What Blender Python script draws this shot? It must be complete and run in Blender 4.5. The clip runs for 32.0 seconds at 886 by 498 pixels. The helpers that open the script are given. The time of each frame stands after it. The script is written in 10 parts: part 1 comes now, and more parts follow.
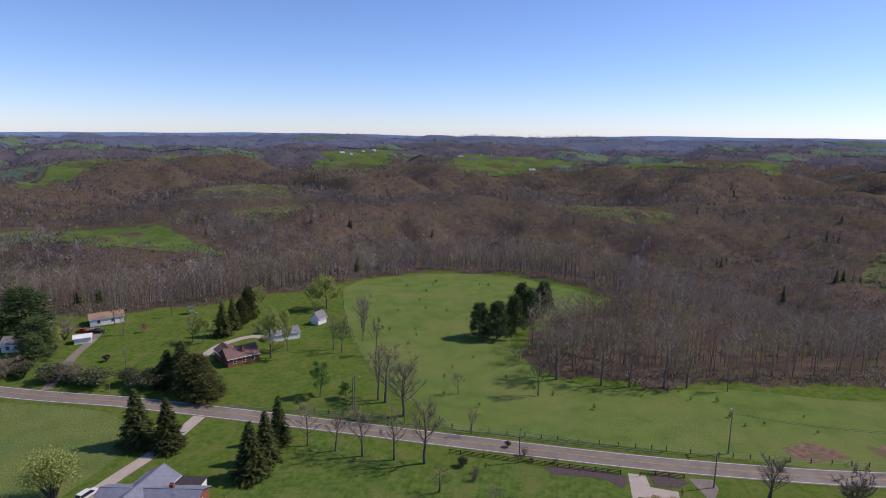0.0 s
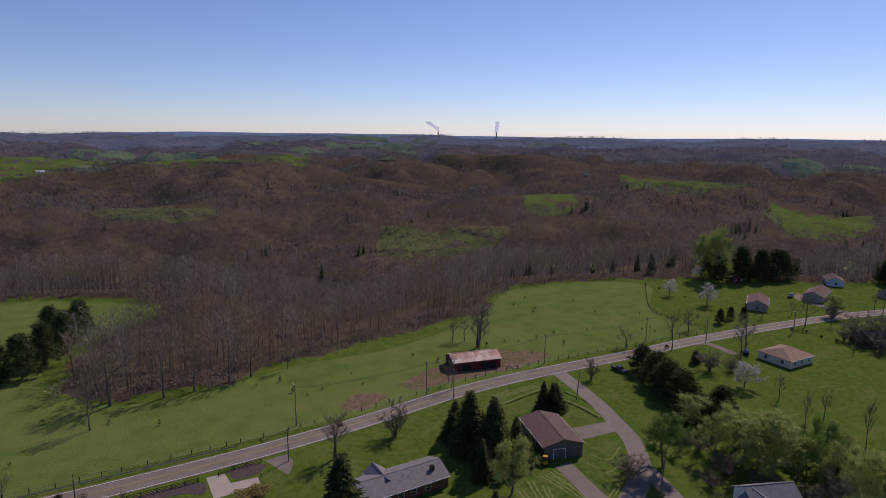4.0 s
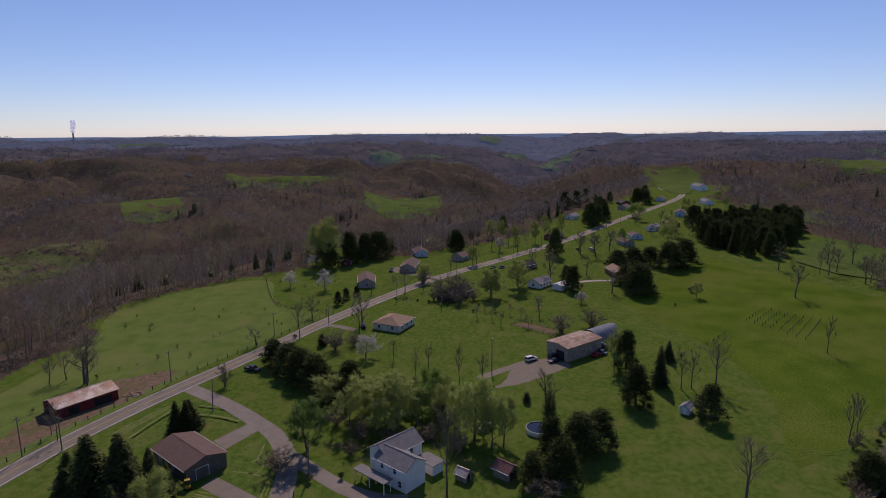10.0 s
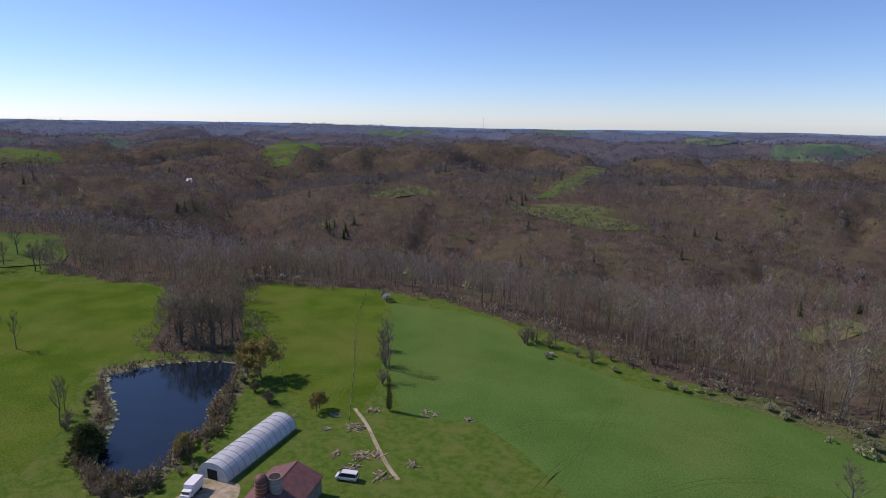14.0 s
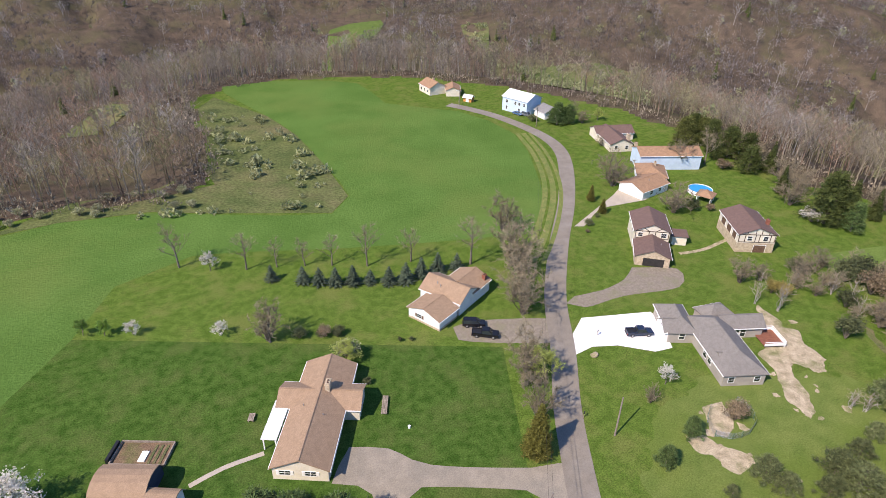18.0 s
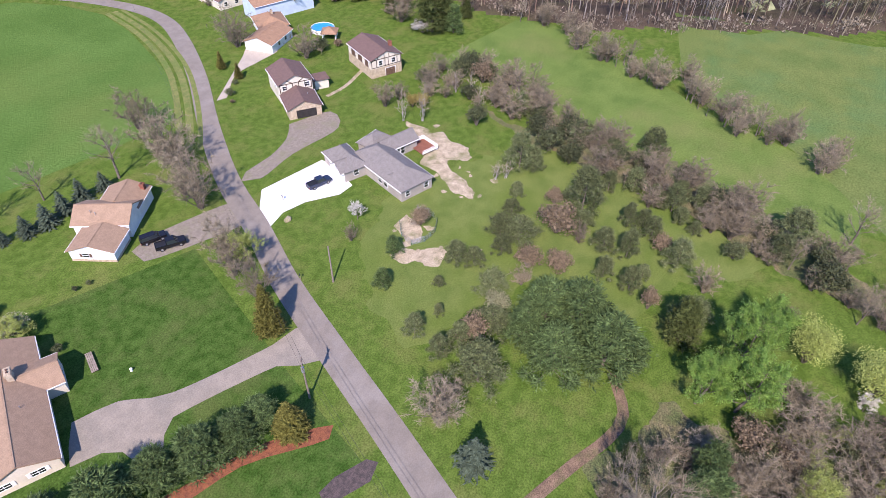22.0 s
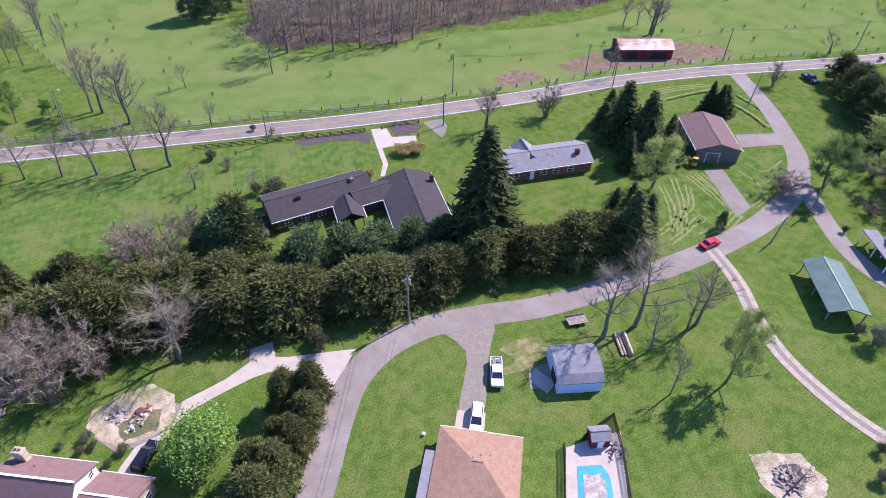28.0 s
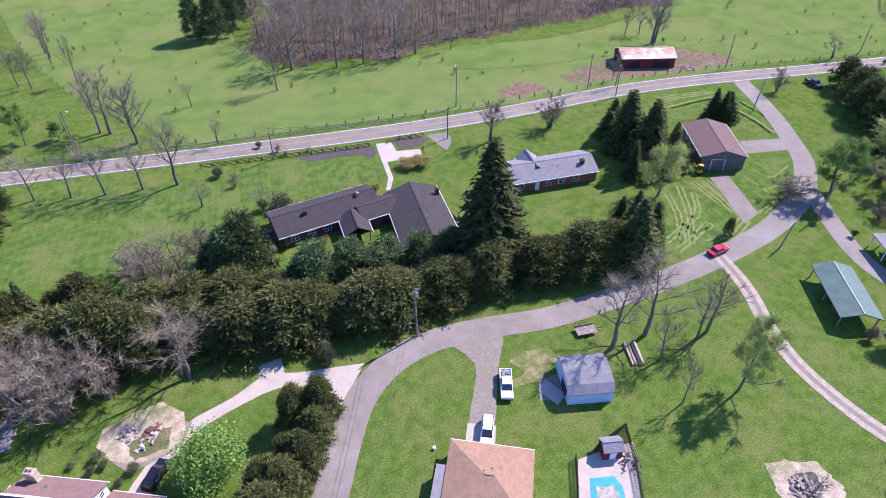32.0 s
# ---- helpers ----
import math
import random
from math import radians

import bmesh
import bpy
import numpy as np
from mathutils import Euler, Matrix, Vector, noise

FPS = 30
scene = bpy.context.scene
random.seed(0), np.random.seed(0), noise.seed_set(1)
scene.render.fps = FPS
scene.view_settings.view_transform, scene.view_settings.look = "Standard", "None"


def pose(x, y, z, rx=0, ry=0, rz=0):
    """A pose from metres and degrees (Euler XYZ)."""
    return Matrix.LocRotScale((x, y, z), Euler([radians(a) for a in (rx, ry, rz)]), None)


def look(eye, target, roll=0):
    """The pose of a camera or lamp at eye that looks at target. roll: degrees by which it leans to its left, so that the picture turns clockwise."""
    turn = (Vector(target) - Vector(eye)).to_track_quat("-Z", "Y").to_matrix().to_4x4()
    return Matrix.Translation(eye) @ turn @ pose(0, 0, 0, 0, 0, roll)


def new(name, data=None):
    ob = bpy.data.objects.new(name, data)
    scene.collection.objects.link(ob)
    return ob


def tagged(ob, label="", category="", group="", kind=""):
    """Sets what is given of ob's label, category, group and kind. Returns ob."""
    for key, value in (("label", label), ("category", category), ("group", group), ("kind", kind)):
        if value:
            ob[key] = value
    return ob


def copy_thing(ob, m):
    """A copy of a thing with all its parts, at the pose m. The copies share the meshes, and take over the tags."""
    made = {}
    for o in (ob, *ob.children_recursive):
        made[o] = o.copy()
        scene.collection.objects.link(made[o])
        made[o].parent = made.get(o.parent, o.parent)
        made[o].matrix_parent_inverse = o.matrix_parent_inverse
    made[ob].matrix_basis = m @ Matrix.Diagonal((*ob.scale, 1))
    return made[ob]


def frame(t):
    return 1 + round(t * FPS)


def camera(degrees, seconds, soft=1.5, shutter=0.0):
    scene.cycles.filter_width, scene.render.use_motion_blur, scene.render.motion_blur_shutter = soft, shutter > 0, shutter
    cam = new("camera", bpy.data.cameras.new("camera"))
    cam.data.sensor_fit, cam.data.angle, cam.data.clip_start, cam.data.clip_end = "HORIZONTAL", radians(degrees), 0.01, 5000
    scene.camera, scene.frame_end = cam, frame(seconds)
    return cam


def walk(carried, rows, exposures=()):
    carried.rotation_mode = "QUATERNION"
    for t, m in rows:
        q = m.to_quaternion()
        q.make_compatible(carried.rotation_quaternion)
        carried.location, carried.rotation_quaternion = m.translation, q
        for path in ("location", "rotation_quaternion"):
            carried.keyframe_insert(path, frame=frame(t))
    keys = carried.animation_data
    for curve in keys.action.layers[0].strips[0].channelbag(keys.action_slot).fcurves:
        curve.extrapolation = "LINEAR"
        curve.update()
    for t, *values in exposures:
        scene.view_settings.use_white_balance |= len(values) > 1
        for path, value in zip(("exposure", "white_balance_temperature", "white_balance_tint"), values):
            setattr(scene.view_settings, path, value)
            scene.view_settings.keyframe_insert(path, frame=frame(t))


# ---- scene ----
# The camera hovers 78 m over the lane and turns once round; rows of seconds, heading, tilt and roll in degrees.
EYE_HEIGHT = 78.0
PATH = (
    (0, 0, -10.95, 0.55), (0.5, -1.05, -10.97, 0.54), (1, -0.89, -11.02, 0.49), (1.5, 3.78, -11.07, 0.54), (2, 10.9, -11.09, 0.72),
    (2.5, 18.94, -11.1, 0.75), (3.5, 34.31, -11.01, 0.65), (4.5, 49.64, -10.91, 0.51), (5, 57.63, -10.91, 0.51), (5.5, 65.27, -10.99, 0.54),
    (6, 73.25, -10.98, 0.55), (6.5, 77.89, -11.02, 0.46), (7, 78.84, -11.06, 0.25), (7.5, 78.67, -11.06, 0.09), (8, 78.41, -11.07, -0.06),
    (8.5, 78.21, -11.08, -0.15), (9, 78.03, -11.1, -0.24), (9.5, 77.86, -11.11, -0.38), (10, 77.64, -11.11, -0.42), (10.5, 79.86, -11.22, -0.51),
    (11, 86.28, -11.36, -0.45), (11.5, 97.38, -11.54, -0.1), (12, 108.12, -11.68, -0.08), (12.5, 117.52, -11.79, 0.17), (13, 127.2, -11.86, 0.23),
    (13.5, 137.08, -11.96, 0.3), (14, 148.2, -12.03, 0.63), (14.5, 160.91, -12, 0.88), (15, 176.62, -12.03, 1.18), (15.5, 191.95, -12.06, 1.3),
    (16.5, 208.94, -15.4, 1.23), (17.5, 211.73, -24.48, 1.01), (18, 212.86, -30.25, 0.99), (18.5, 213.37, -36, 0.75), (19, 213.87, -41.74, 0.56),
    (19.5, 214.35, -42.37, 0.33), (20, 216.35, -42.34, 0.19), (20.5, 221.14, -42.39, 0.18), (21, 227.17, -42.44, 0.24), (21.5, 236.05, -42.51, 0.58),
    (22, 249.5, -42.55, 1.08), (22.5, 264.73, -42.63, 1.52), (23, 281.14, -42.43, 1.76), (23.5, 297.43, -42.27, 2.21), (24, 312.78, -42.1, 2.54),
    (24.5, 325.05, -41.88, 2.68), (25, 335.13, -41.67, 2.49), (25.5, 345.54, -41.5, 2.42), (26, 355.34, -41.31, 2.21), (26.5, 364.71, -41.2, 2.01),
    (27.5, 381.46, -41.09, 1.49), (28.5, 388.89, -41.02, 0.89), (29, 388.93, -40.94, 0.61), (29.5, 388.48, -40.82, 0.44), (30, 387.87, -40.75, 0.21),
    (30.5, 387.29, -40.58, 0.08), (31, 386.74, -40.41, -0.09), (31.5, 386.28, -40.15, -0.27), (32, 385.87, -39.88, -0.47),
)
EXPOSURES = ((0, -0.18, 6000, 26), (2.5, -0.38, 6100, 27), (4.5, -0.75, 6400, 31), (10, -0.8, 6400, 31), (13, -0.52, 6200, 26), (15.5, -0.02, 5850, 20), (16.8, 0.1, 6050, 18), (17.5, 0.5, 6300, 17), (19, 0.75, 6250, 18), (21.5, 0.87, 5850, 25), (22.8, 0.85, 5700, 29), (24, 0.96, 5550, 32), (26.5, 1.06, 5450, 33), (29, 1.08, 5450, 33), (32, 1.1, 5400, 33))
cam = camera(72.46, 32.0, soft=0.5)
walk(cam, [(t, pose(0, 0, EYE_HEIGHT, 90 + tilt, 0, -turn) @ pose(0, 0, 0, 0, 0, roll)) for t, turn, tilt, roll in PATH], EXPOSURES)

# ---- daylight: clear spring sky, sun over the ridge road ----
SUN_ELEVATION, SUN_BEARING = 45.0, 79.0
world = bpy.data.worlds.new("sky")
scene.world = world
world.use_nodes = True
sky = world.node_tree.nodes.new("ShaderNodeTexSky")
sky.sky_type, sky.sun_disc = "NISHITA", False
sky.sun_elevation, sky.sun_rotation = radians(SUN_ELEVATION), radians(SUN_BEARING)
sky.altitude, sky.air_density, sky.dust_density, sky.ozone_density = 1600, 1.0, 0.4, 6.0
back = world.node_tree.nodes["Background"]
back.inputs["Strength"].default_value = 0.15
world.node_tree.links.new(sky.outputs["Color"], back.inputs["Color"])
sun_data = bpy.data.lights.new("sun", "SUN")
sun_data.energy, sun_data.angle, sun_data.color = 4.4, radians(0.53), (1.0, 0.86, 0.68)
sun = new("sun", sun_data)
sun_way = Vector((math.sin(radians(SUN_BEARING)) * math.cos(radians(SUN_ELEVATION)), math.cos(radians(SUN_BEARING)) * math.cos(radians(SUN_ELEVATION)), math.sin(radians(SUN_ELEVATION))))
sun.matrix_world = look(sun_way * 300, (0, 0, 0))

# ---- hills at the rim of the view, haze painted as blue colour and glow ----
HAZE = bpy.data.materials.new("painted_haze_hills")
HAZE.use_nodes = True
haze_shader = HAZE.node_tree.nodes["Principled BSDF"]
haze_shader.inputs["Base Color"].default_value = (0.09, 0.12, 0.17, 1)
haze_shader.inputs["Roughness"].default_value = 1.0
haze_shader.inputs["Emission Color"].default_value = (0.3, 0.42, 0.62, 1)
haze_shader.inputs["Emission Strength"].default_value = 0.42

# ---- materials ----
def surface(name, light, dark, size=2.0, rough=0.85, metal=0.0, bump=0.3, grain=0.12, each=0.0, island=0.0, stripes=None, third=None, gloss=0.3, through_light=0.0, alter=9.0):
    """A procedural surface: two colours in patches about size metres wide, finer grain on top, relief, and variation from piece to piece."""
    m = bpy.data.materials.new(name)
    m.use_nodes = True
    n, links = m.node_tree.nodes, m.node_tree.links
    b = n["Principled BSDF"]
    b.inputs["Roughness"].default_value, b.inputs["Metallic"].default_value = rough, metal
    b.inputs["Specular IOR Level"].default_value = gloss
    geo = n.new("ShaderNodeNewGeometry")

    def noise_node(scale, detail=3.0):
        node = n.new("ShaderNodeTexNoise")
        node.inputs["Scale"].default_value, node.inputs["Detail"].default_value = scale, detail
        node.inputs["Roughness"].default_value = 0.66 if detail > 3 else 0.5
        links.new(geo.outputs["Position"], node.inputs["Vector"])
        return node.outputs["Fac"]

    def blend(factor, a, c, mode="MIX"):
        node = n.new("ShaderNodeMix")
        node.data_type, node.blend_type = "RGBA", mode
        for socket, value in ((node.inputs["Factor"], factor), (node.inputs["A"], a), (node.inputs["B"], c)):
            if isinstance(value, (tuple, float, int)):
                socket.default_value = (*value, 1) if isinstance(value, tuple) else value
            else:
                links.new(value, socket)
        return node.outputs["Result"]

    def span(value, low, high, to_low, to_high):
        node = n.new("ShaderNodeMapRange")
        links.new(value, node.inputs["Value"])
        for key, v in (("From Min", low), ("From Max", high), ("To Min", to_low), ("To Max", to_high)):
            node.inputs[key].default_value = v
        return node.outputs["Result"]

    colour = blend(span(noise_node(1.0 / size), 0.36, 0.64, 0, 1), dark, light)
    if third:
        colour = blend(span(noise_node(0.23 / size, 4), 0.48, 0.66, 0, 0.85), colour, third)
    if stripes:
        wave = n.new("ShaderNodeTexWave")
        wave.inputs["Scale"].default_value, wave.inputs["Distortion"].default_value, wave.inputs["Detail"].default_value = 0.31 / stripes[0], 0.6, 1.0
        turned = n.new("ShaderNodeMapping")
        turned.inputs["Rotation"].default_value = (0, 0, radians(stripes[1]))
        links.new(geo.outputs["Position"], turned.inputs["Vector"])
        links.new(turned.outputs["Vector"], wave.inputs["Vector"])
        colour = blend(span(wave.outputs["Fac"], 0.3, 0.7, 0, stripes[2]), colour, tuple(min(1, c * 1.5) for c in light))
    fine = noise_node(alter / size, 5)
    value = span(fine, 0.36, 0.64, 1 - grain, 1 + grain)
    if each:
        info = n.new("ShaderNodeObjectInfo")
        more = n.new("ShaderNodeMath")
        more.operation = "MULTIPLY"
        links.new(value, more.inputs[0])
        links.new(span(info.outputs["Random"], 0, 1, 1 - each, 1 + each), more.inputs[1])
        value = more.outputs[0]
    if island:
        more = n.new("ShaderNodeMath")
        more.operation = "MULTIPLY"
        links.new(value, more.inputs[0])
        links.new(span(geo.outputs["Random Per Island"], 0, 1, 1 - island, 1 + island), more.inputs[1])
        value = more.outputs[0]
    hsv = n.new("ShaderNodeHueSaturation")
    links.new(colour, hsv.inputs["Color"])
    links.new(value, hsv.inputs["Value"])
    links.new(hsv.outputs["Color"], b.inputs["Base Color"])
    if bump:
        relief = n.new("ShaderNodeBump")
        relief.inputs["Strength"].default_value, relief.inputs["Distance"].default_value = bump, 0.05 * size
        links.new(fine, relief.inputs["Height"])
        links.new(relief.outputs["Normal"], b.inputs["Normal"])
    if through_light:
        leafy, add = n.new("ShaderNodeBsdfTranslucent"), n.new("ShaderNodeMixShader")
        links.new(hsv.outputs["Color"], leafy.inputs["Color"])
        add.inputs["Fac"].default_value = through_light
        links.new(b.outputs["BSDF"], add.inputs[1])
        links.new(leafy.outputs["BSDF"], add.inputs[2])
        links.new(add.outputs["Shader"], n["Material Output"].inputs["Surface"])
    return m


LAWN = surface("mown_lawn", (0.1, 0.151, 0.028), (0.066, 0.112, 0.018), 1.7, 0.95, bump=0.7, grain=0.33, third=(0.128, 0.15, 0.04), alter=6, gloss=0.0)
LAWN_STRIPED = surface("striped_lawn", (0.098, 0.152, 0.031), (0.056, 0.104, 0.019), 2.0, 0.95, bump=0.7, grain=0.33, alter=7, stripes=(1.4, 10, 0.09), third=(0.13, 0.15, 0.044), gloss=0.0)
MEADOW = surface("hay_meadow", (0.1, 0.15, 0.02), (0.067, 0.117, 0.013), 14.0, 0.95, bump=0.5, grain=0.26, third=(0.124, 0.15, 0.03), alter=24, gloss=0.0)
WHEAT = surface("young_wheat_field", (0.096, 0.168, 0.038), (0.077, 0.143, 0.03), 18.0, 0.95, bump=0.4, grain=0.14, third=(0.122, 0.172, 0.043), alter=30, gloss=0.0)
PASTURE = surface("grazed_pasture", (0.132, 0.188, 0.046), (0.1, 0.154, 0.036), 7.0, 0.95, bump=0.5, grain=0.22, third=(0.16, 0.186, 0.058), alter=16, gloss=0.0)
THIN_GRASS = surface("thin_yellowish_grass", (0.145, 0.18, 0.048), (0.106, 0.148, 0.035), 4.0, 0.95, bump=0.5, grain=0.22, third=(0.105, 0.152, 0.03), alter=14, gloss=0.0)
TEAL_FIELD = surface("bluish_green_field", (0.14, 0.174, 0.052), (0.108, 0.152, 0.043), 8.0, 0.95, bump=0.5, grain=0.28, third=(0.098, 0.166, 0.058), alter=16, gloss=0.0)
ROUGH_GRASS = surface("dry_rough_grass", (0.17, 0.145, 0.075), (0.085, 0.1, 0.038), 2.2, 0.95, bump=0.9, grain=0.45, third=(0.075, 0.11, 0.028))
WOOD_FLOOR = surface("leaf_litter", (0.115, 0.088, 0.064), (0.075, 0.06, 0.045), 9.0, 0.95, bump=0.7, grain=0.35, third=(0.1, 0.095, 0.048), alter=18, gloss=0.0)
HILL_GREEN = surface("hill_field_green", (0.1, 0.148, 0.038), (0.074, 0.12, 0.03), 30.0, 0.95, bump=0.2, grain=0.15, third=(0.115, 0.148, 0.045), gloss=0.0)
SCRUB = surface("scrub_ground", (0.118, 0.135, 0.052), (0.082, 0.105, 0.038), 8.0, 0.95, bump=0.5, grain=0.3, third=(0.15, 0.135, 0.07), gloss=0.0)
ASPHALT = surface("worn_asphalt", (0.208, 0.18, 0.143), (0.174, 0.153, 0.124), 3.0, 0.9, bump=0.1, grain=0.1, third=(0.24, 0.214, 0.18))
LANE_ASPHALT = surface("pale_lane_asphalt", (0.222, 0.194, 0.158), (0.19, 0.167, 0.138), 2.0, 0.9, bump=0.1, grain=0.1, third=(0.25, 0.226, 0.194))
WHITE_LINE = surface("road_paint_white", (0.62, 0.6, 0.56), (0.45, 0.44, 0.42), 0.8, 0.7, bump=0.1)
YELLOW_LINE = surface("road_paint_yellow", (0.42, 0.33, 0.13), (0.33, 0.27, 0.13), 0.8, 0.7, bump=0.1)
CONCRETE = surface("pale_concrete", (0.42, 0.37, 0.3), (0.365, 0.325, 0.265), 2.5, 0.9, bump=0.15, grain=0.08)
OLD_CONCRETE = surface("weathered_concrete", (0.29, 0.255, 0.205), (0.245, 0.217, 0.175), 2.0, 0.9, bump=0.15, grain=0.14, third=(0.22, 0.2, 0.165), gloss=0.1)
NEW_CONCRETE = surface("new_white_concrete", (0.78, 0.77, 0.75), (0.7, 0.69, 0.68), 2.5, 0.85, bump=0.1, grain=0.05)
GRAVEL = surface("gray_gravel", (0.25, 0.217, 0.173), (0.195, 0.17, 0.138), 0.7, 0.95, bump=0.4, grain=0.24, third=(0.2, 0.19, 0.125), gloss=0.05)
WHITE_GRAVEL = surface("pale_gravel", (0.4, 0.34, 0.26), (0.31, 0.265, 0.2), 0.9, 0.95, bump=0.9, grain=0.3, gloss=0.05)
DIRT = surface("bare_dirt", (0.21, 0.145, 0.095), (0.135, 0.095, 0.065), 1.5, 0.95, bump=0.8, grain=0.35, third=(0.11, 0.12, 0.045), gloss=0.05)
SAND = surface("pale_bare_soil", (0.46, 0.385, 0.275), (0.31, 0.26, 0.175), 1.4, 0.95, bump=0.8, grain=0.35, third=(0.13, 0.15, 0.05), gloss=0.05)
MULCH = surface("red_bark_mulch", (0.24, 0.09, 0.04), (0.15, 0.055, 0.03), 0.7, 0.95, bump=0.9, grain=0.35)
DARK_MULCH = surface("dark_bark_mulch", (0.1, 0.075, 0.07), (0.06, 0.05, 0.045), 0.6, 0.95, bump=0.9, grain=0.35)
LAWN_DEEP = surface("deep_green_lawn", (0.066, 0.117, 0.023), (0.036, 0.076, 0.013), 1.7, 0.95, bump=0.7, grain=0.33, third=(0.085, 0.115, 0.031), alter=6, gloss=0.0)
TRACK_GRASS = surface("pressed_track_grass", (0.1, 0.172, 0.036), (0.08, 0.146, 0.03), 1.5, 0.95, bump=0.1, grain=0.15, gloss=0.0)
WORN_STRAW = surface("straw_on_grass", (0.25, 0.225, 0.105), (0.125, 0.15, 0.045), 1.1, 0.95, bump=0.7, grain=0.35, third=(0.09, 0.135, 0.03), gloss=0.0)
STRAW_FLOOR = surface("matted_straw", (0.27, 0.21, 0.13), (0.17, 0.14, 0.08), 1.2, 0.95, bump=0.8, grain=0.45, third=(0.12, 0.13, 0.05))



def paint_glow(material, glow):
    """Turns a surface into one for the backdrop of far country, with light painted in as a faint emission."""
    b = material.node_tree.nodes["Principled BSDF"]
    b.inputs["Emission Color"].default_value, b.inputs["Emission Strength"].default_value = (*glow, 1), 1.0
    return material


# bluish emission paints air haze into the far floor, woods and fields
FAR_HAZE_GLOW, RIM_HAZE_GLOW = (0.016, 0.027, 0.056), (0.045, 0.076, 0.145)
FAR_FLOOR = paint_glow(surface("backdrop_wood_floor", (0.1, 0.08, 0.06), (0.07, 0.058, 0.045), 60.0, 0.95, bump=0, grain=0.3, gloss=0.0), FAR_HAZE_GLOW)
RIM_FLOOR = paint_glow(surface("backdrop_rim_floor", (0.09, 0.075, 0.06), (0.06, 0.053, 0.045), 90.0, 0.95, bump=0, grain=0.3, gloss=0.0), RIM_HAZE_GLOW)
FAR_TWIG = paint_glow(surface("backdrop_woods", (0.15, 0.12, 0.095), (0.1, 0.08, 0.065), 90.0, 0.95, bump=0, grain=0.25, island=0.3, through_light=0.35), FAR_HAZE_GLOW)
RIM_TWIG = paint_glow(surface("backdrop_rim_woods", (0.13, 0.11, 0.09), (0.09, 0.075, 0.06), 120.0, 0.95, bump=0, grain=0.25, island=0.3, through_light=0.35), RIM_HAZE_GLOW)
FAR_GREEN = paint_glow(surface("backdrop_field_green", (0.11, 0.15, 0.05), (0.08, 0.12, 0.04), 60.0, 0.95, bump=0, grain=0.15, gloss=0.0), FAR_HAZE_GLOW)

# ---- the lie of the land ----
PLATEAU = ((-245, 95), (-250, 160), (-228, 215), (-190, 248), (-150, 245), (-119, 258), (-71, 289), (-42, 319), (-7, 336), (36, 333), (66, 311),
           (86, 281), (80, 268), (52, 250), (32, 225), (28, 203), (40, 186), (64, 179), (92, 181), (128, 180), (185, 181), (226, 202), (272, 187), (322, 150),
           (360, 163), (378, 150), (352, 118), (385, 82), (430, 50), (490, 28),
           (565, 8), (660, -30), (770, -75), (870, -95), (940, -160), (880, -220), (752, -150), (640, -165), (560, -170),
           (474, -175), (418, -205), (385, -165), (330, -150), (252, -164), (216, -136), (193, -116), (179, -113), (162, -128), (169, -142), (205, -170), (228, -188), (169, -218), (103, -214),
           (44, -190), (7, -182), (-20, -174), (-33, -185), (-38, -210), (-43, -244), (-50, -284), (-95, -293), (-145, -268))
PLATEAU_WEST = ((-178, -230), (-198, -188), (-202, -147), (-194, -105), (-200, -75), (-190, -45), (-200, 0), (-225, 60))


def smooth(a, b, v):
    u = np.clip((v - a) / (b - a), 0.0, 1.0)
    return u * u * (3 - 2 * u)


def outside(x, y, ring=PLATEAU + PLATEAU_WEST):
    """Distance in metres by which a place lies outside a ring of corners; negative inside it."""
    x, y = np.asarray(x, float), np.asarray(y, float)
    best, inside = np.full(x.shape, 1e12), np.zeros(x.shape, bool)
    for (ax, ay), (bx, by) in zip(ring, ring[1:] + ring[:1]):
        ex, ey = bx - ax, by - ay
        u = np.clip(((x - ax) * ex + (y - ay) * ey) / (ex * ex + ey * ey), 0, 1)
        best = np.minimum(best, (x - ax - u * ex) ** 2 + (y - ay - u * ey) ** 2)
        if ey:
            inside ^= ((ay > y) != (by > y)) & (x < (y - ay) * ex / ey + ax)
    return np.where(inside, -1, 1) * np.sqrt(best)


def waves(x, y, size):
    """Smooth rolling relief, about -1 to 1, with hills about size metres apart."""
    k, out = 2 * math.pi / size, 0
    for i, (turn, f) in enumerate(((0.3, 1.0), (1.5, 1.13), (2.6, 0.86), (0.9, 1.71), (2.1, 1.9))):
        out = out + np.sin(k * f * (x * math.cos(turn) + y * math.sin(turn)) + 1.7 * i + 0.8 * np.sin(k * 0.6 * (y * math.cos(turn) - x * math.sin(turn)) + i)) / (1 + 0.35 * i)
    return out / 2.6


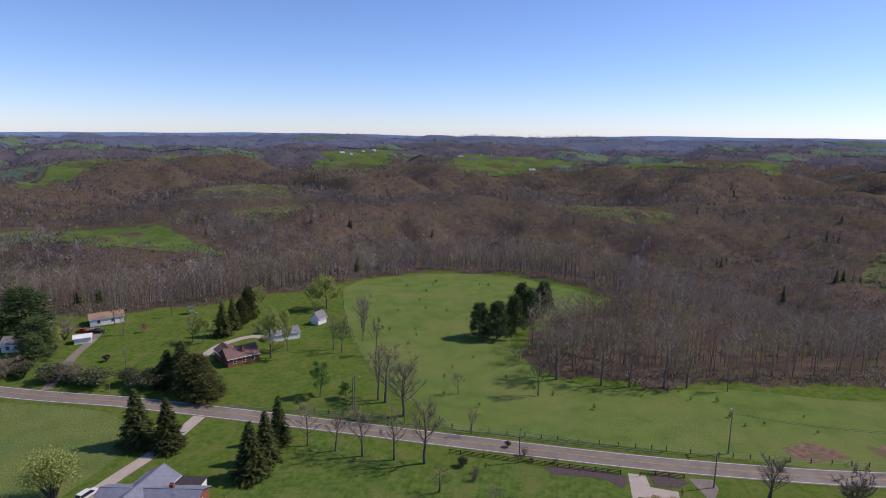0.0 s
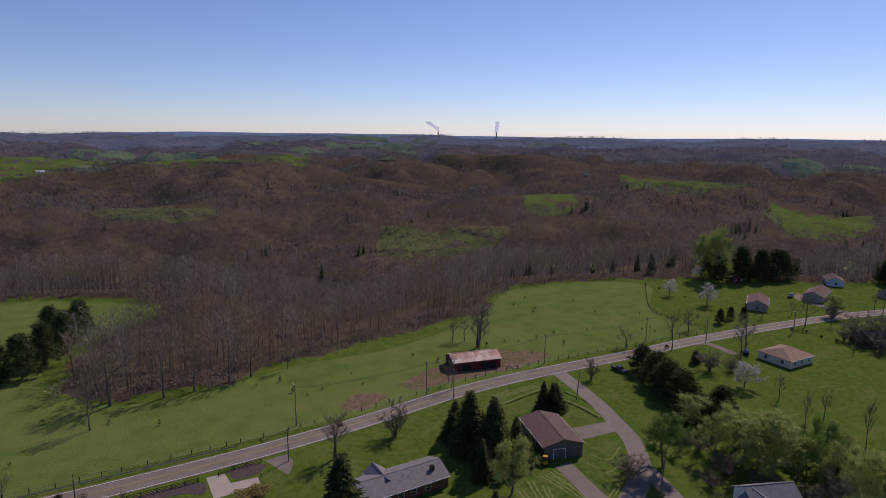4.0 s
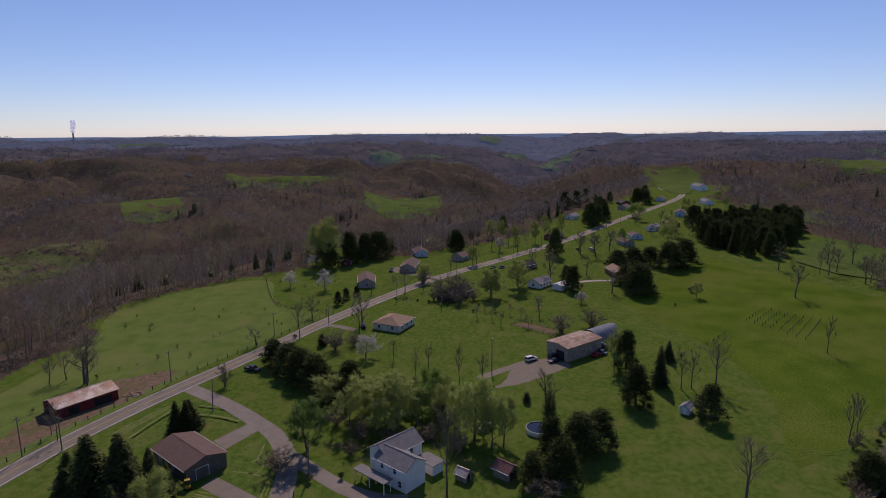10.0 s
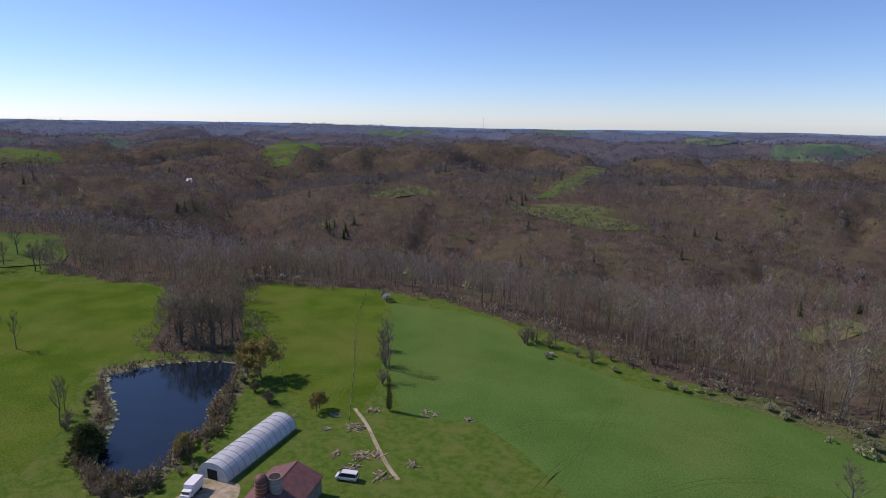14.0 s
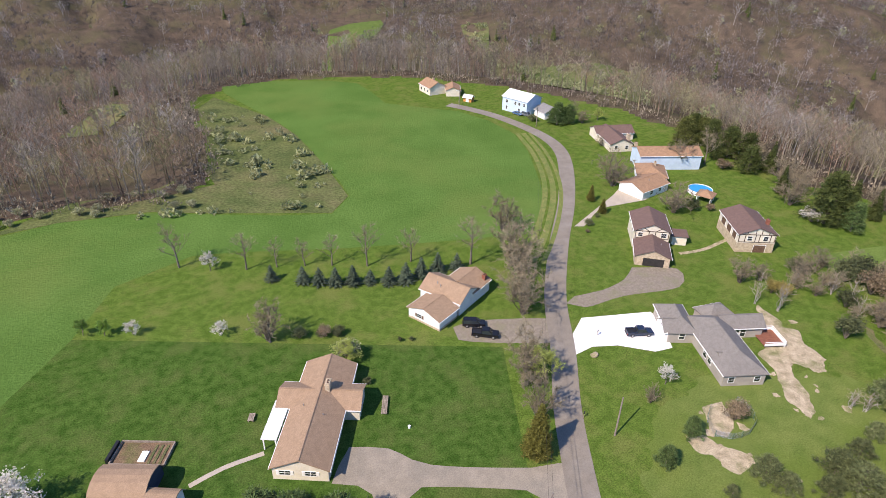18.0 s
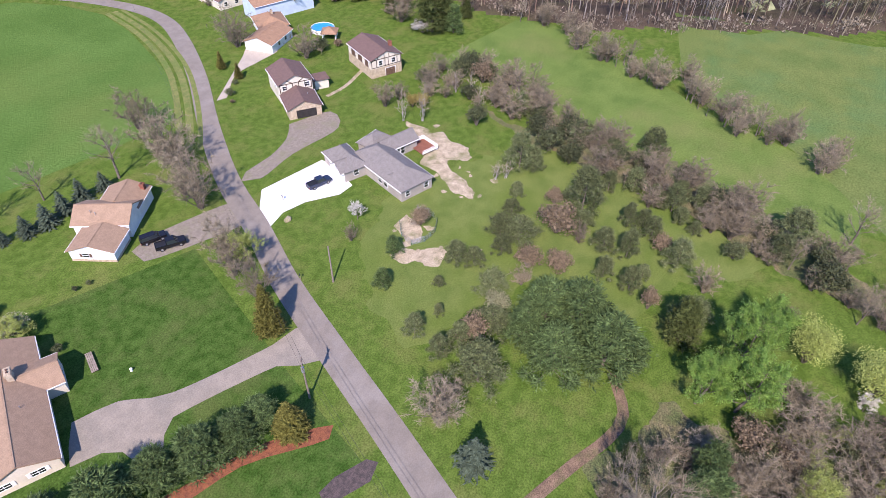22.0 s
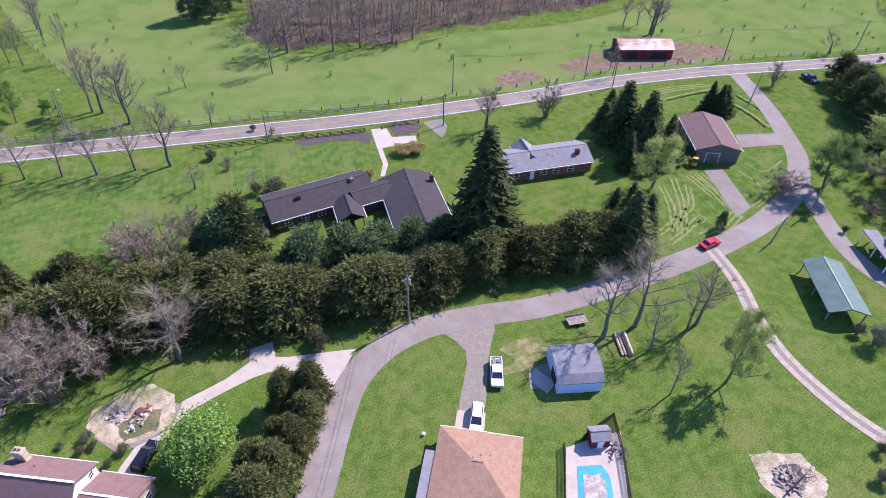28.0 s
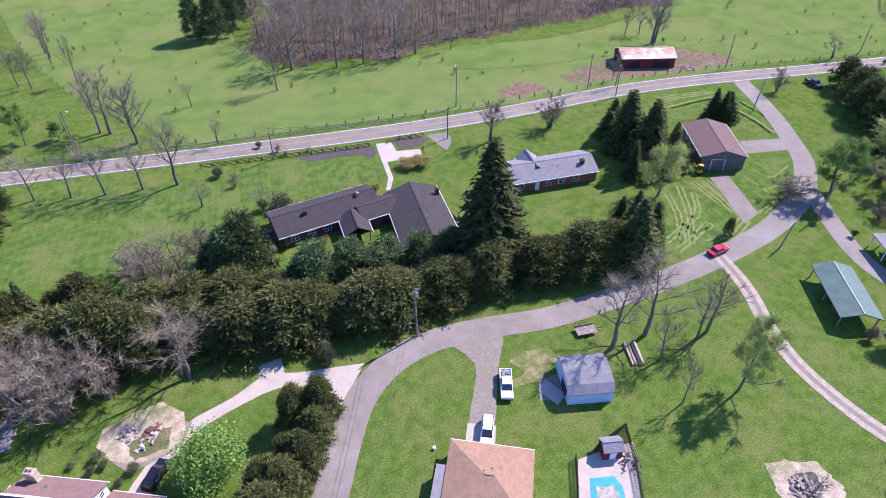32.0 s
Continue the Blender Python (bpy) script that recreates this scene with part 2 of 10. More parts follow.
# clearings and fields on the hills across the valleys, and the height at which each one lies
HILL_FIELDS = (
    ((-574, 756), (-505, 798), (-393, 799), (-278, 655), (-213, 588), (-239, 561), (-328, 592), (-522, 685)),
    ((-912, 1270), (-1082, 1797), (-997, 2005), (-961, 2163), (-867, 2085), (-914, 1817), (-930, 1540), (-856, 1286)),
    ((-414, 1723), (-447, 2305), (-206, 2687), (-207, 1831), (-341, 1675)),
    ((-25, 1761), (98, 2469), (305, 2353), (506, 2207), (340, 1845), (176, 1703), (69, 1727)),
    ((479, 1736), (612, 2022), (837, 1972), (1089, 1964), (878, 1605), (779, 1644), (655, 1729)),
    ((901, 761), (973, 781), (965, 712), (770, 555), (715, 605)),
    ((1409, 502), (1305, 374), (1337, 303), (1030, 232), (945, 300), (1140, 419)),
    ((1630, 1028), (1559, 769), (1641, 635), (1398, 629), (1218, 711)),
    ((1159, -120), (1176, -171), (1125, -212), (785, -137), (858, -110)),
    ((2038, -660), (2161, -865), (1613, -796), (1483, -622)),
    ((1586, -1395), (1839, -1815), (1697, -1845), (1167, -1093)),
    ((442, -146), (474, -178), (420, -196), (341, -161), (356, -140), (386, -129)),
    ((-149, -399), (-266, -646), (-295, -659), (-329, -648), (-304, -602), (-230, -534)),
    ((340, -765), (340, -849), (457, -1411), (424, -1341), (310, -786)),
    ((684, -170), (763, -266), (667, -264), (582, -186)),
    ((-774, -1470), (-942, -1529), (-1009, -1469), (-558, -903)),
)
HILL_SCRUB = (
    ((208, 1060), (290, 1078), (375, 983), (333, 889), (262, 934), (222, 993)),
    ((-489, 1117), (-500, 1421), (-337, 1299), (-281, 1046), (-372, 1001)),
    ((-310, 861), (-288, 912), (-211, 946), (-236, 842)),
    ((523, 724), (556, 643), (627, 565), (551, 523), (458, 550), (409, 570)),
    ((348, -861), (479, -1410), (461, -1568), (419, -1413), (301, -834)),
    ((323, -726), (268, -767), (208, -746), (234, -709)),
    ((-385, -568), (-409, -554), (-328, -417), (-419, -353), (-274, -228), (-210, -225), (-297, -403)),
    ((334, -705), (249, -719), (152, -685), (203, -662), (326, -687)),
    ((535, -657), (512, -725), (453, -729), (473, -659)),
    ((5, -282), (-18, -313), (-27, -290), (-10, -264)),
)
FIELD_HEIGHTS = (-40, -23, -9, -11, -16, -24, -45, -26, 8, -20, -17, 0, -37, -20, -7, -29, -33, -24, -34, -55, -18, -24, -32, -34, -16, -4)

# x, y, radius, height of single hills and spurs
HILLS = ((-290, 590, 190, -34), (640, 1090, 330, -14), (-330, 1250, 420, -10), (760, 620, 240, -44), (1130, -250, 340, 40), (900, -420, 220, -8),
         (560, -900, 330, -6), (60, -1050, 380, 4), (-420, -1000, 350, 0), (-700, -560, 300, -6), (1250, 850, 420, -10), (-900, 500, 400, -4))


def cuts(x, y, size, wide):
    """Winding valley lines about size metres apart: 1 along the bottom, 0 on the ridges between."""
    bend = 0.16 * size
    n = waves(x + bend * waves(x, y + 90, 0.37 * size), y + bend * waves(x - 60, y, 0.41 * size), size)
    return 1 - smooth(0.0, wide, np.abs(n))


def terrain(x, y):
    """Height of the ground in metres: a flat-topped ridge, wooded valleys round it, steeply cut rolling country as far as the eye reaches."""
    x, y = np.asarray(x, float), np.asarray(y, float)
    s, r = np.maximum(outside(x, y) - 6, 0), np.hypot(x, y)
    near = -84 * (1 - np.exp(-((s / 185) ** 1.5))) + (8 * waves(x, y, 260) - 13 * cuts(x, y, 330, 0.5)) * smooth(25, 190, s)
    for hx, hy, hr, hz in HILLS:
        d2 = ((x - hx) ** 2 + (y - hy) ** 2) / hr ** 2
        near = near + (hz - 15 * cuts(x, y, 330, 0.45) - near) * np.exp(-d2 * d2) * smooth(60, 300, s)
    deep = 1 - 0.45 * smooth(1800, 4200, r)
    country = -12 - deep * (56 * cuts(x - 150, y + 400, 1750, 0.62) + 30 * cuts(x + 300, y - 200, 660, 0.6) + 9 * cuts(x, y, 300, 0.6) * smooth(2600, 1500, r)) + (66 - 36 * smooth(0.6, 1.0, -y / np.maximum(r, 1))) * smooth(700, 5200, r)
    country = country - 80 * np.exp(-((y - 0.06 * x + 40 * np.sin(x / 420)) / 210) ** 2) * smooth(1000, 1500, x) * smooth(5200, 3600, x)
    land = near + (country - near) * smooth(750, 1500, r) * smooth(200, 500, s)
    for ring, high in zip(HILL_FIELDS + HILL_SCRUB, FIELD_HEIGHTS):
        cx, cy = sum(p[0] for p in ring) / len(ring), sum(p[1] for p in ring) / len(ring)
        reach = max(math.hypot(p[0] - cx, p[1] - cy) for p in ring) + 190
        close = np.hypot(x - cx, y - cy) < reach
        if np.any(close):
            w = np.zeros(x.shape)
            w[close] = smooth(180, 10, outside(x[close], y[close], ring))
            land = land + (high + 0.5 * (land - high) - land) * w * smooth(10, 120, s)
    return land

# ---- builders ----
def mesh_of(name, verts, faces, material):
    """A mesh from arrays of corners and faces, all faces with the same number of corners."""
    verts, faces = np.asarray(verts, np.float32), np.asarray(faces, np.int32)
    me, k = bpy.data.meshes.new(name), faces.shape[1]
    me.vertices.add(len(verts))
    me.vertices.foreach_set("co", verts.ravel())
    me.loops.add(faces.size)
    me.loops.foreach_set("vertex_index", faces.ravel())
    me.polygons.add(len(faces))
    me.polygons.foreach_set("loop_start", np.arange(0, faces.size, k, dtype=np.int32))
    me.polygons.foreach_set("loop_total", np.full(len(faces), k, np.int32))
    me.update(calc_edges=True)
    for m in material if isinstance(material, (list, tuple)) else [material]:
        me.materials.append(m)
    return me


def part(name, bm, material, parent=None, label=""):
    """Links a bmesh, or ready mesh, as one object under a thing or a part."""
    if isinstance(bm, bmesh.types.BMesh):
        me = bpy.data.meshes.new(name)
        bm.to_mesh(me)
        bm.free()
        me.materials.append(material)
    else:
        me = bm
    ob = new(name, me)
    ob.parent = parent
    return tagged(ob, label)


def thing(name, label, category, x=0, y=0, z=0, turn=0, group="", kind=""):
    ob = new(name)
    ob.empty_display_size = 0.2
    ob.matrix_basis = pose(x, y, z, 0, 0, turn)
    return tagged(ob, label, category, group, kind)


def curve_points(points, step):
    """Points at even steps along a smooth line through the given ones."""
    p = [Vector((*q[:2], 0)) for q in points]
    p = [2 * p[0] - p[1]] + p + [2 * p[-1] - p[-2]]
    out = []
    for a, b, c, d in zip(p, p[1:], p[2:], p[3:]):
        count = max(1, int((c - b).length / step))
        for i in range(count):
            t = i / count
            out.append(0.5 * (2 * b + (c - a) * t + (2 * a - 5 * b + 4 * c - d) * t * t + (3 * b - a - 3 * c + d) * t ** 3))
    return out + [p[-2]]


def ribbon(points, width, lift, offset=0.0, dash=None):
    """A strip of the given width along a line on the ground; dash: lengths of stroke and gap."""
    line = curve_points(points, 2.0)
    verts, faces, run = [], [], 0.0
    for i, q in enumerate(line):
        way = (line[min(i + 1, len(line) - 1)] - line[max(i - 1, 0)]).normalized()
        side = Vector((-way.y, way.x, 0))
        for k in (offset - width / 2, offset + width / 2):
            v = q + side * k
            verts.append((v.x, v.y, float(terrain(v.x, v.y)) + lift))
        if i:
            run += (line[i] - line[i - 1]).length
            if not dash or run % sum(dash) < dash[0]:
                faces.append((2 * i - 2, 2 * i, 2 * i + 1, 2 * i - 1))
    return np.array(verts), faces


def strip(name, points, width, lift, material, label, offset=0.0, dash=None, parent=None, kind="structure", category="road"):
    verts, faces = ribbon(points, width, lift, offset, dash)
    ob = new(name, mesh_of(name, verts, [f[::-1] for f in faces], material))
    ob.parent = parent
    return tagged(ob, label, category, kind=kind) if parent is None else ob


def patch(name, corners, lift, material, label="", category="ground", cell=0.0, wobble=0.0, parent=None, kind="structure", round_off=True):
    """A sheet over the ground inside the given corners, with a soft outline; cell: size of the squares that follow the relief."""
    line = curve_points(list(corners) + [corners[0]], 2.5 if not cell else cell)[:-1] if round_off else [Vector((*c[:2], 0)) for c in corners]
    if wobble:
        fringe = []
        for a, c in zip(line, line[1:] + line[:1]):
            count = max(1, int((c - a).length / 0.4))
            for i in range(count):
                q = a.lerp(c, i / count)
                fringe.append(q + Vector([min(wobble, 2) * noise.noise(Vector((q.x * 0.3, q.y * 0.3, k))) + 0.3 * noise.noise(Vector((q.x * 1.6, q.y * 1.6, k + 3))) for k in (1, 7)] + [0]))
        line = fringe
    bm = bmesh.new()
    ring = [bm.verts.new((q.x, q.y, 0)) for q in line]
    face = bm.faces.new(ring)
    if face.normal.z < 0 or face.calc_area() and (face.normal_update() or face.normal.z < 0):
        face.normal_flip()
    if cell:
        for axis in (0, 1):
            low, high = min(v.co[axis] for v in bm.verts), max(v.co[axis] for v in bm.verts)
            for k in range(1, int((high - low) / cell) + 1):
                spot, way = [0, 0, 0], [0, 0, 0]
                spot[axis], way[axis] = low + k * cell, 1
                bmesh.ops.bisect_plane(bm, geom=bm.verts[:] + bm.edges[:] + bm.faces[:], plane_co=spot, plane_no=way)
    bmesh.ops.triangulate(bm, faces=bm.faces[:])
    xs = np.array([v.co[:2] for v in bm.verts])
    for v, z in zip(bm.verts, terrain(xs[:, 0], xs[:, 1])):
        v.co.z = z + lift
    ob = part(name, bm, material, parent)
    return tagged(ob, label, category, kind=kind) if parent is None else ob


# ---- ground: one sheet out to the horizon ----
turns, rings = 640, np.concatenate([np.concatenate([[0.05, 0.7], np.linspace(2, 320, 110)]), np.geomspace(324, 4900, 130)])
angles = np.arange(turns) * 2 * math.pi / turns
gx, gy = (rings[:, None] * np.sin(angles)).ravel(), (rings[:, None] * np.cos(angles)).ravel()
gz = terrain(gx, gy)
a = np.arange(len(rings) - 1)[:, None] * turns + np.arange(turns)
b = np.arange(len(rings) - 1)[:, None] * turns + (np.arange(turns) + 1) % turns
quads = np.stack([a, b, b + turns, a + turns], -1).reshape(-1, 4)[:, ::-1]
centre = np.arange(turns)
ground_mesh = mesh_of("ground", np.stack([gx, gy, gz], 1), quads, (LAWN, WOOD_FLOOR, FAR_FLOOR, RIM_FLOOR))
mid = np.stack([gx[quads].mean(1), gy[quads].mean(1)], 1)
# past 2200 and 3300 m the floor carries the painted haze
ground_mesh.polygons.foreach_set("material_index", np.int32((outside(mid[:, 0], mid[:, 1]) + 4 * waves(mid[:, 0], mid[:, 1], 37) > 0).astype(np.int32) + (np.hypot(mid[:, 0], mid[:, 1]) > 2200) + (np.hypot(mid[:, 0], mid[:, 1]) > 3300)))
ground_mesh.polygons.foreach_set("use_smooth", np.ones(len(quads), bool))
ground = tagged(new("ground", ground_mesh), "green ridge-top lawns falling away into brown leafless woods", "ground", kind="structure")
under = patch("ground_middle", ((-0.2, -0.2), (0.2, -0.2), (0.2, 0.2), (-0.2, 0.2)), -0.01, LAWN, "mown lawn beneath the flight", round_off=False)

# ---- roads ----
MAIN = ((-420, 240), (-260, 198), (-137, 171), (-89, 163.5), (-33, 151.7), (10, 142), (50, 133.6), (86, 128.5), (116, 126), (145, 120.5), (187, 109), (237, 96), (306, 71.5),
        (374, 36), (443, 2), (551, -42), (640, -80), (720, -112), (790, -128), (840, -112), (900, -120))
road = strip("road", MAIN, 6.9, 0.05, ASPHALT, "two-lane country road of worn gray asphalt")
for off in (-3.0, 3.0):
    strip("edge_line", MAIN, 0.24, 0.085, WHITE_LINE, "", offset=off, parent=road)
for off in (-0.17, 0.17):
    strip("centre_line", MAIN, 0.18, 0.085, YELLOW_LINE, "", offset=off, parent=road)
LANE = ((156, 117), (147, 97), (139.5, 84), (132.6, 74), (122.3, 65.8), (110.7, 61), (97, 58.2), (76.5, 57.1), (51.6, 58.3), (38.5, 61.3), (28.5, 62.9), (20.5, 61.6), (13.8, 57.6), (8.6, 51),
        (3.6, 43.2), (-6, 30), (-19, 9.5), (-30, -7.5), (-41, -23.5), (-51, -38.5), (-61, -53), (-72, -66.5), (-83, -81.2), (-100, -99), (-119, -117), (-137, -137), (-147, -152), (-151, -168), (-150, -190), (-145.5, -206), (-141, -216))
lane = strip("lane", LANE, 5.0, 0.045, LANE_ASPHALT, "narrow pale asphalt lane winding past the houses")

# ---- fields, lawns, drives and beds ----
patch("field", ((151.6, -202.6), (106.2, -207.9), (66.5, -184), (36.7, -175.8), (9.4, -177.6), (-12.5, -171.4), (-29, -160.7), (-56.2, -145.1), (-65.3, -153.3), (-68.4, -179), (-70.7, -212.4), (-68.5, -239.5), (-64.3, -266.8), (-64.3, -291.4), (-87.2, -290), (-121.6, -267.1), (-118.4, -231.6), (-139.6, -206.3), (-142.8, -172.7), (-127, -140.8), (-111.5, -118.6), (-97.5, -107.5), (-82.7, -112.5), (-51, -125.6), (-17.3, -141.3), (0.9, -136.3), (10.9, -119.9), (25.2, -103.1), (39, -113.3), (68.8, -130.2), (86.5, -122.4), (109, -145.3)), 0.02, WHEAT, "smooth field of young green wheat", "field", cell=12)
patch("field", ((393.6, -80.1), (327.1, -127.8), (256.1, -161.2), (203.8, -128.1), (188.7, -112.3), (190.3, -97.9), (177.5, -82.8), (155.9, -68.7), (142.3, -52.7), (169, -56.6), (194.7, -58.4), (228, -48.3), (275.8, -25.7), (328.3, -45.3)), 0.02, MEADOW, "open green hay meadow with faint tracks", "field", cell=12)
patch("field", ((226.8, -186.3), (170.5, -213.1), (135.9, -174.6), (106.1, -135.4), (97.3, -113.6), (109, -108.7), (126, -115.9), (144.6, -127.7), (171.2, -138.2)), 0.02, MEADOW, "green hay meadow beyond the pond", "field", cell=12)
patch("pasture", ((2.8, 149.6), (-13.7, 173.3), (-27.3, 200.5), (-40.9, 244.3), (-49.7, 299.3), (-42, 313.7), (-7.2, 329.2), (35.3, 325.6), (61.6, 303.5), (76.6, 273), (45.6, 250.9), (26.3, 225.4), (28.7, 201.9), (38.5, 181.7), (63.3, 175.1), (90.8, 176.6), (131.2, 168.7), (183, 177.5), (223.2, 197.9), (269, 182.5), (285.9, 157.2), (248.8, 135.7), (238.9, 122.1), (237.5, 107.8), (205.4, 112.5), (182.2, 118.1), (161.8, 122.6), (107, 127.1), (85.3, 132.9), (58.9, 138.9), (31.5, 144.6)), 0.02, PASTURE, "grazed hillside pasture of short yellowish grass", "pasture", cell=10)
patch("field", ((-225, 0), (-215, 60), (-235, 100), (-240, 150), (-180, 172), (-137, 164), (-92, 157), (-78, 135), (-85, 105), (-75, 95), (-90, 85), (-100, 62), (-113, 52), (-131, 42), (-153, 26), (-170, 8)), 0.02, TEAL_FIELD, "green field with bluish patches behind a hedgerow", "field", cell=12)
patch("field", ((-199, -45), (-168, -2), (-150, 18), (-136, 43), (-110, 45), (-102, 28), (-118, 8), (-128, -20), (-146, -42), (-150, -60)), 0.018, PASTURE, "pale grass strip between two hedgerows", "field", cell=12)
patch("lawn", ((-29.1, 147.1), (-2.6, 128.3), (3.2, 117.1), (-7.2, 105.9), (-27, 108.2), (-42.7, 110.4), (-47.4, 121.6)), 0.024, LAWN_STRIPED, "striped mown lawn beside the brick ranch house", "lawn")
patch("lawn", ((-2.5, 123.2), (8.1, 133), (23.8, 130.4), (40.1, 122), (40.4, 113.7), (17.4, 116.5), (9.9, 116.8), (2.4, 103.5), (-3.2, 110.3)), 0.026, LAWN_STRIPED, "striped mown front lawn", "lawn")
patch("lawn", ((100.1, 86.7), (101.1, 78.4), (100.8, 64.5), (92.9, 60.1), (80.9, 60.3), (79.7, 64.7), (89.6, 76.8)), 0.028, LAWN_STRIPED, "freshly mown yard with pale clippings", "lawn")
patch("lawn", ((120.3, 113.5), (136.5, 112.6), (149, 107.1), (147.7, 95.7), (134.4, 78.9), (132.8, 90.5), (130.7, 96.4), (120.6, 102.7)), 0.03, LAWN_STRIPED, "freshly mown yard with pale clippings", "lawn")
patch("lawn", ((109.5, 74.4), (120.8, 79.6), (132.1, 77.1), (124.4, 69.8), (115.6, 66.5), (107.4, 65.8)), 0.032, LAWN_STRIPED, "freshly mown yard with pale clippings", "lawn")
patch("driveway", ((16.3, 63.5), (8.7, 56.1), (7.4, 59.8), (6.4, 63.2), (2.3, 64.8), (-3.2, 64.3), (-11.9, 61.7), (-18.1, 54.6), (-21, 56.1), (-13.2, 63.9), (-4.3, 66.3), (0, 68.1), (0.5, 70.6), (4.3, 70.8), (4, 67.4), (11.3, 65)), 0.035, CONCRETE, "curved pale concrete driveway", "driveway")
patch("driveway", ((30.8, 60.4), (36, 60.3), (39.9, 58.9), (35.3, 52.7), (30.2, 44.6), (28.3, 43.4), (25.6, 44.7), (29.7, 50.6), (32.5, 55.4)), 0.035, GRAVEL, "short gray gravel driveway", "driveway")
patch("driveway", ((26.1, 45.9), (29.7, 43.6), (27.7, 40.5), (24.2, 43.1)), 0.04, CONCRETE, "concrete parking pad by the tan-roofed house", "driveway", round_off=False)
patch("driveway", ((43.8, 129.1), (47.6, 128.1), (47.2, 123.4), (52.8, 121.7), (52.2, 119.1), (46.4, 119.1), (43.2, 119.6), (42, 120.2)), 0.035, CONCRETE, "concrete turning drive off the main road", "driveway", round_off=False)
patch("path", ((42.1, 120.4), (43.2, 119.9), (41.8, 112.4), (39.2, 108.1), (38.3, 108.6), (40.7, 113)), 0.036, CONCRETE, "narrow concrete garden path", "path", round_off=False)
patch("driveway", ((57.2, 127), (62.6, 126.5), (62.3, 122.8), (58.4, 118), (57.8, 122.6)), 0.035, ASPHALT, "asphalt drive apron", "driveway")
patch("driveway", ((127.1, 88.7), (138, 84.6), (134.8, 79.9), (123.8, 83.3)), 0.035, ASPHALT, "gray asphalt drive to the maroon garage", "driveway", round_off=False)
patch("driveway", ((108, 79.7), (112.5, 78.6), (106.7, 64.3), (101.2, 63)), 0.035, ASPHALT, "gray asphalt drive to the garage front", "driveway", round_off=False)
patch("driveway", ((-25, -65.9), (-30.3, -62.3), (-34.5, -55.9), (-47.8, -47), (-53.9, -44.2), (-48.3, -37.9), (-45.8, -41), (-44.4, -44.1), (-31.1, -53), (-28.4, -52.3), (-25.2, -50), (-23.2, -51.3), (-24.1, -55.8), (-22.9, -58.4), (-19.7, -60.8)), 0.035, OLD_CONCRETE, "wide weathered concrete driveway", "driveway")
patch("driveway", ((-56.9, -83.7), (-63.3, -82.7), (-78.1, -73.9), (-73.9, -68.3), (-64.6, -73), (-55.6, -79.7)), 0.035, GRAVEL, "gravel parking drive with parked vehicles", "driveway")
patch("driveway", ((-82.4, -72.1), (-97, -65.9), (-96.2, -62.4), (-91.1, -55.1), (-87.2, -56.1), (-82.2, -61.4), (-77.5, -63.8), (-71.3, -63.7), (-75.1, -67.9)), 0.035, NEW_CONCRETE, "brilliant white new concrete driveway", "driveway", round_off=False)
patch("driveway", ((-107.5, -80.9), (-116.7, -74.7), (-110.6, -69.1), (-96.7, -73.2), (-85.9, -74.5), (-83.2, -77.9), (-86.7, -79), (-94, -77.5), (-101.8, -78.1)), 0.035, GRAVEL, "fan-shaped pale gravel driveway", "driveway")
patch("driveway", ((-110.2, -104.2), (-134.8, -113.3), (-140.5, -115.3), (-142.6, -106.2), (-134, -107), (-123.9, -108.1), (-112.5, -102.8)), 0.035, CONCRETE, "concrete driveway between lawns", "driveway")
patch("bare_soil", ((-119.0, -55.3), (-118.7, -50.6), (-117.6, -47.3), (-117.6, -44.3), (-115.0, -40.8), (-114.3, -36.9), (-111.8, -34.8), (-108.8, -35.3), (-108.2, -37.2), (-108.5, -39.3), (-107.5, -39.9), (-105.0, -37.6), (-101.5, -33.7), (-98.6, -29.9), (-96.1, -28.9), (-96.0, -30.5), (-97.5, -33.9), (-98.8, -36.5), (-102.2, -39.4), (-103.3, -42.5), (-105.0, -44.8), (-109.9, -46.7), (-114.4, -50.0)), 0.03, SAND, "pale bare builder's soil behind the new house", "soil", wobble=1.5)
crumbs = random.Random(8)
for k in range(26):
    x, y = crumbs.choice(((-113, -44), (-103, -36), (-99, -32), (-80, -33), (-76, -31), (63, 17)))
    x, y, r = x + crumbs.gauss(0, 3.6), y + crumbs.gauss(0, 3.6), crumbs.uniform(0.3, 0.95)
    patch("bare_soil", [(x + r * crumbs.uniform(0.5, 1.5) * math.cos(a), y + r * crumbs.uniform(0.5, 1.5) * math.sin(a)) for a in (0, 1.2, 2.4, 3.6, 4.9)], 0.034 + 0.001 * k, SAND, "small scrape of pale bare soil", "soil", wobble=0.6)
patch("garden_bed", ((236.1, 22.5), (227.8, 6.9), (231.4, 4.2), (240.1, 19.2)), 0.04, DIRT, "dug kitchen garden inside its fence", "garden bed", wobble=0.5)
patch("ash_bed", ((63.1, 18.6), (65.1, 17.6), (65.0, 15.6), (62.8, 14.5), (60.4, 14.8), (60.2, 16.2), (61.2, 17.6)), 0.05, DARK_MULCH, "charred ash of an old bonfire", "ash", wobble=0.4)
patch("mulch_bed", ((-11.6, -55.4), (-15.2, -50.8), (-22.5, -45.3), (-32.5, -38.4), (-38.6, -30.8), (-36.4, -30.3), (-32.7, -34.5), (-28.3, -39.4), (-20.6, -43.7), (-16.3, -47.6), (-11.9, -52.4)), 0.03, MULCH, "long red bark mulch bed under the pines", "mulch bed")
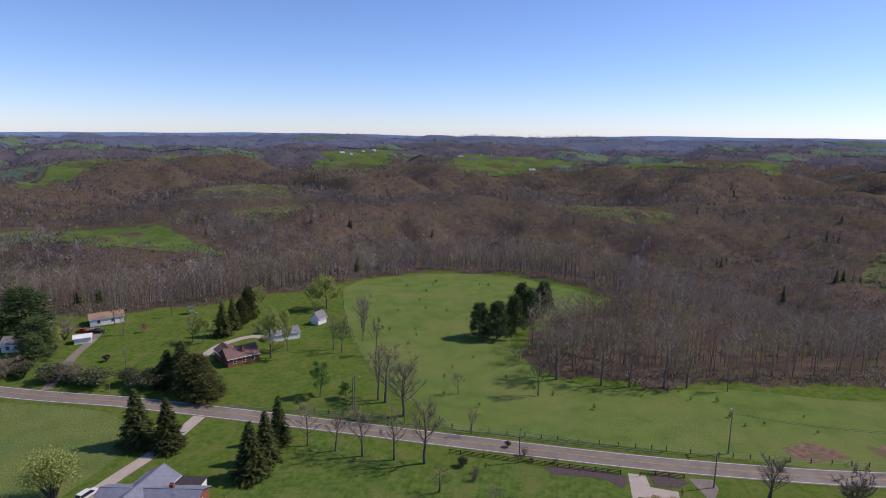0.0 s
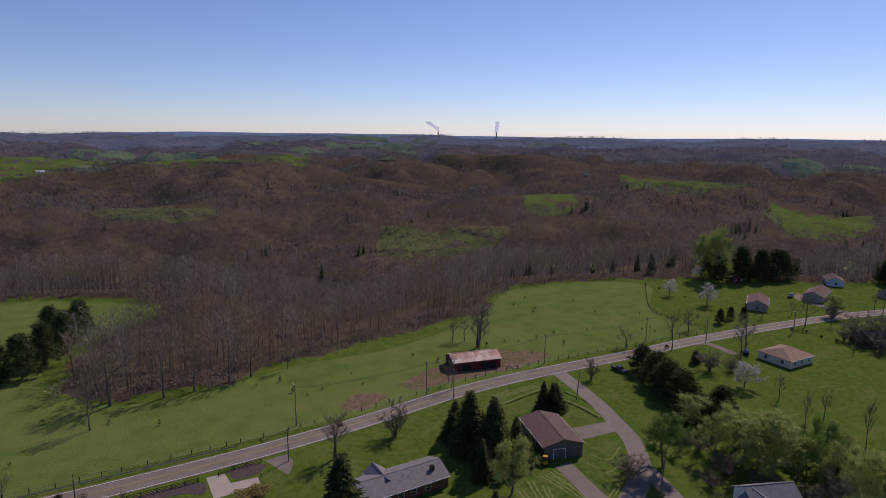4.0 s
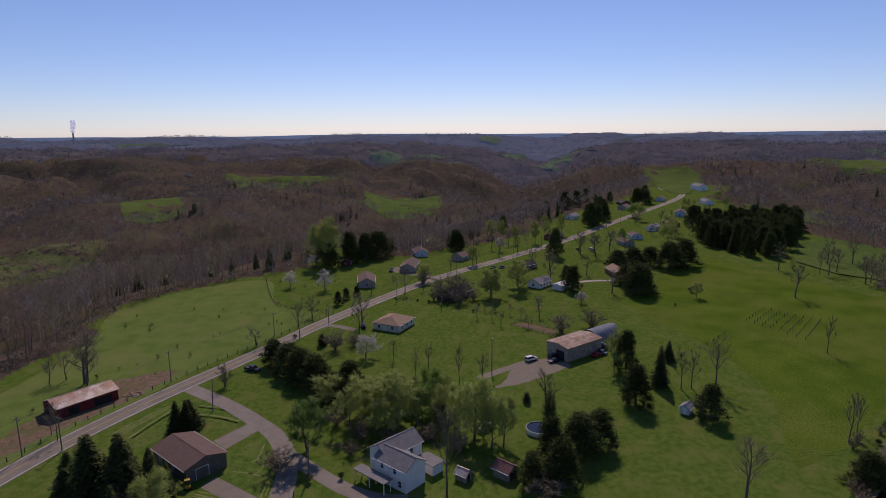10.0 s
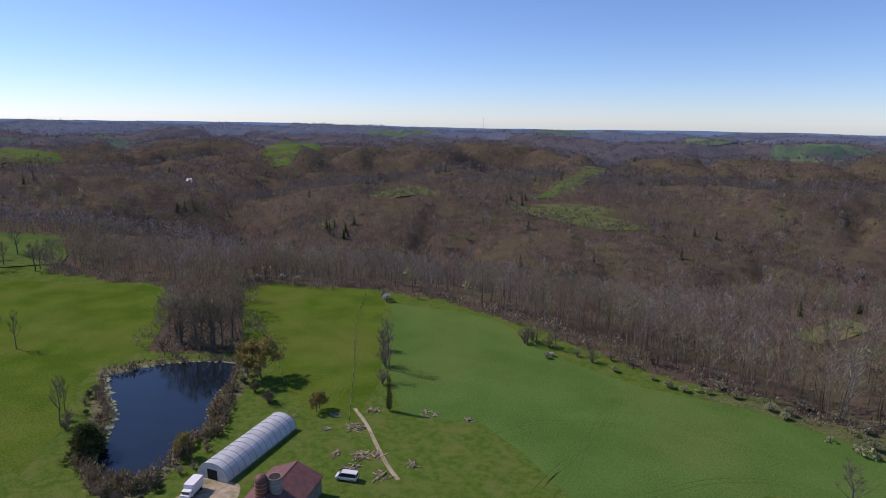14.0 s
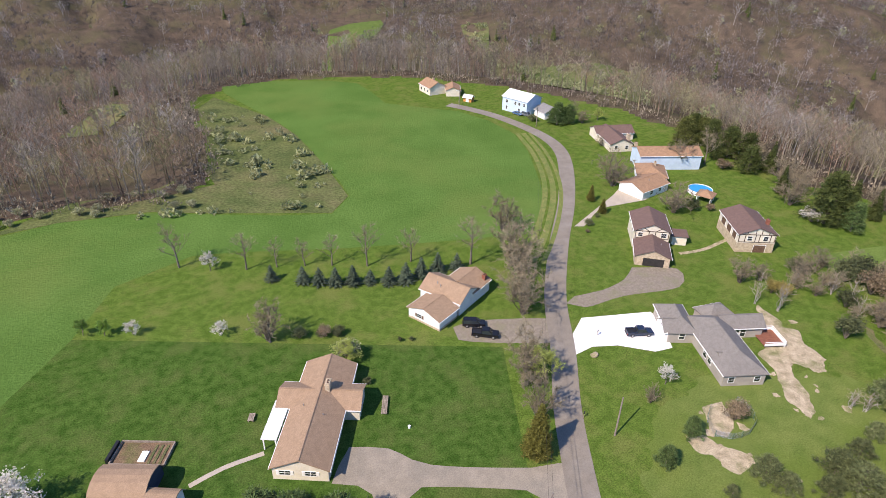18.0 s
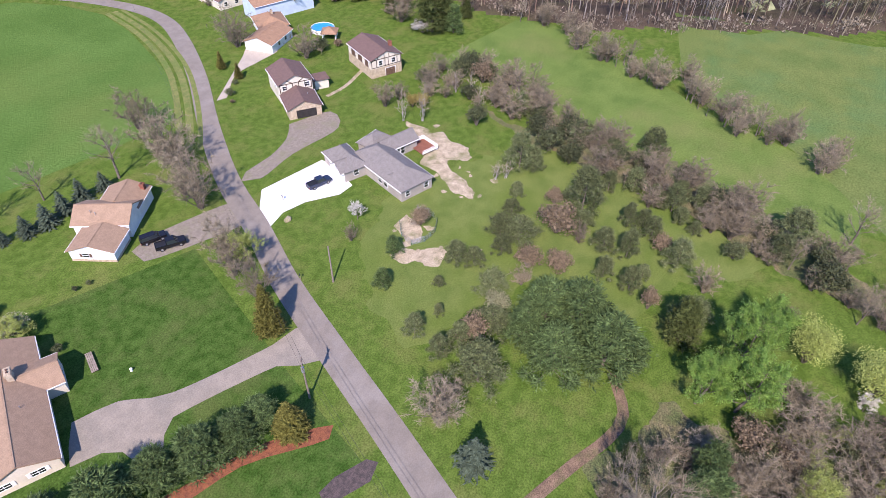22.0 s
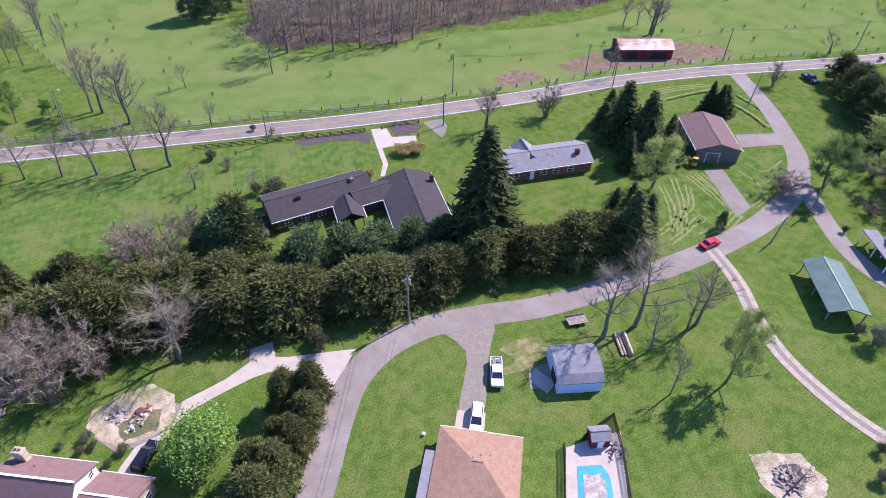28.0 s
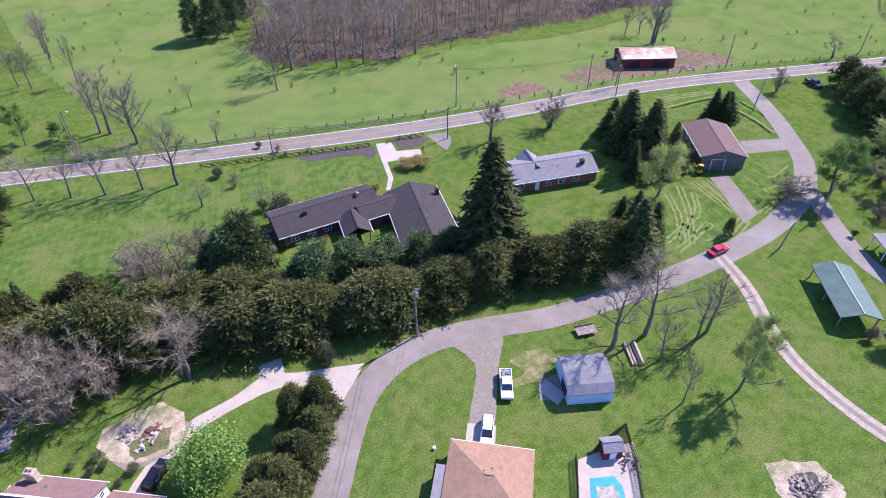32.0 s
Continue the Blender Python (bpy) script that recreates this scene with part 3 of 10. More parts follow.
patch("mulch_bed", ((-29, -27.7), (-31.7, -26.8), (-35.6, -24), (-35.8, -22.3), (-32.9, -22.1), (-29, -24.9), (-27.9, -26.3)), 0.03, DARK_MULCH, "kidney-shaped bark bed in the lawn", "mulch bed")
patch("bare_dirt", ((85.9, 141), (94.3, 144), (100.3, 140.2), (96.2, 136.3), (86.2, 138.4)), 0.03, DIRT, "bare trodden dirt in the pasture", "dirt", wobble=1.5)
patch("bare_dirt", ((109.1, 142.1), (120.1, 144.3), (131.6, 144.9), (153.1, 142.4), (166.9, 129.4), (161.8, 125.8), (142.3, 128.2), (125.9, 132.5), (109.6, 135.7)), 0.03, DIRT, "trodden dirt round the red barn", "dirt", wobble=2)
patch("bare_dirt", ((86.8, 140), (96.8, 142.4), (101.7, 137.5), (93.8, 134.6), (86.4, 136.2)), 0.031, DIRT, "bare trodden dirt in the pasture", "dirt", wobble=1.5)
patch("bare_soil", ((-82.6, -40.9), (-86.0, -41.0), (-86.1, -38.7), (-83.0, -35.4), (-80.0, -34.7), (-79.0, -36.3), (-80.1, -38.6)), 0.03, SAND, "pale soil round a young shrub", "soil", wobble=1)
patch("bare_soil", ((-73.8, -38.0), (-77.3, -36.9), (-76.8, -34.3), (-78.3, -32.5), (-79.9, -30.1), (-78.7, -29.0), (-74.7, -29.3), (-74.1, -30.5), (-74.9, -32.2), (-74.4, -33.9), (-72.9, -35.8)), 0.031, SAND, "pale soil left by digging in the lawn", "soil", wobble=1)
patch("dry_grass", ((-94.9, -46.1), (-110.8, -33.2), (-127.2, -10.9), (-109.3, 18), (-96, 27.4), (-86.2, 12.2), (-73.9, 5.5), (-76.4, -10.8), (-67.6, -19.8), (-55.7, -26.5), (-65.7, -39.1), (-76.1, -45)), 0.012, THIN_GRASS, "thin yellowish grass between the young pines", "grass", wobble=3)
patch("fire_pit_ring", ((60.7, 21.3), (63.9, 20.2), (66.8, 18.0), (67.6, 14.5), (65.6, 12.7), (62.3, 12.6), (59.5, 13.4), (58.4, 15.3), (58.3, 17.8), (59.2, 19.7)), 0.03, SAND, "scorched pale ring round a burning pit", "soil", wobble=0.7)
patch("mulch_bed", ((24.1, 131.2), (29.8, 131.5), (36.6, 130.3), (43, 127.6), (40.8, 122.9), (38, 126), (32.8, 127.5), (26, 128.2)), 0.03, DARK_MULCH, "dark mulched bed along the road", "mulch bed")
patch("mulch_bed", ((48.4, 128.9), (52.8, 128.6), (56.8, 125.3), (53.5, 123.2), (48.3, 124.3)), 0.03, DARK_MULCH, "dark mulched island bed in the drive", "mulch bed")
patch("yard", ((173.3, 21.8), (183.3, 19.0), (194.0, 17.1), (197.3, 12.4), (201.6, 8.0), (197.5, -0.4), (191.8, 2.5), (185.4, 8.3), (178.4, 14.4)), 0.03, GRAVEL, "brown gravel yard before the metal barn", "yard", wobble=1)
patch("yard", ((106.7, -66.2), (108.2, -74.3), (100, -77.2), (93.3, -69), (99.6, -60.4)), 0.03, SAND, "trodden pale yard by the polytunnel", "yard", wobble=1)
patch("scrub_ground", ((26.5, -177.6), (9.4, -177.6), (-12.6, -172.2), (-29.1, -161.4), (-56.4, -145.7), (-65, -153.5), (-68.4, -179), (-70.7, -212.4), (-68.5, -239.5), (-56.7, -276.2), (-46.8, -262.6), (-37.7, -202), (-18.3, -189), (5.8, -189.4)), 0.05, SCRUB, "rough grassy field margin with scrub", "scrub", cell=12, round_off=False)
patch("scrub_ground", ((-135.5, -45.8), (-127.3, -26.4), (-127.4, 4.8), (-109, 35.5), (-86.5, 55.4), (-91.9, 42.9), (-98.7, 28.1), (-110.3, 10.8), (-121.9, -22.2)), 0.03, ROUGH_GRASS, "dry tussocky hedgerow ground", "scrub", wobble=2)
patch("scrub_ground", ((132.8, -61), (174.3, -87.3), (184.8, -97.7), (158.5, -124.4), (148, -123.2), (131, -102.9), (125.3, -87), (116.4, -74.1), (112.4, -62.3), (115.1, -56.5)), 0.03, ROUGH_GRASS, "dry reedy margin of the pond", "scrub", wobble=1.5)
patch("wood_floor", ((-60.2, 12.9), (-58, 27.5), (-55.8, 41.6), (-42.7, 49.8), (-40.5, 45.3), (-47.5, 35.1), (-39.9, 27.2), (-33.6, 18.6), (-45.6, 3.7), (-51.4, 10.1)), 0.03, ROUGH_GRASS, "straw-littered floor of the thicket", "wood floor", wobble=2.2)
patch("lawn", ((23.7, -128.3), (-1.2, -112.3), (-35.7, -90.1), (-62, -73.2), (-55.9, -62.6), (-49.8, -51.7), (-45, -43.5), (-38.3, -30.8), (-34.5, -23.3), (29.8, -63.2)), 0.008, LAWN_DEEP, "deep green well-kept lawn round the houses", "lawn", cell=14, round_off=False)
patch("straw_floor", ((-45.3, 60.1), (-41.8, 56.2), (-41.6, 51.1), (-44.5, 46.5), (-46.9, 40.3), (-50.1, 37.4), (-55.3, 40.2), (-55.7, 46.8), (-50.8, 54.9)), 0.034, STRAW_FLOOR, "matted straw under the thicket", "straw", wobble=1.5)
patch("worn_grass", ((41.9, 53.7), (45.4, 53.1), (46.5, 50.8), (45.2, 49.4), (42.2, 48.5), (40.1, 48.3), (37.0, 47.8), (36.2, 49.0), (38.5, 51.3), (38.5, 53.6)), 0.034, WORN_STRAW, "straw-strewn worn grass beside the drive", "grass", wobble=2)
patch("patio", ((39.9, 47.8), (42.7, 47.7), (45.0, 47.0), (42.5, 42.8), (38.0, 44.4)), 0.036, GRAVEL, "stained concrete slab before the shed", "patio", round_off=False)
patch("rock_garden", ((-24.0, 66.4), (-22.6, 68.8), (-19.0, 70.1), (-14.1, 70.1), (-11.6, 66.8), (-11.8, 63.2), (-14.0, 61.0), (-16.7, 60.6), (-20.2, 61.0), (-22.6, 63.4)), 0.06, SAND, "half-built stone patio of bare earth and rubble", "patio", wobble=.4)
for off in (-0.8, 0.8):
    strip("wheel_track", ((61.3, -164.4), (35.1, -160.2), (10.7, -155.2), (-10.5, -152.5), (-18.6, -151.2)), 0.28, 0.06, TRACK_GRASS, "dark wheel track pressed into the field", off, category="track")
for off in (-0.8, 0.8):
    strip("wheel_track", ((44.1, -110.8), (43, -125.9), (42.1, -148.3), (45.1, -168.3), (49.9, -178.1)), 0.28, 0.06, TRACK_GRASS, "dark wheel track pressed into the field", off, category="track")
for off in (-0.8, 0.8):
    strip("wheel_track", ((65.4, -124.4), (56.2, -138.4), (38.8, -147.8), (28.4, -149.4)), 0.28, 0.06, TRACK_GRASS, "dark wheel track pressed into the field", off, category="track")
for off in (-0.8, 0.8):
    strip("wheel_track", ((23.2, -121.6), (12.8, -134.4), (0.6, -142), (-14.5, -143.9)), 0.28, 0.06, TRACK_GRASS, "dark wheel track pressed into the field", off, category="track")
for off in (-0.8, 0.8):
    strip("wheel_track", ((111.8, -183.6), (85.9, -183.8), (64.9, -183.1), (44.1, -185.1)), 0.28, 0.06, TRACK_GRASS, "dark wheel track pressed into the field", off, category="track")
for off in (-0.8, 0.8):
    strip("wheel_track", ((42.5, -113.4), (40.6, -128.3), (39.8, -150.9), (42.4, -166.9)), 0.28, 0.06, TRACK_GRASS, "dark wheel track pressed into the field", off, category="track")
for off in (-0.8, 0.8):
    strip("wheel_track", ((114.9, -150.5), (104.8, -136.2), (94.8, -122.2)), 0.28, 0.06, TRACK_GRASS, "dark wheel track pressed into the meadow", off, category="track")
for off in (-0.8, 0.8):
    strip("wheel_track", ((109.6, -120.6), (118.1, -137.3), (125.2, -151.5)), 0.28, 0.06, TRACK_GRASS, "dark wheel track pressed into the meadow", off, category="track")
for off in (-0.8, 0.8):
    strip("wheel_track", ((152.5, -50), (151.3, -56.8), (152.8, -65.3), (161.8, -77.4)), 0.28, 0.06, TRACK_GRASS, "dark wheel track pressed into the meadow", off, category="track")
strip("mown_track", ((-171.5, 154.5), (-146.2, 125.0), (-126.3, 102.7), (-110.9, 84.9), (-104.4, 77.3)), 3.2, 0.045, surface("mown_straw_grass", (0.19, 0.19, 0.075), (0.14, 0.155, 0.055), 2.0, 0.95, bump=0.4, grain=0.3, gloss=0.0), "pale mown track across the field", category="track")
POND = ((178.8, -93.1), (173.6, -106.6), (162.3, -117.6), (154.2, -121.5), (143.2, -110.2), (137.3, -99.5), (125.1, -87.3), (127.5, -81.3), (120.1, -74.8), (119, -67.4), (125.7, -63.6), (133.5, -64.1), (140.1, -69.5), (152.5, -80.1), (166.4, -86.1))

# ---- clearings and fields on the hills across the valleys ----
for corners in HILL_FIELDS:
    patch("hill_field", corners, 0.5, HILL_GREEN, "bright green field among the bare woods", "field", cell=22)
farm_land = random.Random(12)
for k in range(64):
    bearing = radians(farm_land.uniform(-38, 42) if k < 40 else farm_land.uniform(42, 232))
    reach = 1750 + 2300 * farm_land.random() ** 0.8
    x, y, turn = reach * math.sin(bearing), reach * math.cos(bearing), farm_land.uniform(0, math.pi)
    long, wide = farm_land.uniform(90, 260), farm_land.uniform(60, 150)
    if min(float(outside(x, y, ring)) for ring in HILL_FIELDS) < 60 or 0.7 < bearing < 1.25 and reach < 2500:
        continue
    corners = [(x + math.cos(turn) * long * a - math.sin(turn) * wide * b, y + math.sin(turn) * long * a + math.cos(turn) * wide * b) for a, b in ((-1, -0.7), (-0.1, -1), (0.9, -0.8), (1, 0.6), (0.2, 1), (-0.8, 0.9))]
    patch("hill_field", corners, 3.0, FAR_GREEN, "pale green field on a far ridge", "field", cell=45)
for corners in HILL_SCRUB:
    patch("hill_scrub", corners, 0.4, SCRUB, "olive scrubby clearing on a wooded slope", "scrub", cell=22)

# ---- building materials ----
TAN_ROOF = surface("tan_shingles", (0.31, 0.215, 0.14), (0.267, 0.185, 0.12), 0.9, 0.9, bump=0.5, grain=0.22)
ORANGE_ROOF = surface("orange_tan_shingles", (0.32, 0.2, 0.12), (0.265, 0.165, 0.1), 0.9, 0.9, bump=0.5, grain=0.22)
MAROON_ROOF = surface("maroon_shingles", (0.15, 0.098, 0.082), (0.129, 0.084, 0.071), 0.8, 0.9, bump=0.4, grain=0.18)
ROSE_ROOF = surface("dusty_rose_shingles", (0.2, 0.125, 0.105), (0.172, 0.107, 0.09), 0.8, 0.9, bump=0.4, grain=0.16)
GRAY_ROOF = surface("gray_architectural_shingles", (0.2, 0.185, 0.168), (0.172, 0.159, 0.144), 0.8, 0.9, bump=0.5, grain=0.22)
DARK_ROOF = surface("charcoal_shingles", (0.062, 0.055, 0.053), (0.052, 0.046, 0.045), 0.9, 0.9, bump=0.4, grain=0.2, gloss=0.15)
BLUE_ROOF = surface("blue_gray_shingles", (0.2, 0.22, 0.265), (0.165, 0.182, 0.22), 1.0, 0.85, bump=0.4, grain=0.16)
SILVER_ROOF = surface("weathered_gray_shingles", (0.22, 0.215, 0.215), (0.18, 0.177, 0.178), 1.0, 0.9, bump=0.4, grain=0.18)
WHITE_ROOF = surface("white_metal_roof", (0.75, 0.75, 0.74), (0.66, 0.66, 0.66), 2.0, 0.45, bump=0.1, grain=0.05)
RUST_ROOF = surface("rusted_tin_roof", (0.5, 0.46, 0.43), (0.36, 0.27, 0.22), 1.8, 0.6, 0.2, bump=0.4, grain=0.25, third=(0.3, 0.17, 0.11))
BARN_RUST = surface("rust_brown_tin_roof", (0.34, 0.27, 0.22), (0.23, 0.14, 0.095), 1.8, 0.7, 0.1, bump=0.4, grain=0.3, third=(0.19, 0.1, 0.06))
GREEN_ROOF = surface("green_metal_roof", (0.08, 0.14, 0.11), (0.06, 0.112, 0.088), 2.0, 0.5, 0.1, bump=0.15, grain=0.12)
RED_TIN = surface("dull_red_tin_roof", (0.2, 0.09, 0.08), (0.14, 0.07, 0.06), 1.4, 0.6, 0.1, bump=0.3, grain=0.15)
WHITE_WALL = surface("white_clapboard", (0.8, 0.8, 0.78), (0.7, 0.7, 0.69), 2.0, 0.7, bump=0.2, grain=0.04)
CREAM_WALL = surface("cream_siding", (0.68, 0.62, 0.5), (0.58, 0.53, 0.43), 2.0, 0.75, bump=0.2, grain=0.05)
TAUPE_WALL = surface("taupe_siding", (0.36, 0.33, 0.29), (0.3, 0.27, 0.24), 2.0, 0.75, bump=0.2, grain=0.05)
BLUE_WALL = surface("pale_blue_siding", (0.5, 0.6, 0.7), (0.44, 0.53, 0.63), 2.0, 0.7, bump=0.15, grain=0.05)
NAVY_WALL = surface("navy_painted_boards", (0.035, 0.05, 0.085), (0.025, 0.035, 0.06), 1.2, 0.6, bump=0.2)
BRICK_WALL = surface("red_brick_wall", (0.27, 0.105, 0.065), (0.2, 0.075, 0.05), 0.5, 0.9, bump=0.5, grain=0.25)
DARK_BRICK = surface("brown_brick_wall", (0.13, 0.075, 0.055), (0.09, 0.055, 0.045), 0.5, 0.9, bump=0.5, grain=0.25)
STONE_WALL = surface("buff_stone_wall", (0.5, 0.41, 0.29), (0.36, 0.29, 0.2), 0.55, 0.9, bump=0.8, grain=0.25)
RED_BOARD = surface("barn_red_boards", (0.2, 0.03, 0.025), (0.13, 0.025, 0.02), 1.2, 0.85, bump=0.3, grain=0.2)
STEEL_WALL = surface("gray_brown_steel_siding", (0.17, 0.15, 0.14), (0.13, 0.115, 0.11), 1.5, 0.55, 0.2, bump=0.15, grain=0.1)
RUSTY_WALL = surface("weathered_block_wall", (0.4, 0.35, 0.29), (0.28, 0.22, 0.18), 1.6, 0.85, bump=0.3, grain=0.2)
TIMBER = surface("dark_stained_timber", (0.075, 0.045, 0.03), (0.05, 0.03, 0.022), 0.5, 0.75, bump=0.3, grain=0.2)
GRAY_WOOD = surface("weathered_wood", (0.3, 0.25, 0.2), (0.2, 0.165, 0.13), 0.6, 0.9, bump=0.5, grain=0.25, each=0.12)
RED_WOOD = surface("redwood_stain", (0.24, 0.1, 0.06), (0.17, 0.07, 0.045), 0.5, 0.8, bump=0.3, grain=0.2)
TRIM = surface("white_trim_paint", (0.82, 0.82, 0.8), (0.76, 0.76, 0.75), 1.0, 0.55, bump=0.05, grain=0.03)
DARK_DOOR = surface("brown_door_panels", (0.14, 0.085, 0.055), (0.11, 0.065, 0.045), 0.8, 0.6, bump=0.1)
# near-black colour that paints the shade inside doorways and the open silo
PAINTED_SHADE = surface("painted_interior_shade", (0.035, 0.032, 0.03), (0.025, 0.023, 0.022), 1.0, 0.9, bump=0.0)
FILM = surface("milky_greenhouse_film", (0.72, 0.73, 0.74), (0.6, 0.61, 0.63), 2.2, 0.4, bump=0.25, grain=0.08, through_light=0.25)
CLOTH_BLUE = surface("blue_pool_liner", (0.03, 0.3, 0.62), (0.025, 0.25, 0.52), 1.0, 0.35, bump=0.0, grain=0.05)
PLASTIC_BLACK = surface("black_plastic", (0.02, 0.02, 0.022), (0.014, 0.014, 0.016), 0.6, 0.5, bump=0.1)
GALVANISED = surface("galvanised_steel", (0.5, 0.51, 0.52), (0.4, 0.41, 0.42), 0.8, 0.4, 0.7, bump=0.05)
GLASS = surface("window_glass", (0.03, 0.036, 0.042), (0.022, 0.027, 0.032), 2.0, 0.06, bump=0.0, grain=0.02, gloss=0.9)


def box(bm, x0, y0, z0, x1, y1, z1, m=None):
    """Adds a box to a bmesh."""
    vs = [bm.verts.new((m @ Vector(c)) if m else c) for c in ((x0, y0, z0), (x1, y0, z0), (x1, y1, z0), (x0, y1, z0), (x0, y0, z1), (x1, y0, z1), (x1, y1, z1), (x0, y1, z1))]
    for f in ((3, 2, 1, 0), (4, 5, 6, 7), (0, 1, 5, 4), (1, 2, 6, 5), (2, 3, 7, 6), (3, 0, 4, 7)):
        bm.faces.new([vs[i] for i in f])


def boxes(*list_of, m=None):
    bm = bmesh.new()
    for b in list_of:
        box(bm, *b, m=m)
    return bm


def prism(bm, outline, x0, x1, m):
    """Adds a solid with the given outline in y and z, from x0 to x1."""
    a, b = [bm.verts.new(m @ Vector((x0, y, z))) for y, z in outline], [bm.verts.new(m @ Vector((x1, y, z))) for y, z in outline]
    bm.faces.new(a[::-1])
    bm.faces.new(b)
    for i in range(len(outline)):
        j = (i + 1) % len(outline)
        bm.faces.new((a[i], a[j], b[j], b[i]))


def tube(bm, ends, r0, r1, sides=8, cap=True):
    """Adds a round tapered bar between two points."""
    p, q = Vector(ends[0]), Vector(ends[1])
    turn = (q - p).to_track_quat("Z", "Y").to_matrix()
    rings = [[bm.verts.new(c + turn @ Vector((r * math.cos(2 * math.pi * i / sides), r * math.sin(2 * math.pi * i / sides), 0))) for i in range(sides)] for c, r in ((p, r0), (q, r1))]
    for i in range(sides):
        j = (i + 1) % sides
        bm.faces.new((rings[0][i], rings[0][j], rings[1][j], rings[1][i]))
    if cap:
        bm.faces.new(rings[1])
        bm.faces.new(rings[0][::-1])


def roof_shape(bm, profile, half, over, hip, m, thick=0.18):
    """A roof slab over a profile of points in y and z; hip: how far the ridge ends are drawn in."""
    top = max(z for y, z in profile)
    low = min(z for y, z in profile)
    layers = []
    for drop in (0, thick):
        rows = []
        for y, z in profile:
            x = half + over - hip * (z - low) / max(0.01, top - low)
            rows.append([bm.verts.new(m @ Vector((s * x, y, z - drop))) for s in (-1, 1)])
        layers.append(rows)
    up, down = layers
    n = len(profile)
    for j in range(n - 1):
        bm.faces.new((up[j][0], up[j][1], up[j + 1][1], up[j + 1][0]))
        bm.faces.new((down[j + 1][0], down[j + 1][1], down[j][1], down[j][0]))
    for e in (0, 1):
        if hip and n > 2:
            bm.faces.new([up[j][e] for j in range(n)])
            bm.faces.new([down[j][e] for j in range(n)])
            bm.faces.new((up[0][e], up[-1][e], down[-1][e], down[0][e]))
        else:
            for j in range(n - 1):
                bm.faces.new((up[j][e], up[j + 1][e], down[j + 1][e], down[j][e]))
    for j in (0, n - 1):
        bm.faces.new((up[j][0], up[j][1], down[j][1], down[j][0]))
    bmesh.ops.recalc_face_normals(bm, faces=bm.faces[:])


def lattice(xs, zs, m):
    """A window frame with its glazing bars in one piece: the even strips between the cuts are bars, the odd ones openings."""
    bm = bmesh.new()
    grid = [[bm.verts.new((x, -0.06, z)) for z in zs] for x in xs]
    for i in range(len(xs) - 1):
        for k in range(len(zs) - 1):
            if i % 2 == 0 or k % 2 == 0:
                bm.faces.new((grid[i][k], grid[i + 1][k], grid[i + 1][k + 1], grid[i][k + 1]))
    back = bmesh.ops.extrude_face_region(bm, geom=bm.faces[:])
    bmesh.ops.translate(bm, verts=[v for v in back["geom"] if isinstance(v, bmesh.types.BMVert)], vec=(0, 0.11, 0))
    bmesh.ops.recalc_face_normals(bm, faces=bm.faces[:])
    bm.transform(m)
    return bm


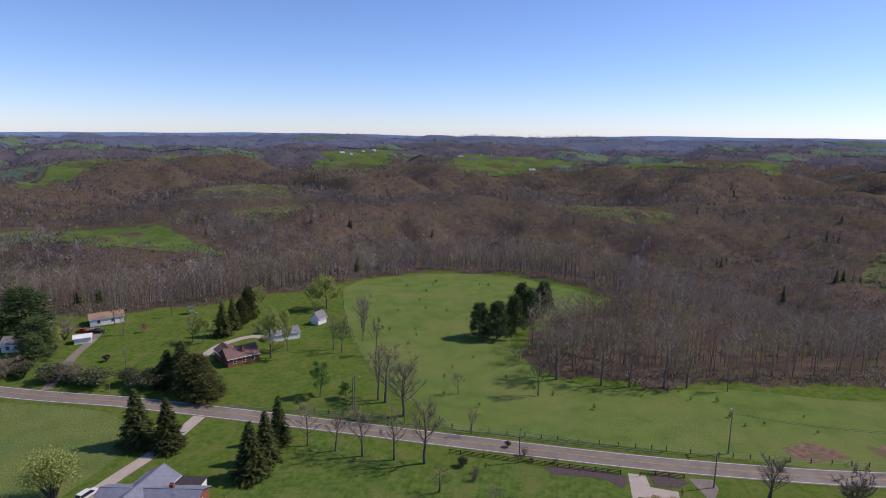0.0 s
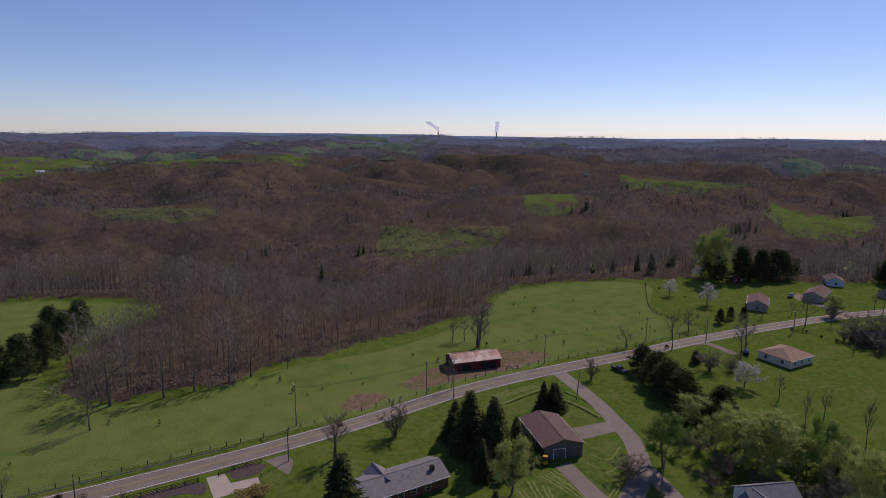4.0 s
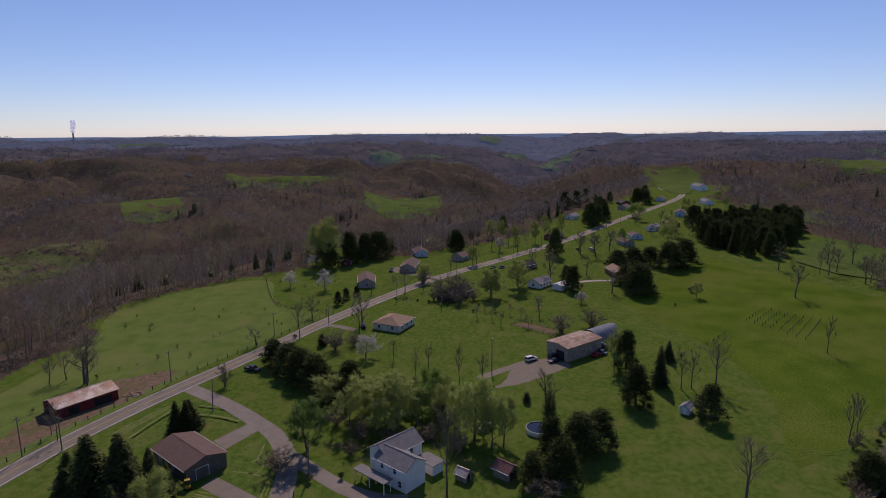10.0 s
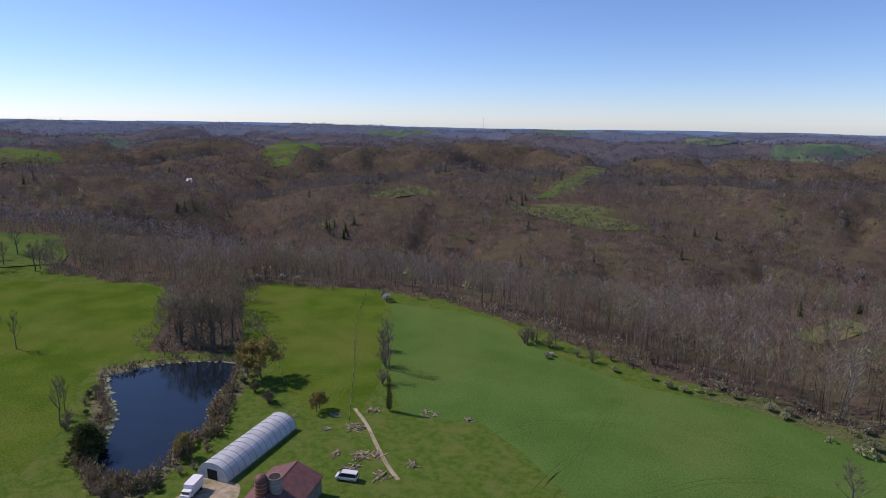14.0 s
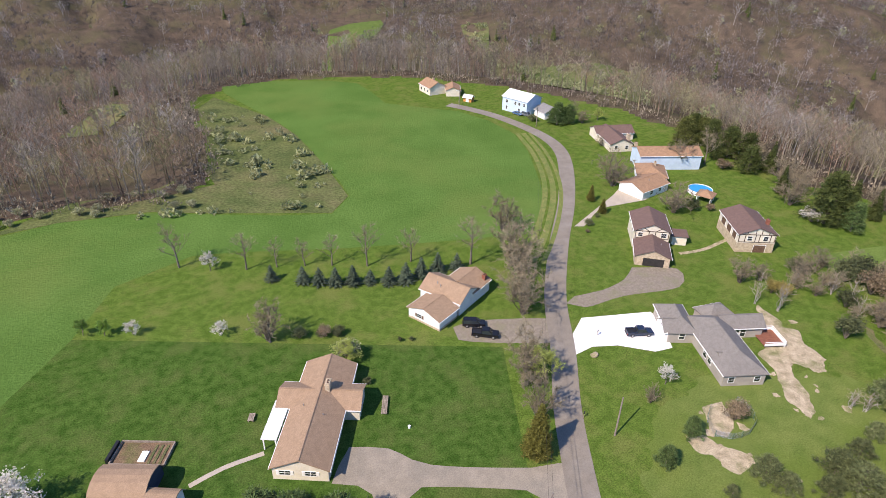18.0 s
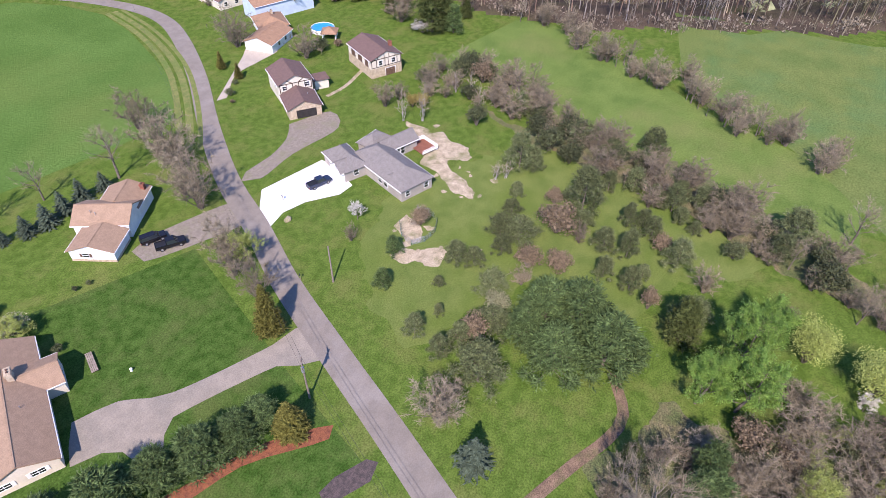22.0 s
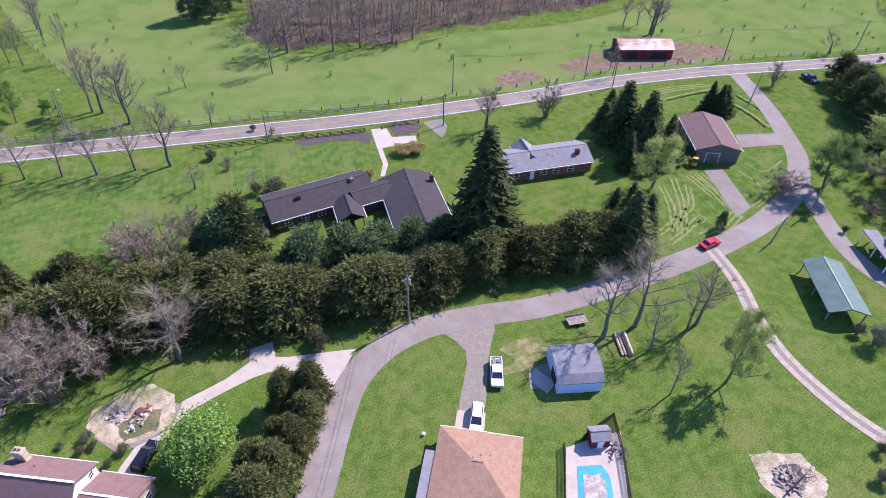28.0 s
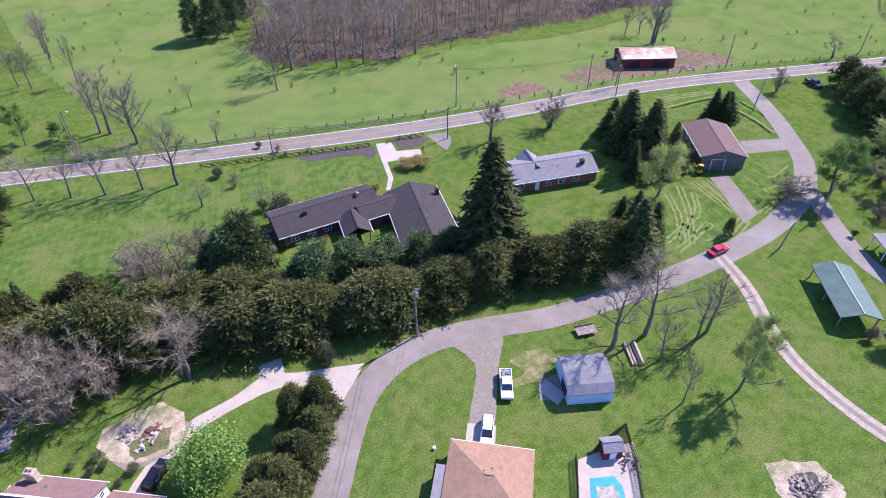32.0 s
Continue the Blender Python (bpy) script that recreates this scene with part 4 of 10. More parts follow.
def building(name, label, category, wings, group=""):
    """A house of one or more wings. A wing: dict of x, y, turn, long, wide or (to the minus and plus side), eave, ridge, kind, wall, roof, openings."""
    base = wings[0]
    home = thing(name, label, category, base["x"], base["y"], float(terrain(base["x"], base["y"])) , 0, group)
    for w in wings:
        m = pose(w["x"] - base["x"], w["y"] - base["y"], w.get("floor", 0), 0, 0, w["turn"])
        half, kind, over = w["long"] / 2, w.get("kind", "gable"), w.get("over", 0.35)
        wide = w["wide"] if isinstance(w["wide"], tuple) else (w["wide"] / 2, w["wide"] / 2)
        half -= over
        wide = (wide[0] - over, wide[1] - over)
        eave = w["eave"] if isinstance(w["eave"], tuple) else (w["eave"], w["eave"])
        ridge, low, high = w.get("ridge", eave[0]), -wide[0], wide[1]
        mid_y = (low + high) / 2 if not isinstance(w["wide"], tuple) else 0
        if kind == "flat":
            profile = [(low, ridge), (high, ridge)]
        elif kind == "gambrel":
            profile = [(low, eave[0]), (low * 0.72, eave[0] + 0.62 * (ridge - eave[0])), (low * 0.36, eave[0] + 0.9 * (ridge - eave[0])), (mid_y, ridge), (high * 0.36, eave[0] + 0.9 * (ridge - eave[0])), (high * 0.72, eave[1] + 0.62 * (ridge - eave[1])), (high, eave[1])]
        elif kind == "shed":
            profile = [(low, eave[0]), (high, eave[1])]
        else:
            profile = [(low, eave[0]), (mid_y, ridge), (high, eave[1])]
        hip = w.get("hip", (high - low) / 2) if kind == "hip" else 0
        if w.get("wall"):
            bm = bmesh.new()
            if kind == "hip":
                prism(bm, [(low, -0.3), (high, -0.3), (high, eave[1]), (low, eave[0])], -half, half, m)
            else:
                prism(bm, [(low, -0.3), (high, -0.3)] + [(y, z - 0.1) for y, z in profile[::-1]], -half, half, m)
            wall = part("wall", bm, w["wall"], home)
            if w.get("plinth"):
                part("plinth", boxes((-half - 0.04, low - 0.04, -0.3, half + 0.04, high + 0.04, w["plinth"][0]), m=m), w["plinth"][1], home, w["plinth"][2])
        else:
            for sx in (-1, 0, 1):
                for sy in (low + 0.2, high - 0.2):
                    bm = bmesh.new()
                    box(bm, sx * (half - 0.2) - 0.09, sy - 0.09, -0.1, sx * (half - 0.2) + 0.09, sy + 0.09, eave[0] - 0.05, m=m)
                    part("post", bm, w.get("posts", TRIM), home)
        slope = [(profile[1][1] - profile[0][1]) / max(0.1, profile[1][0] - profile[0][0]), (profile[-2][1] - profile[-1][1]) / max(0.1, profile[-1][0] - profile[-2][0])]
        out = [(profile[0][0] - over, profile[0][1] - over * slope[0] + 0.1)] + [(y, z + 0.1) for y, z in profile[1:-1]] + [(profile[-1][0] + over, profile[-1][1] - over * slope[1] + 0.1)]
        bm = bmesh.new()
        roof_shape(bm, out, half, over, hip + (over if hip else 0), m)
        roof = part("roof", bm, w["roof"], home)
        if kind in ("gable", "hip") and w.get("cap", True):
            part("ridge_cap", boxes((-half - over + hip * 1.05 + 0.05, mid_y - 0.14, ridge + 0.08, half + over - hip * 1.05 - 0.05, mid_y + 0.14, ridge + 0.135), m=m), w.get("cap_material", w["roof"]), roof)
        if w.get("gutter", True) and kind in ("gable", "hip"):
            for y, z in (out[0], out[-1]):
                s = -1 if y < 0 else 1
                part("gutter", boxes((-half - over, min(y, y + s * 0.12), z - 0.2, half + over, max(y, y + s * 0.12), z - 0.06), m=m), TRIM, roof, "white rain gutter")
        for side, u, z, ow, oh, what in w.get("openings", ()):
            face = {"E": pose(half, 0, 0, 0, 0, 90), "W": pose(-half, 0, 0, 0, 0, -90), "N": pose(0, high, 0, 0, 0, 180), "S": pose(0, low, 0)}[side]
            f = m @ face @ pose(u, 0, z)
            if what == "window":
                xs, zs = [-ow / 2 - 0.08, -ow / 2], [-0.08, 0.0, oh / 2 - 0.03, oh / 2 + 0.03, oh, oh + 0.08]
                xs += ([-0.035, 0.035] if ow > 1.3 else []) + [ow / 2, ow / 2 + 0.08]
                win = part("window", lattice(xs, zs, f), TRIM, home)
                part("pane", boxes((-ow / 2, -0.03, 0, ow / 2, 0.04, oh), m=f), GLASS, win, "dark reflecting window glass")
            elif what == "shutter":
                for s in (-1, 1):
                    part("shutter", boxes((s * ow / 2 - 0.2, -0.07, 0, s * ow / 2 + 0.2, 0.02, oh), m=f), w.get("shutters", DARK_DOOR), home)
            elif what == "door":
                door = part("door", boxes((-ow / 2, -0.06, 0, ow / 2, 0.04, oh), m=f), w.get("door", TRIM), home)
                part("door_handle", boxes((ow / 2 - 0.16, -0.12, oh * 0.46, ow / 2 - 0.1, -0.06, oh * 0.5), m=f), GALVANISED, door)
            elif what == "open":
                # dark panel on the closed wall, painted shade of an open doorway
                part("opening", boxes((-ow / 2, -0.02, 0, ow / 2, 0.04, oh), m=f), PAINTED_SHADE, home, "dark panel painting the shade in an open doorway")
            elif what == "garage":
                door = part("garage_door", boxes((-ow / 2, -0.03, 0, ow / 2, 0.03, oh), m=f), w.get("door", TRIM), home)
                for k in range(4):
                    part("panel", boxes((-ow / 2, -0.06, k * oh / 4 + 0.015, ow / 2, -0.031, (k + 1) * oh / 4 - 0.015), m=f), w.get("door", TRIM), door)
                part("door_frame", boxes((-ow / 2 - 0.12, -0.07, 0, -ow / 2, 0.03, oh + 0.12), (ow / 2, -0.07, 0, ow / 2 + 0.12, 0.03, oh + 0.12), (-ow / 2, -0.07, oh, ow / 2, 0.03, oh + 0.12), m=f), TRIM, door)
        for cx, cy, cw, cd, top, cm in w.get("chimneys", ()):
            ch = part("chimney", boxes((cx - cw / 2, cy - cd / 2, 0.2, cx + cw / 2, cy + cd / 2, top), (cx - cw / 2 - 0.07, cy - cd / 2 - 0.07, top - 0.25, cx + cw / 2 + 0.07, cy + cd / 2 + 0.07, top - 0.08), m=m), cm, home)
            part("flue", boxes(*[(cx + k - 0.12, cy - 0.12, top, cx + k + 0.12, cy + 0.12, top + 0.22) for k in (-0.25, 0.25)], m=m), DARK_BRICK, ch)
        for vx, vy, vz in w.get("vents", ()):
            bm = bmesh.new()
            tube(bm, (m @ Vector((vx, vy, vz - 0.5)), m @ Vector((vx, vy, vz + 0.35))), 0.07, 0.07)
            part("roof_vent", bm, GALVANISED, roof)
        for bx0, bz0, bx1, bz1, side in w.get("timbers", ()):
            face = {"E": pose(half, 0, 0, 0, 0, 90), "W": pose(-half, 0, 0, 0, 0, -90), "N": pose(0, high, 0, 0, 0, 180), "S": pose(0, low, 0)}[side]
            way = Vector((bx1 - bx0, 0, bz1 - bz0))
            f = m @ face @ pose(bx0, 0, bz0) @ Matrix.Rotation(-math.atan2(way.z, way.x), 4, "Y")
            part("timber", boxes((0, -0.05, -0.09, way.length, 0.02, 0.09), m=f), TIMBER, home)
    return home


def wing(x, y, turn, long, wide, eave, ridge, wall, roof, kind="gable", **more):
    return dict(x=x, y=y, turn=turn, long=long, wide=wide, eave=eave, ridge=ridge, wall=wall, roof=roof, kind=kind, **more)


def row(side, spots, z=0.95, w=1.1, h=1.25, what="window"):
    return [(side, u, z, w, h, what) for u in spots]


# ---- houses along the lane, to the south ----
building("house", "long tan-roofed house with cream walls and a white porch roof", "house", [
    wing(-22.9, -73.7, 55, 24.7, 9.4, 2.7, 4.6, CREAM_WALL, TAN_ROOF, openings=row("E", (-2.4, 1.6), 1.1, 1.7, 0.9) + row("E", (-2.4, 1.6), 1.1, 2.3, 0.9, "shutter") + row("S", (-8, -4.5, 6, 9.5)) + [("S", 1, 0, 1.0, 2.1, "door")] + row("N", (-8, 2, 7)), shutters=TRIM,
         chimneys=((-3.9, 1.2, 1.7, 0.8, 5.6, STONE_WALL),), vents=((0.2, -2.2, 3.9), (2.3, 1.6, 4.1))),
    wing(-24.9, -76.6, 146, 14.6, 6.5, 2.7, 4.1, CREAM_WALL, TAN_ROOF, openings=row("E", (0,), 0.9, 1.6, 1.3)),
    dict(x=-16.3, y=-75.4, turn=55, long=8.6, wide=2.6, eave=2.55, ridge=2.55, wall=None, roof=WHITE_ROOF, kind="flat", over=0.1)])
building("house", "white split-level house with brown-tan shingle roofs", "house", [
    wing(-55.2, -89.0, 20, 6.8, 9.0, 2.6, 4.0, WHITE_WALL, TAN_ROOF, openings=[("E", -1.2, 1.0, 1.2, 0.9, "window"), ("E", -1.2, 1.0, 1.8, 0.9, "shutter"), ("S", 0, 0, 4.6, 2.1, "garage")], plinth=(0.5, STONE_WALL, "stone-faced plinth")),
    wing(-61.6, -92.6, 114, 11.0, 8.0, 3.3, 5.2, WHITE_WALL, TAN_ROOF, openings=row("W", (-1.6, 1.6), 1.2, 1.6, 1.6) + row("S", (-3, 1), 1.2), vents=((-2, -1.6, 4.7), (-1, -2.0, 4.5))),
    wing(-67.0, -93.5, 22, 7.4, 8.6, 3.0, 4.6, WHITE_WALL, TAN_ROOF, openings=row("S", (-1.5, 1.5), 1.0, 1.2, 1.2), chimneys=((-2.2, 3.2, 0.8, 0.8, 4.6, BRICK_WALL),))])
building("garden_shed", "barn-roofed tan-shingled shed with a navy end wall", "shed", [wing(6.7, -75.2, 148, 8.4, 7.6, 2.0, 3.9, NAVY_WALL, TAN_ROOF, "gambrel", openings=[("W", 0, 0, 1.8, 2.0, "door")])], "garden sheds")
building("garden_shed", "small tan-shingled shed with white front and navy end", "shed", [wing(2.6, -69.6, 145, 4.8, 4.4, 1.9, 3.1, WHITE_WALL, TAN_ROOF, "gambrel", openings=[("W", 0, 0, 1.2, 1.8, "door")])], "garden sheds")
building("garage", "open-fronted garage under a maroon gable roof", "garage", [wing(21.6, -64.9, 54, 10.6, 7.8, 2.8, 4.3, WHITE_WALL, MAROON_ROOF, gutter=False, openings=[("E", 0, 0, 4.8, 2.3, "open")] + row("S", (-2, 2), 1.0))])
building("house", "long house under a maroon shingle roof", "house", [wing(-2.6, -43.4, 58, 19.5, 10.2, 3.0, 5.0, CREAM_WALL, MAROON_ROOF, gutter=False, vents=((-2.5, -1.8, 4.3), (-6, -1.2, 4.5), (3, -2, 4.2)), openings=row("S", (-6, -2, 4)) + row("W", (-2, 2)))])
building("house", "new gray-shingled house with taupe siding and a rear deck", "house", [
    wing(-97.6, -48.9, 62, 18.6, 8.8, 2.9, 5.2, TAUPE_WALL, GRAY_ROOF, "hip", openings=row("E", (-2.5, 2.5), 0.9) + row("S", (-7, -4.5, 1.5, 3.5), 0.9, 1.2, 1.5) + row("N", (-3, 0)), hip=4.0),
    wing(-96.4, -59.4, 57, 10.3, 6.2, 2.8, 4.8, TAUPE_WALL, GRAY_ROOF, "hip", openings=[("S", 0.5, 0, 4.8, 2.2, "garage")] + row("E", (0,), 1), hip=2.8),
    wing(-93.6, -58.4, 147, 4.0, 5.0, 2.7, 4.3, WHITE_WALL, GRAY_ROOF, openings=row("W", (0,), 2.6, 0.9, 0.7)),
    wing(-106.8, -51.8, 152, 9.5, 4.8, 2.8, 4.4, TAUPE_WALL, GRAY_ROOF, openings=row("S", (-2.6, -1.2, 0.2), 0.4, 1.1, 1.9)),
    wing(-105.6, -56.6, 165, 7.0, 5.4, 2.8, 4.6, TAUPE_WALL, GRAY_ROOF, "hip", hip=2.4),
    wing(-94.2, -46.2, 152, 3.0, 5.0, 2.7, 3.9, TAUPE_WALL, GRAY_ROOF, openings=row("W", (0,), 0.8, 1.4, 1.5))])
tudor = dict(timbers=[(u, 2.9, u, 5.0, "E") for u in (-4.1, -2.4, -0.8, 0.8, 2.4, 4.1)] + [(-4.2, 3.0, 4.2, 3.0, "E"), (-4.2, 5.0, 4.2, 5.0, "E"), (-0.8, 5.0, -2.2, 5.9, "E"), (0.8, 5.0, 2.2, 5.9, "E")])
building("house", "half-timbered cream house with maroon roof and stone garage", "house", [
    wing(-121.9, -89.0, 49, 11.0, 9.4, 5.2, 7.1, CREAM_WALL, MAROON_ROOF, openings=[("E", -2.9, 3.5, 1.1, 1.0, "window"), ("E", 2.9, 3.5, 1.3, 1.1, "window")] + row("S", (-3, 2), 3.4) + row("N", (0, 3), 3.4), **tudor),
    wing(-114.8, -81.6, 45, 8.6, 8.9, 2.8, 4.6, STONE_WALL, MAROON_ROOF, openings=[("E", 0.3, 0, 5.0, 2.2, "open")], vents=((-0.5, 2.0, 3.9),)),
    wing(-127.8, -83.8, 137, 4.4, 4.4, 2.6, 2.9, CREAM_WALL, MAROON_ROOF, "shed")])
building("house", "half-timbered two-storey outbuilding on a stone ground floor", "house", [wing(-144.0, -75.4, 55, 14.0, 10.1, 5.3, 7.1, CREAM_WALL, MAROON_ROOF, plinth=(2.7, STONE_WALL, "buff stone ground floor"),
         openings=[("E", 1.2, 0, 3.0, 2.1, "garage"), ("E", -1.8, 3.4, 1.1, 1.2, "window"), ("E", 2.2, 3.4, 1.1, 1.2, "window"), ("S", -3.5, 2.8, 2.6, 2.2, "garage"), ("S", 0.5, 2.8, 2.6, 2.2, "garage"), ("S", 4.2, 2.8, 2.2, 2.2, "garage")], door=DARK_DOOR,
         chimneys=((1.5, 4.2, 0.8, 0.8, 7.0, BRICK_WALL),), timbers=[(u, 2.9, u, 5.1, "E") for u in (-4.5, -3.0, -0.4, 0.6, 3.4, 4.5)] + [(-4.6, 2.95, 4.6, 2.95, "E"), (-4.6, 5.1, 4.6, 5.1, "E"), (-0.6, 5.1, -0.6, 6.4, "E"), (0.9, 5.1, 0.9, 6.3, "E"), (-2.6, 5.1, -2.6, 5.8, "E"), (2.8, 5.1, 2.8, 5.7, "E")])])
building("house", "long pale-blue bank house with a tan roof", "house", [wing(-167.9, -121.9, 151, 21.4, 9.6, 5.0, 6.6, BLUE_WALL, ORANGE_ROOF, openings=[("N", -7.5, 0, 3.4, 2.2, "garage"), ("N", -3.6, 0, 1.0, 2.1, "door")] + row("N", (-6, -2, 2, 6), 3.4, 1.2, 1.1), chimneys=((-9.8, 3.0, 0.9, 0.8, 7.0, STONE_WALL),))])
building("house", "white house with a broad orange-tan shingle roof", "house", [
    wing(-145.2, -111.0, 4, 12.9, 9.6, 2.7, 4.3, WHITE_WALL, ORANGE_ROOF, openings=[("E", -2.3, 0, 3.0, 2.1, "garage"), ("E", 2.0, 0, 3.0, 2.1, "garage")] + row("N", (-2, 2)), vents=((0, 1.5, 4.0),)),
    wing(-154.6, -116.6, 47, 11.0, 9.6, 2.7, 4.6, WHITE_WALL, ORANGE_ROOF, "hip", openings=row("N", (-2, 2)), chimneys=((-1, 1, 0.9, 0.7, 5.3, STONE_WALL),), hip=3.5)])
building("house", "mauve-gray roofed ranch house with stone chimney", "house", [
    wing(-167.5, -145.5, 66, 17.0, 9.0, 2.9, 4.8, CREAM_WALL, MAROON_ROOF, openings=row("N", (-4, 0, 4)) + row("E", (-2, 2)), chimneys=((5.5, 3.2, 1.5, 0.9, 5.6, STONE_WALL),)),
    wing(-172.5, -151.0, 156, 15.0, 8.0, 2.9, 4.6, CREAM_WALL, MAROON_ROOF, openings=row("N", (-3, 3)))])
building("house", "tall white house with blue sides and pale metal roof", "house", [
    wing(-163.6, -194.1, 104, 13.5, 10.6, 6.0, 8.0, BLUE_WALL, WHITE_ROOF, openings=row("S", (-4, 0.5, 2.5, 5), 3.6, 1.0, 1.2) + row("S", (-4, 2.5), 0.9, 1.0, 1.3) + row("W", (-2.5, 2.5), 3.6) + row("W", (-2.5, 2.5), 0.9)),
    wing(-168.2, -182.5, 86, 7.6, 9.0, 2.7, 4.6, WHITE_WALL, SILVER_ROOF, openings=[("W", 0, 0, 4.5, 2.2, "garage")])])
building("house", "cream farmhouse with orange-tan roof at the field's end", "house", [
    wing(-145.5, -236.5, 88, 10.7, 9.0, 3.4, 5.6, CREAM_WALL, ORANGE_ROOF, openings=row("S", (-3, 0, 3), 1.0), chimneys=((0, 0.5, 0.8, 0.8, 6.4, STONE_WALL),)),
    wing(-152.0, -229.5, 60, 10.0, 7.0, 2.8, 4.2, CREAM_WALL, ORANGE_ROOF, openings=row("S", (-2, 2)))])
building("garden_shed", "small orange wooden shed with a pale roof", "shed", [wing(-151.6, -216.0, 120, 4.6, 3.4, 2.0, 2.9, surface("orange_wood", (0.5, 0.24, 0.06), (0.4, 0.18, 0.05), 0.8), WHITE_ROOF, openings=[("S", 0, 0, 1.4, 1.8, "door")])], "garden sheds")

# ---- houses between the lane and the main road ----
building("house", "brick ranch house with blue-gray shingle roof and sunroom", "house", [
    wing(-60.5, 114.3, -1, 21.8, 8.0, 2.8, 4.4, BRICK_WALL, BLUE_ROOF, openings=row("S", (-7.5, 3.2), 1.0, 1.3, 1.2) + row("E", (0,), 1.0), chimneys=((4.2, 0.6, 0.8, 0.7, 5.2, BRICK_WALL),), vents=((5.4, -1.2, 4.2),)),
    wing(-62.8, 116.4, 79, 13.2, 8.3, 2.8, 5.0, BRICK_WALL, BLUE_ROOF, openings=[("W", 0, 1.1, 2.6, 1.3, "window")]),
    wing(-57.7, 109.6, -4, 7.2, 3.9, 2.5, 2.5, WHITE_WALL, DARK_ROOF, "flat", over=0.15, openings=row("S", (-2.4, -0.8, 0.8, 2.4), 0.8, 1.2, 1.4) + row("E", (0,), 0.8, 1.6, 1.4)),
    wing(-54.9, 120.2, -4, 6.2, 3.6, 2.5, 2.5, WHITE_WALL, DARK_ROOF, "flat", over=0.15)])
building("house", "sprawling house with steep maroon roofs and stone chimneys", "house", [
    wing(-28.1, 55.5, -32, 11.2, (5.2, 3.9), (2.8, 5.0), 7.0, WHITE_WALL, ROSE_ROOF, cap_material=TRIM, openings=[("E", 2.4, 4.0, 0.8, 0.8, "window"), ("E", -2.6, 3.4, 0.6, 0.8, "window")] + row("S", (-2, 2), 0.9), chimneys=((-3.6, 3.0, 1.3, 0.9, 7.6, STONE_WALL),), vents=((-1.2, 2.0, 6.2),)),
    wing(-20.6, 50.6, -33, 7.4, (5.15, 4.0), (2.6, 2.8), 4.6, STONE_WALL, ROSE_ROOF, cap_material=TRIM, openings=row("E", (-2, 2), 0.9)),
    wing(-33.5, 48.6, -124, 8.4, (3.2, 4.95), (2.8, 2.6), 4.8, STONE_WALL, ROSE_ROOF, cap_material=TRIM, openings=row("E", (-1, 2), 0.9) + row("N", (0, 2), 0.9), chimneys=((4.2, 1.2, 1.2, 0.9, 5.6, STONE_WALL),))])
building("house", "brown ranch house with charcoal shingle roofs", "house", [
    wing(22.6, 103.8, 2, 22.6, 10.1, 2.8, 4.6, DARK_BRICK, DARK_ROOF, openings=row("S", (-8, -4.5, -1), 0.9, 1.4, 1.2), chimneys=((-4.4, -1.4, 0.6, 0.7, 5.0, DARK_BRICK), (7.4, -0.6, 0.7, 0.7, 5.2, STONE_WALL))),
    wing(40.0, 93.0, -100, 19.5, 12.2, 2.8, 4.8, DARK_BRICK, DARK_ROOF, openings=row("S", (-4, 0), 0.9), chimneys=((-6, 5.2, 0.8, 0.8, 4.6, DARK_BRICK),), vents=((-2, 0.5, 4.7), (0, -0.3, 4.7), (3, 0.4, 4.6))),
    wing(33.0, 100.0, 2, 9.0, 7.0, 2.8, 3.9, DARK_BRICK, DARK_ROOF),
    wing(26.8, 96.4, 83, 7.0, 5.8, 2.7, 4.1, None, DARK_ROOF, posts=TIMBER)])
building("house", "low red-brick ranch with gray shingle roof", "house", [
    wing(74.0, 96.8, -11, 21.4, 9.6, 2.8, 4.6, BRICK_WALL, SILVER_ROOF, openings=[("S", -4.2, 0, 1.0, 2.1, "door")] + row("S", (-8, -1.4, 1.6, 5.2), 0.9, 1.3, 1.2) + row("W", (-2, 2), 0.9), chimneys=((7.4, -2.2, 0.9, 0.7, 4.9, DARK_BRICK),), vents=((0.5, -1.6, 4.2), (1.8, -1.9, 4.1))),
    wing(71.2, 99.6, 79, 8.0, 5.0, 2.8, 4.5, BRICK_WALL, SILVER_ROOF)])
building("garage", "large steel garage with a maroon metal roof", "garage", [wing(116.2, 87.8, -118, 16.2, 10.9, 3.6, 5.1, STEEL_WALL, MAROON_ROOF, openings=[("E", -1.0, 0, 3.0, 2.6, "garage"), ("E", 3.0, 0, 1.0, 2.0, "door")] + row("S", (-4, 2), 1.2), door=STEEL_WALL)])
building("garden_shed", "pale blue shed with an arched gray shingle roof", "shed", [wing(45.9, 44.2, -21, 7.3, 7.8, 2.5, 3.9, BLUE_WALL, SILVER_ROOF, "gambrel", over=0.15, openings=[("W", 1.2, 0, 2.8, 2.1, "open"), ("S", 0.3, 0, 1.0, 1.9, "door")], door=BLUE_WALL)], "garden sheds")
building("house", "hip-roofed house with orange-tan shingles", "house", [
    wing(23.4, 35.0, -35, 11.8, 11.4, 2.8, 4.7, CREAM_WALL, ORANGE_ROOF, "hip", vents=((0.4, 1.2, 4.4), (-0.6, 0.6, 4.6), (1.6, 1.4, 4.2)), openings=row("N", (-3, 3)), hip=4.9),
    dict(x=17.2, y=36.6, turn=-35, long=2.6, wide=8.0, eave=2.5, ridge=2.5, wall=CREAM_WALL, roof=SILVER_ROOF, kind="flat", over=0.1)])
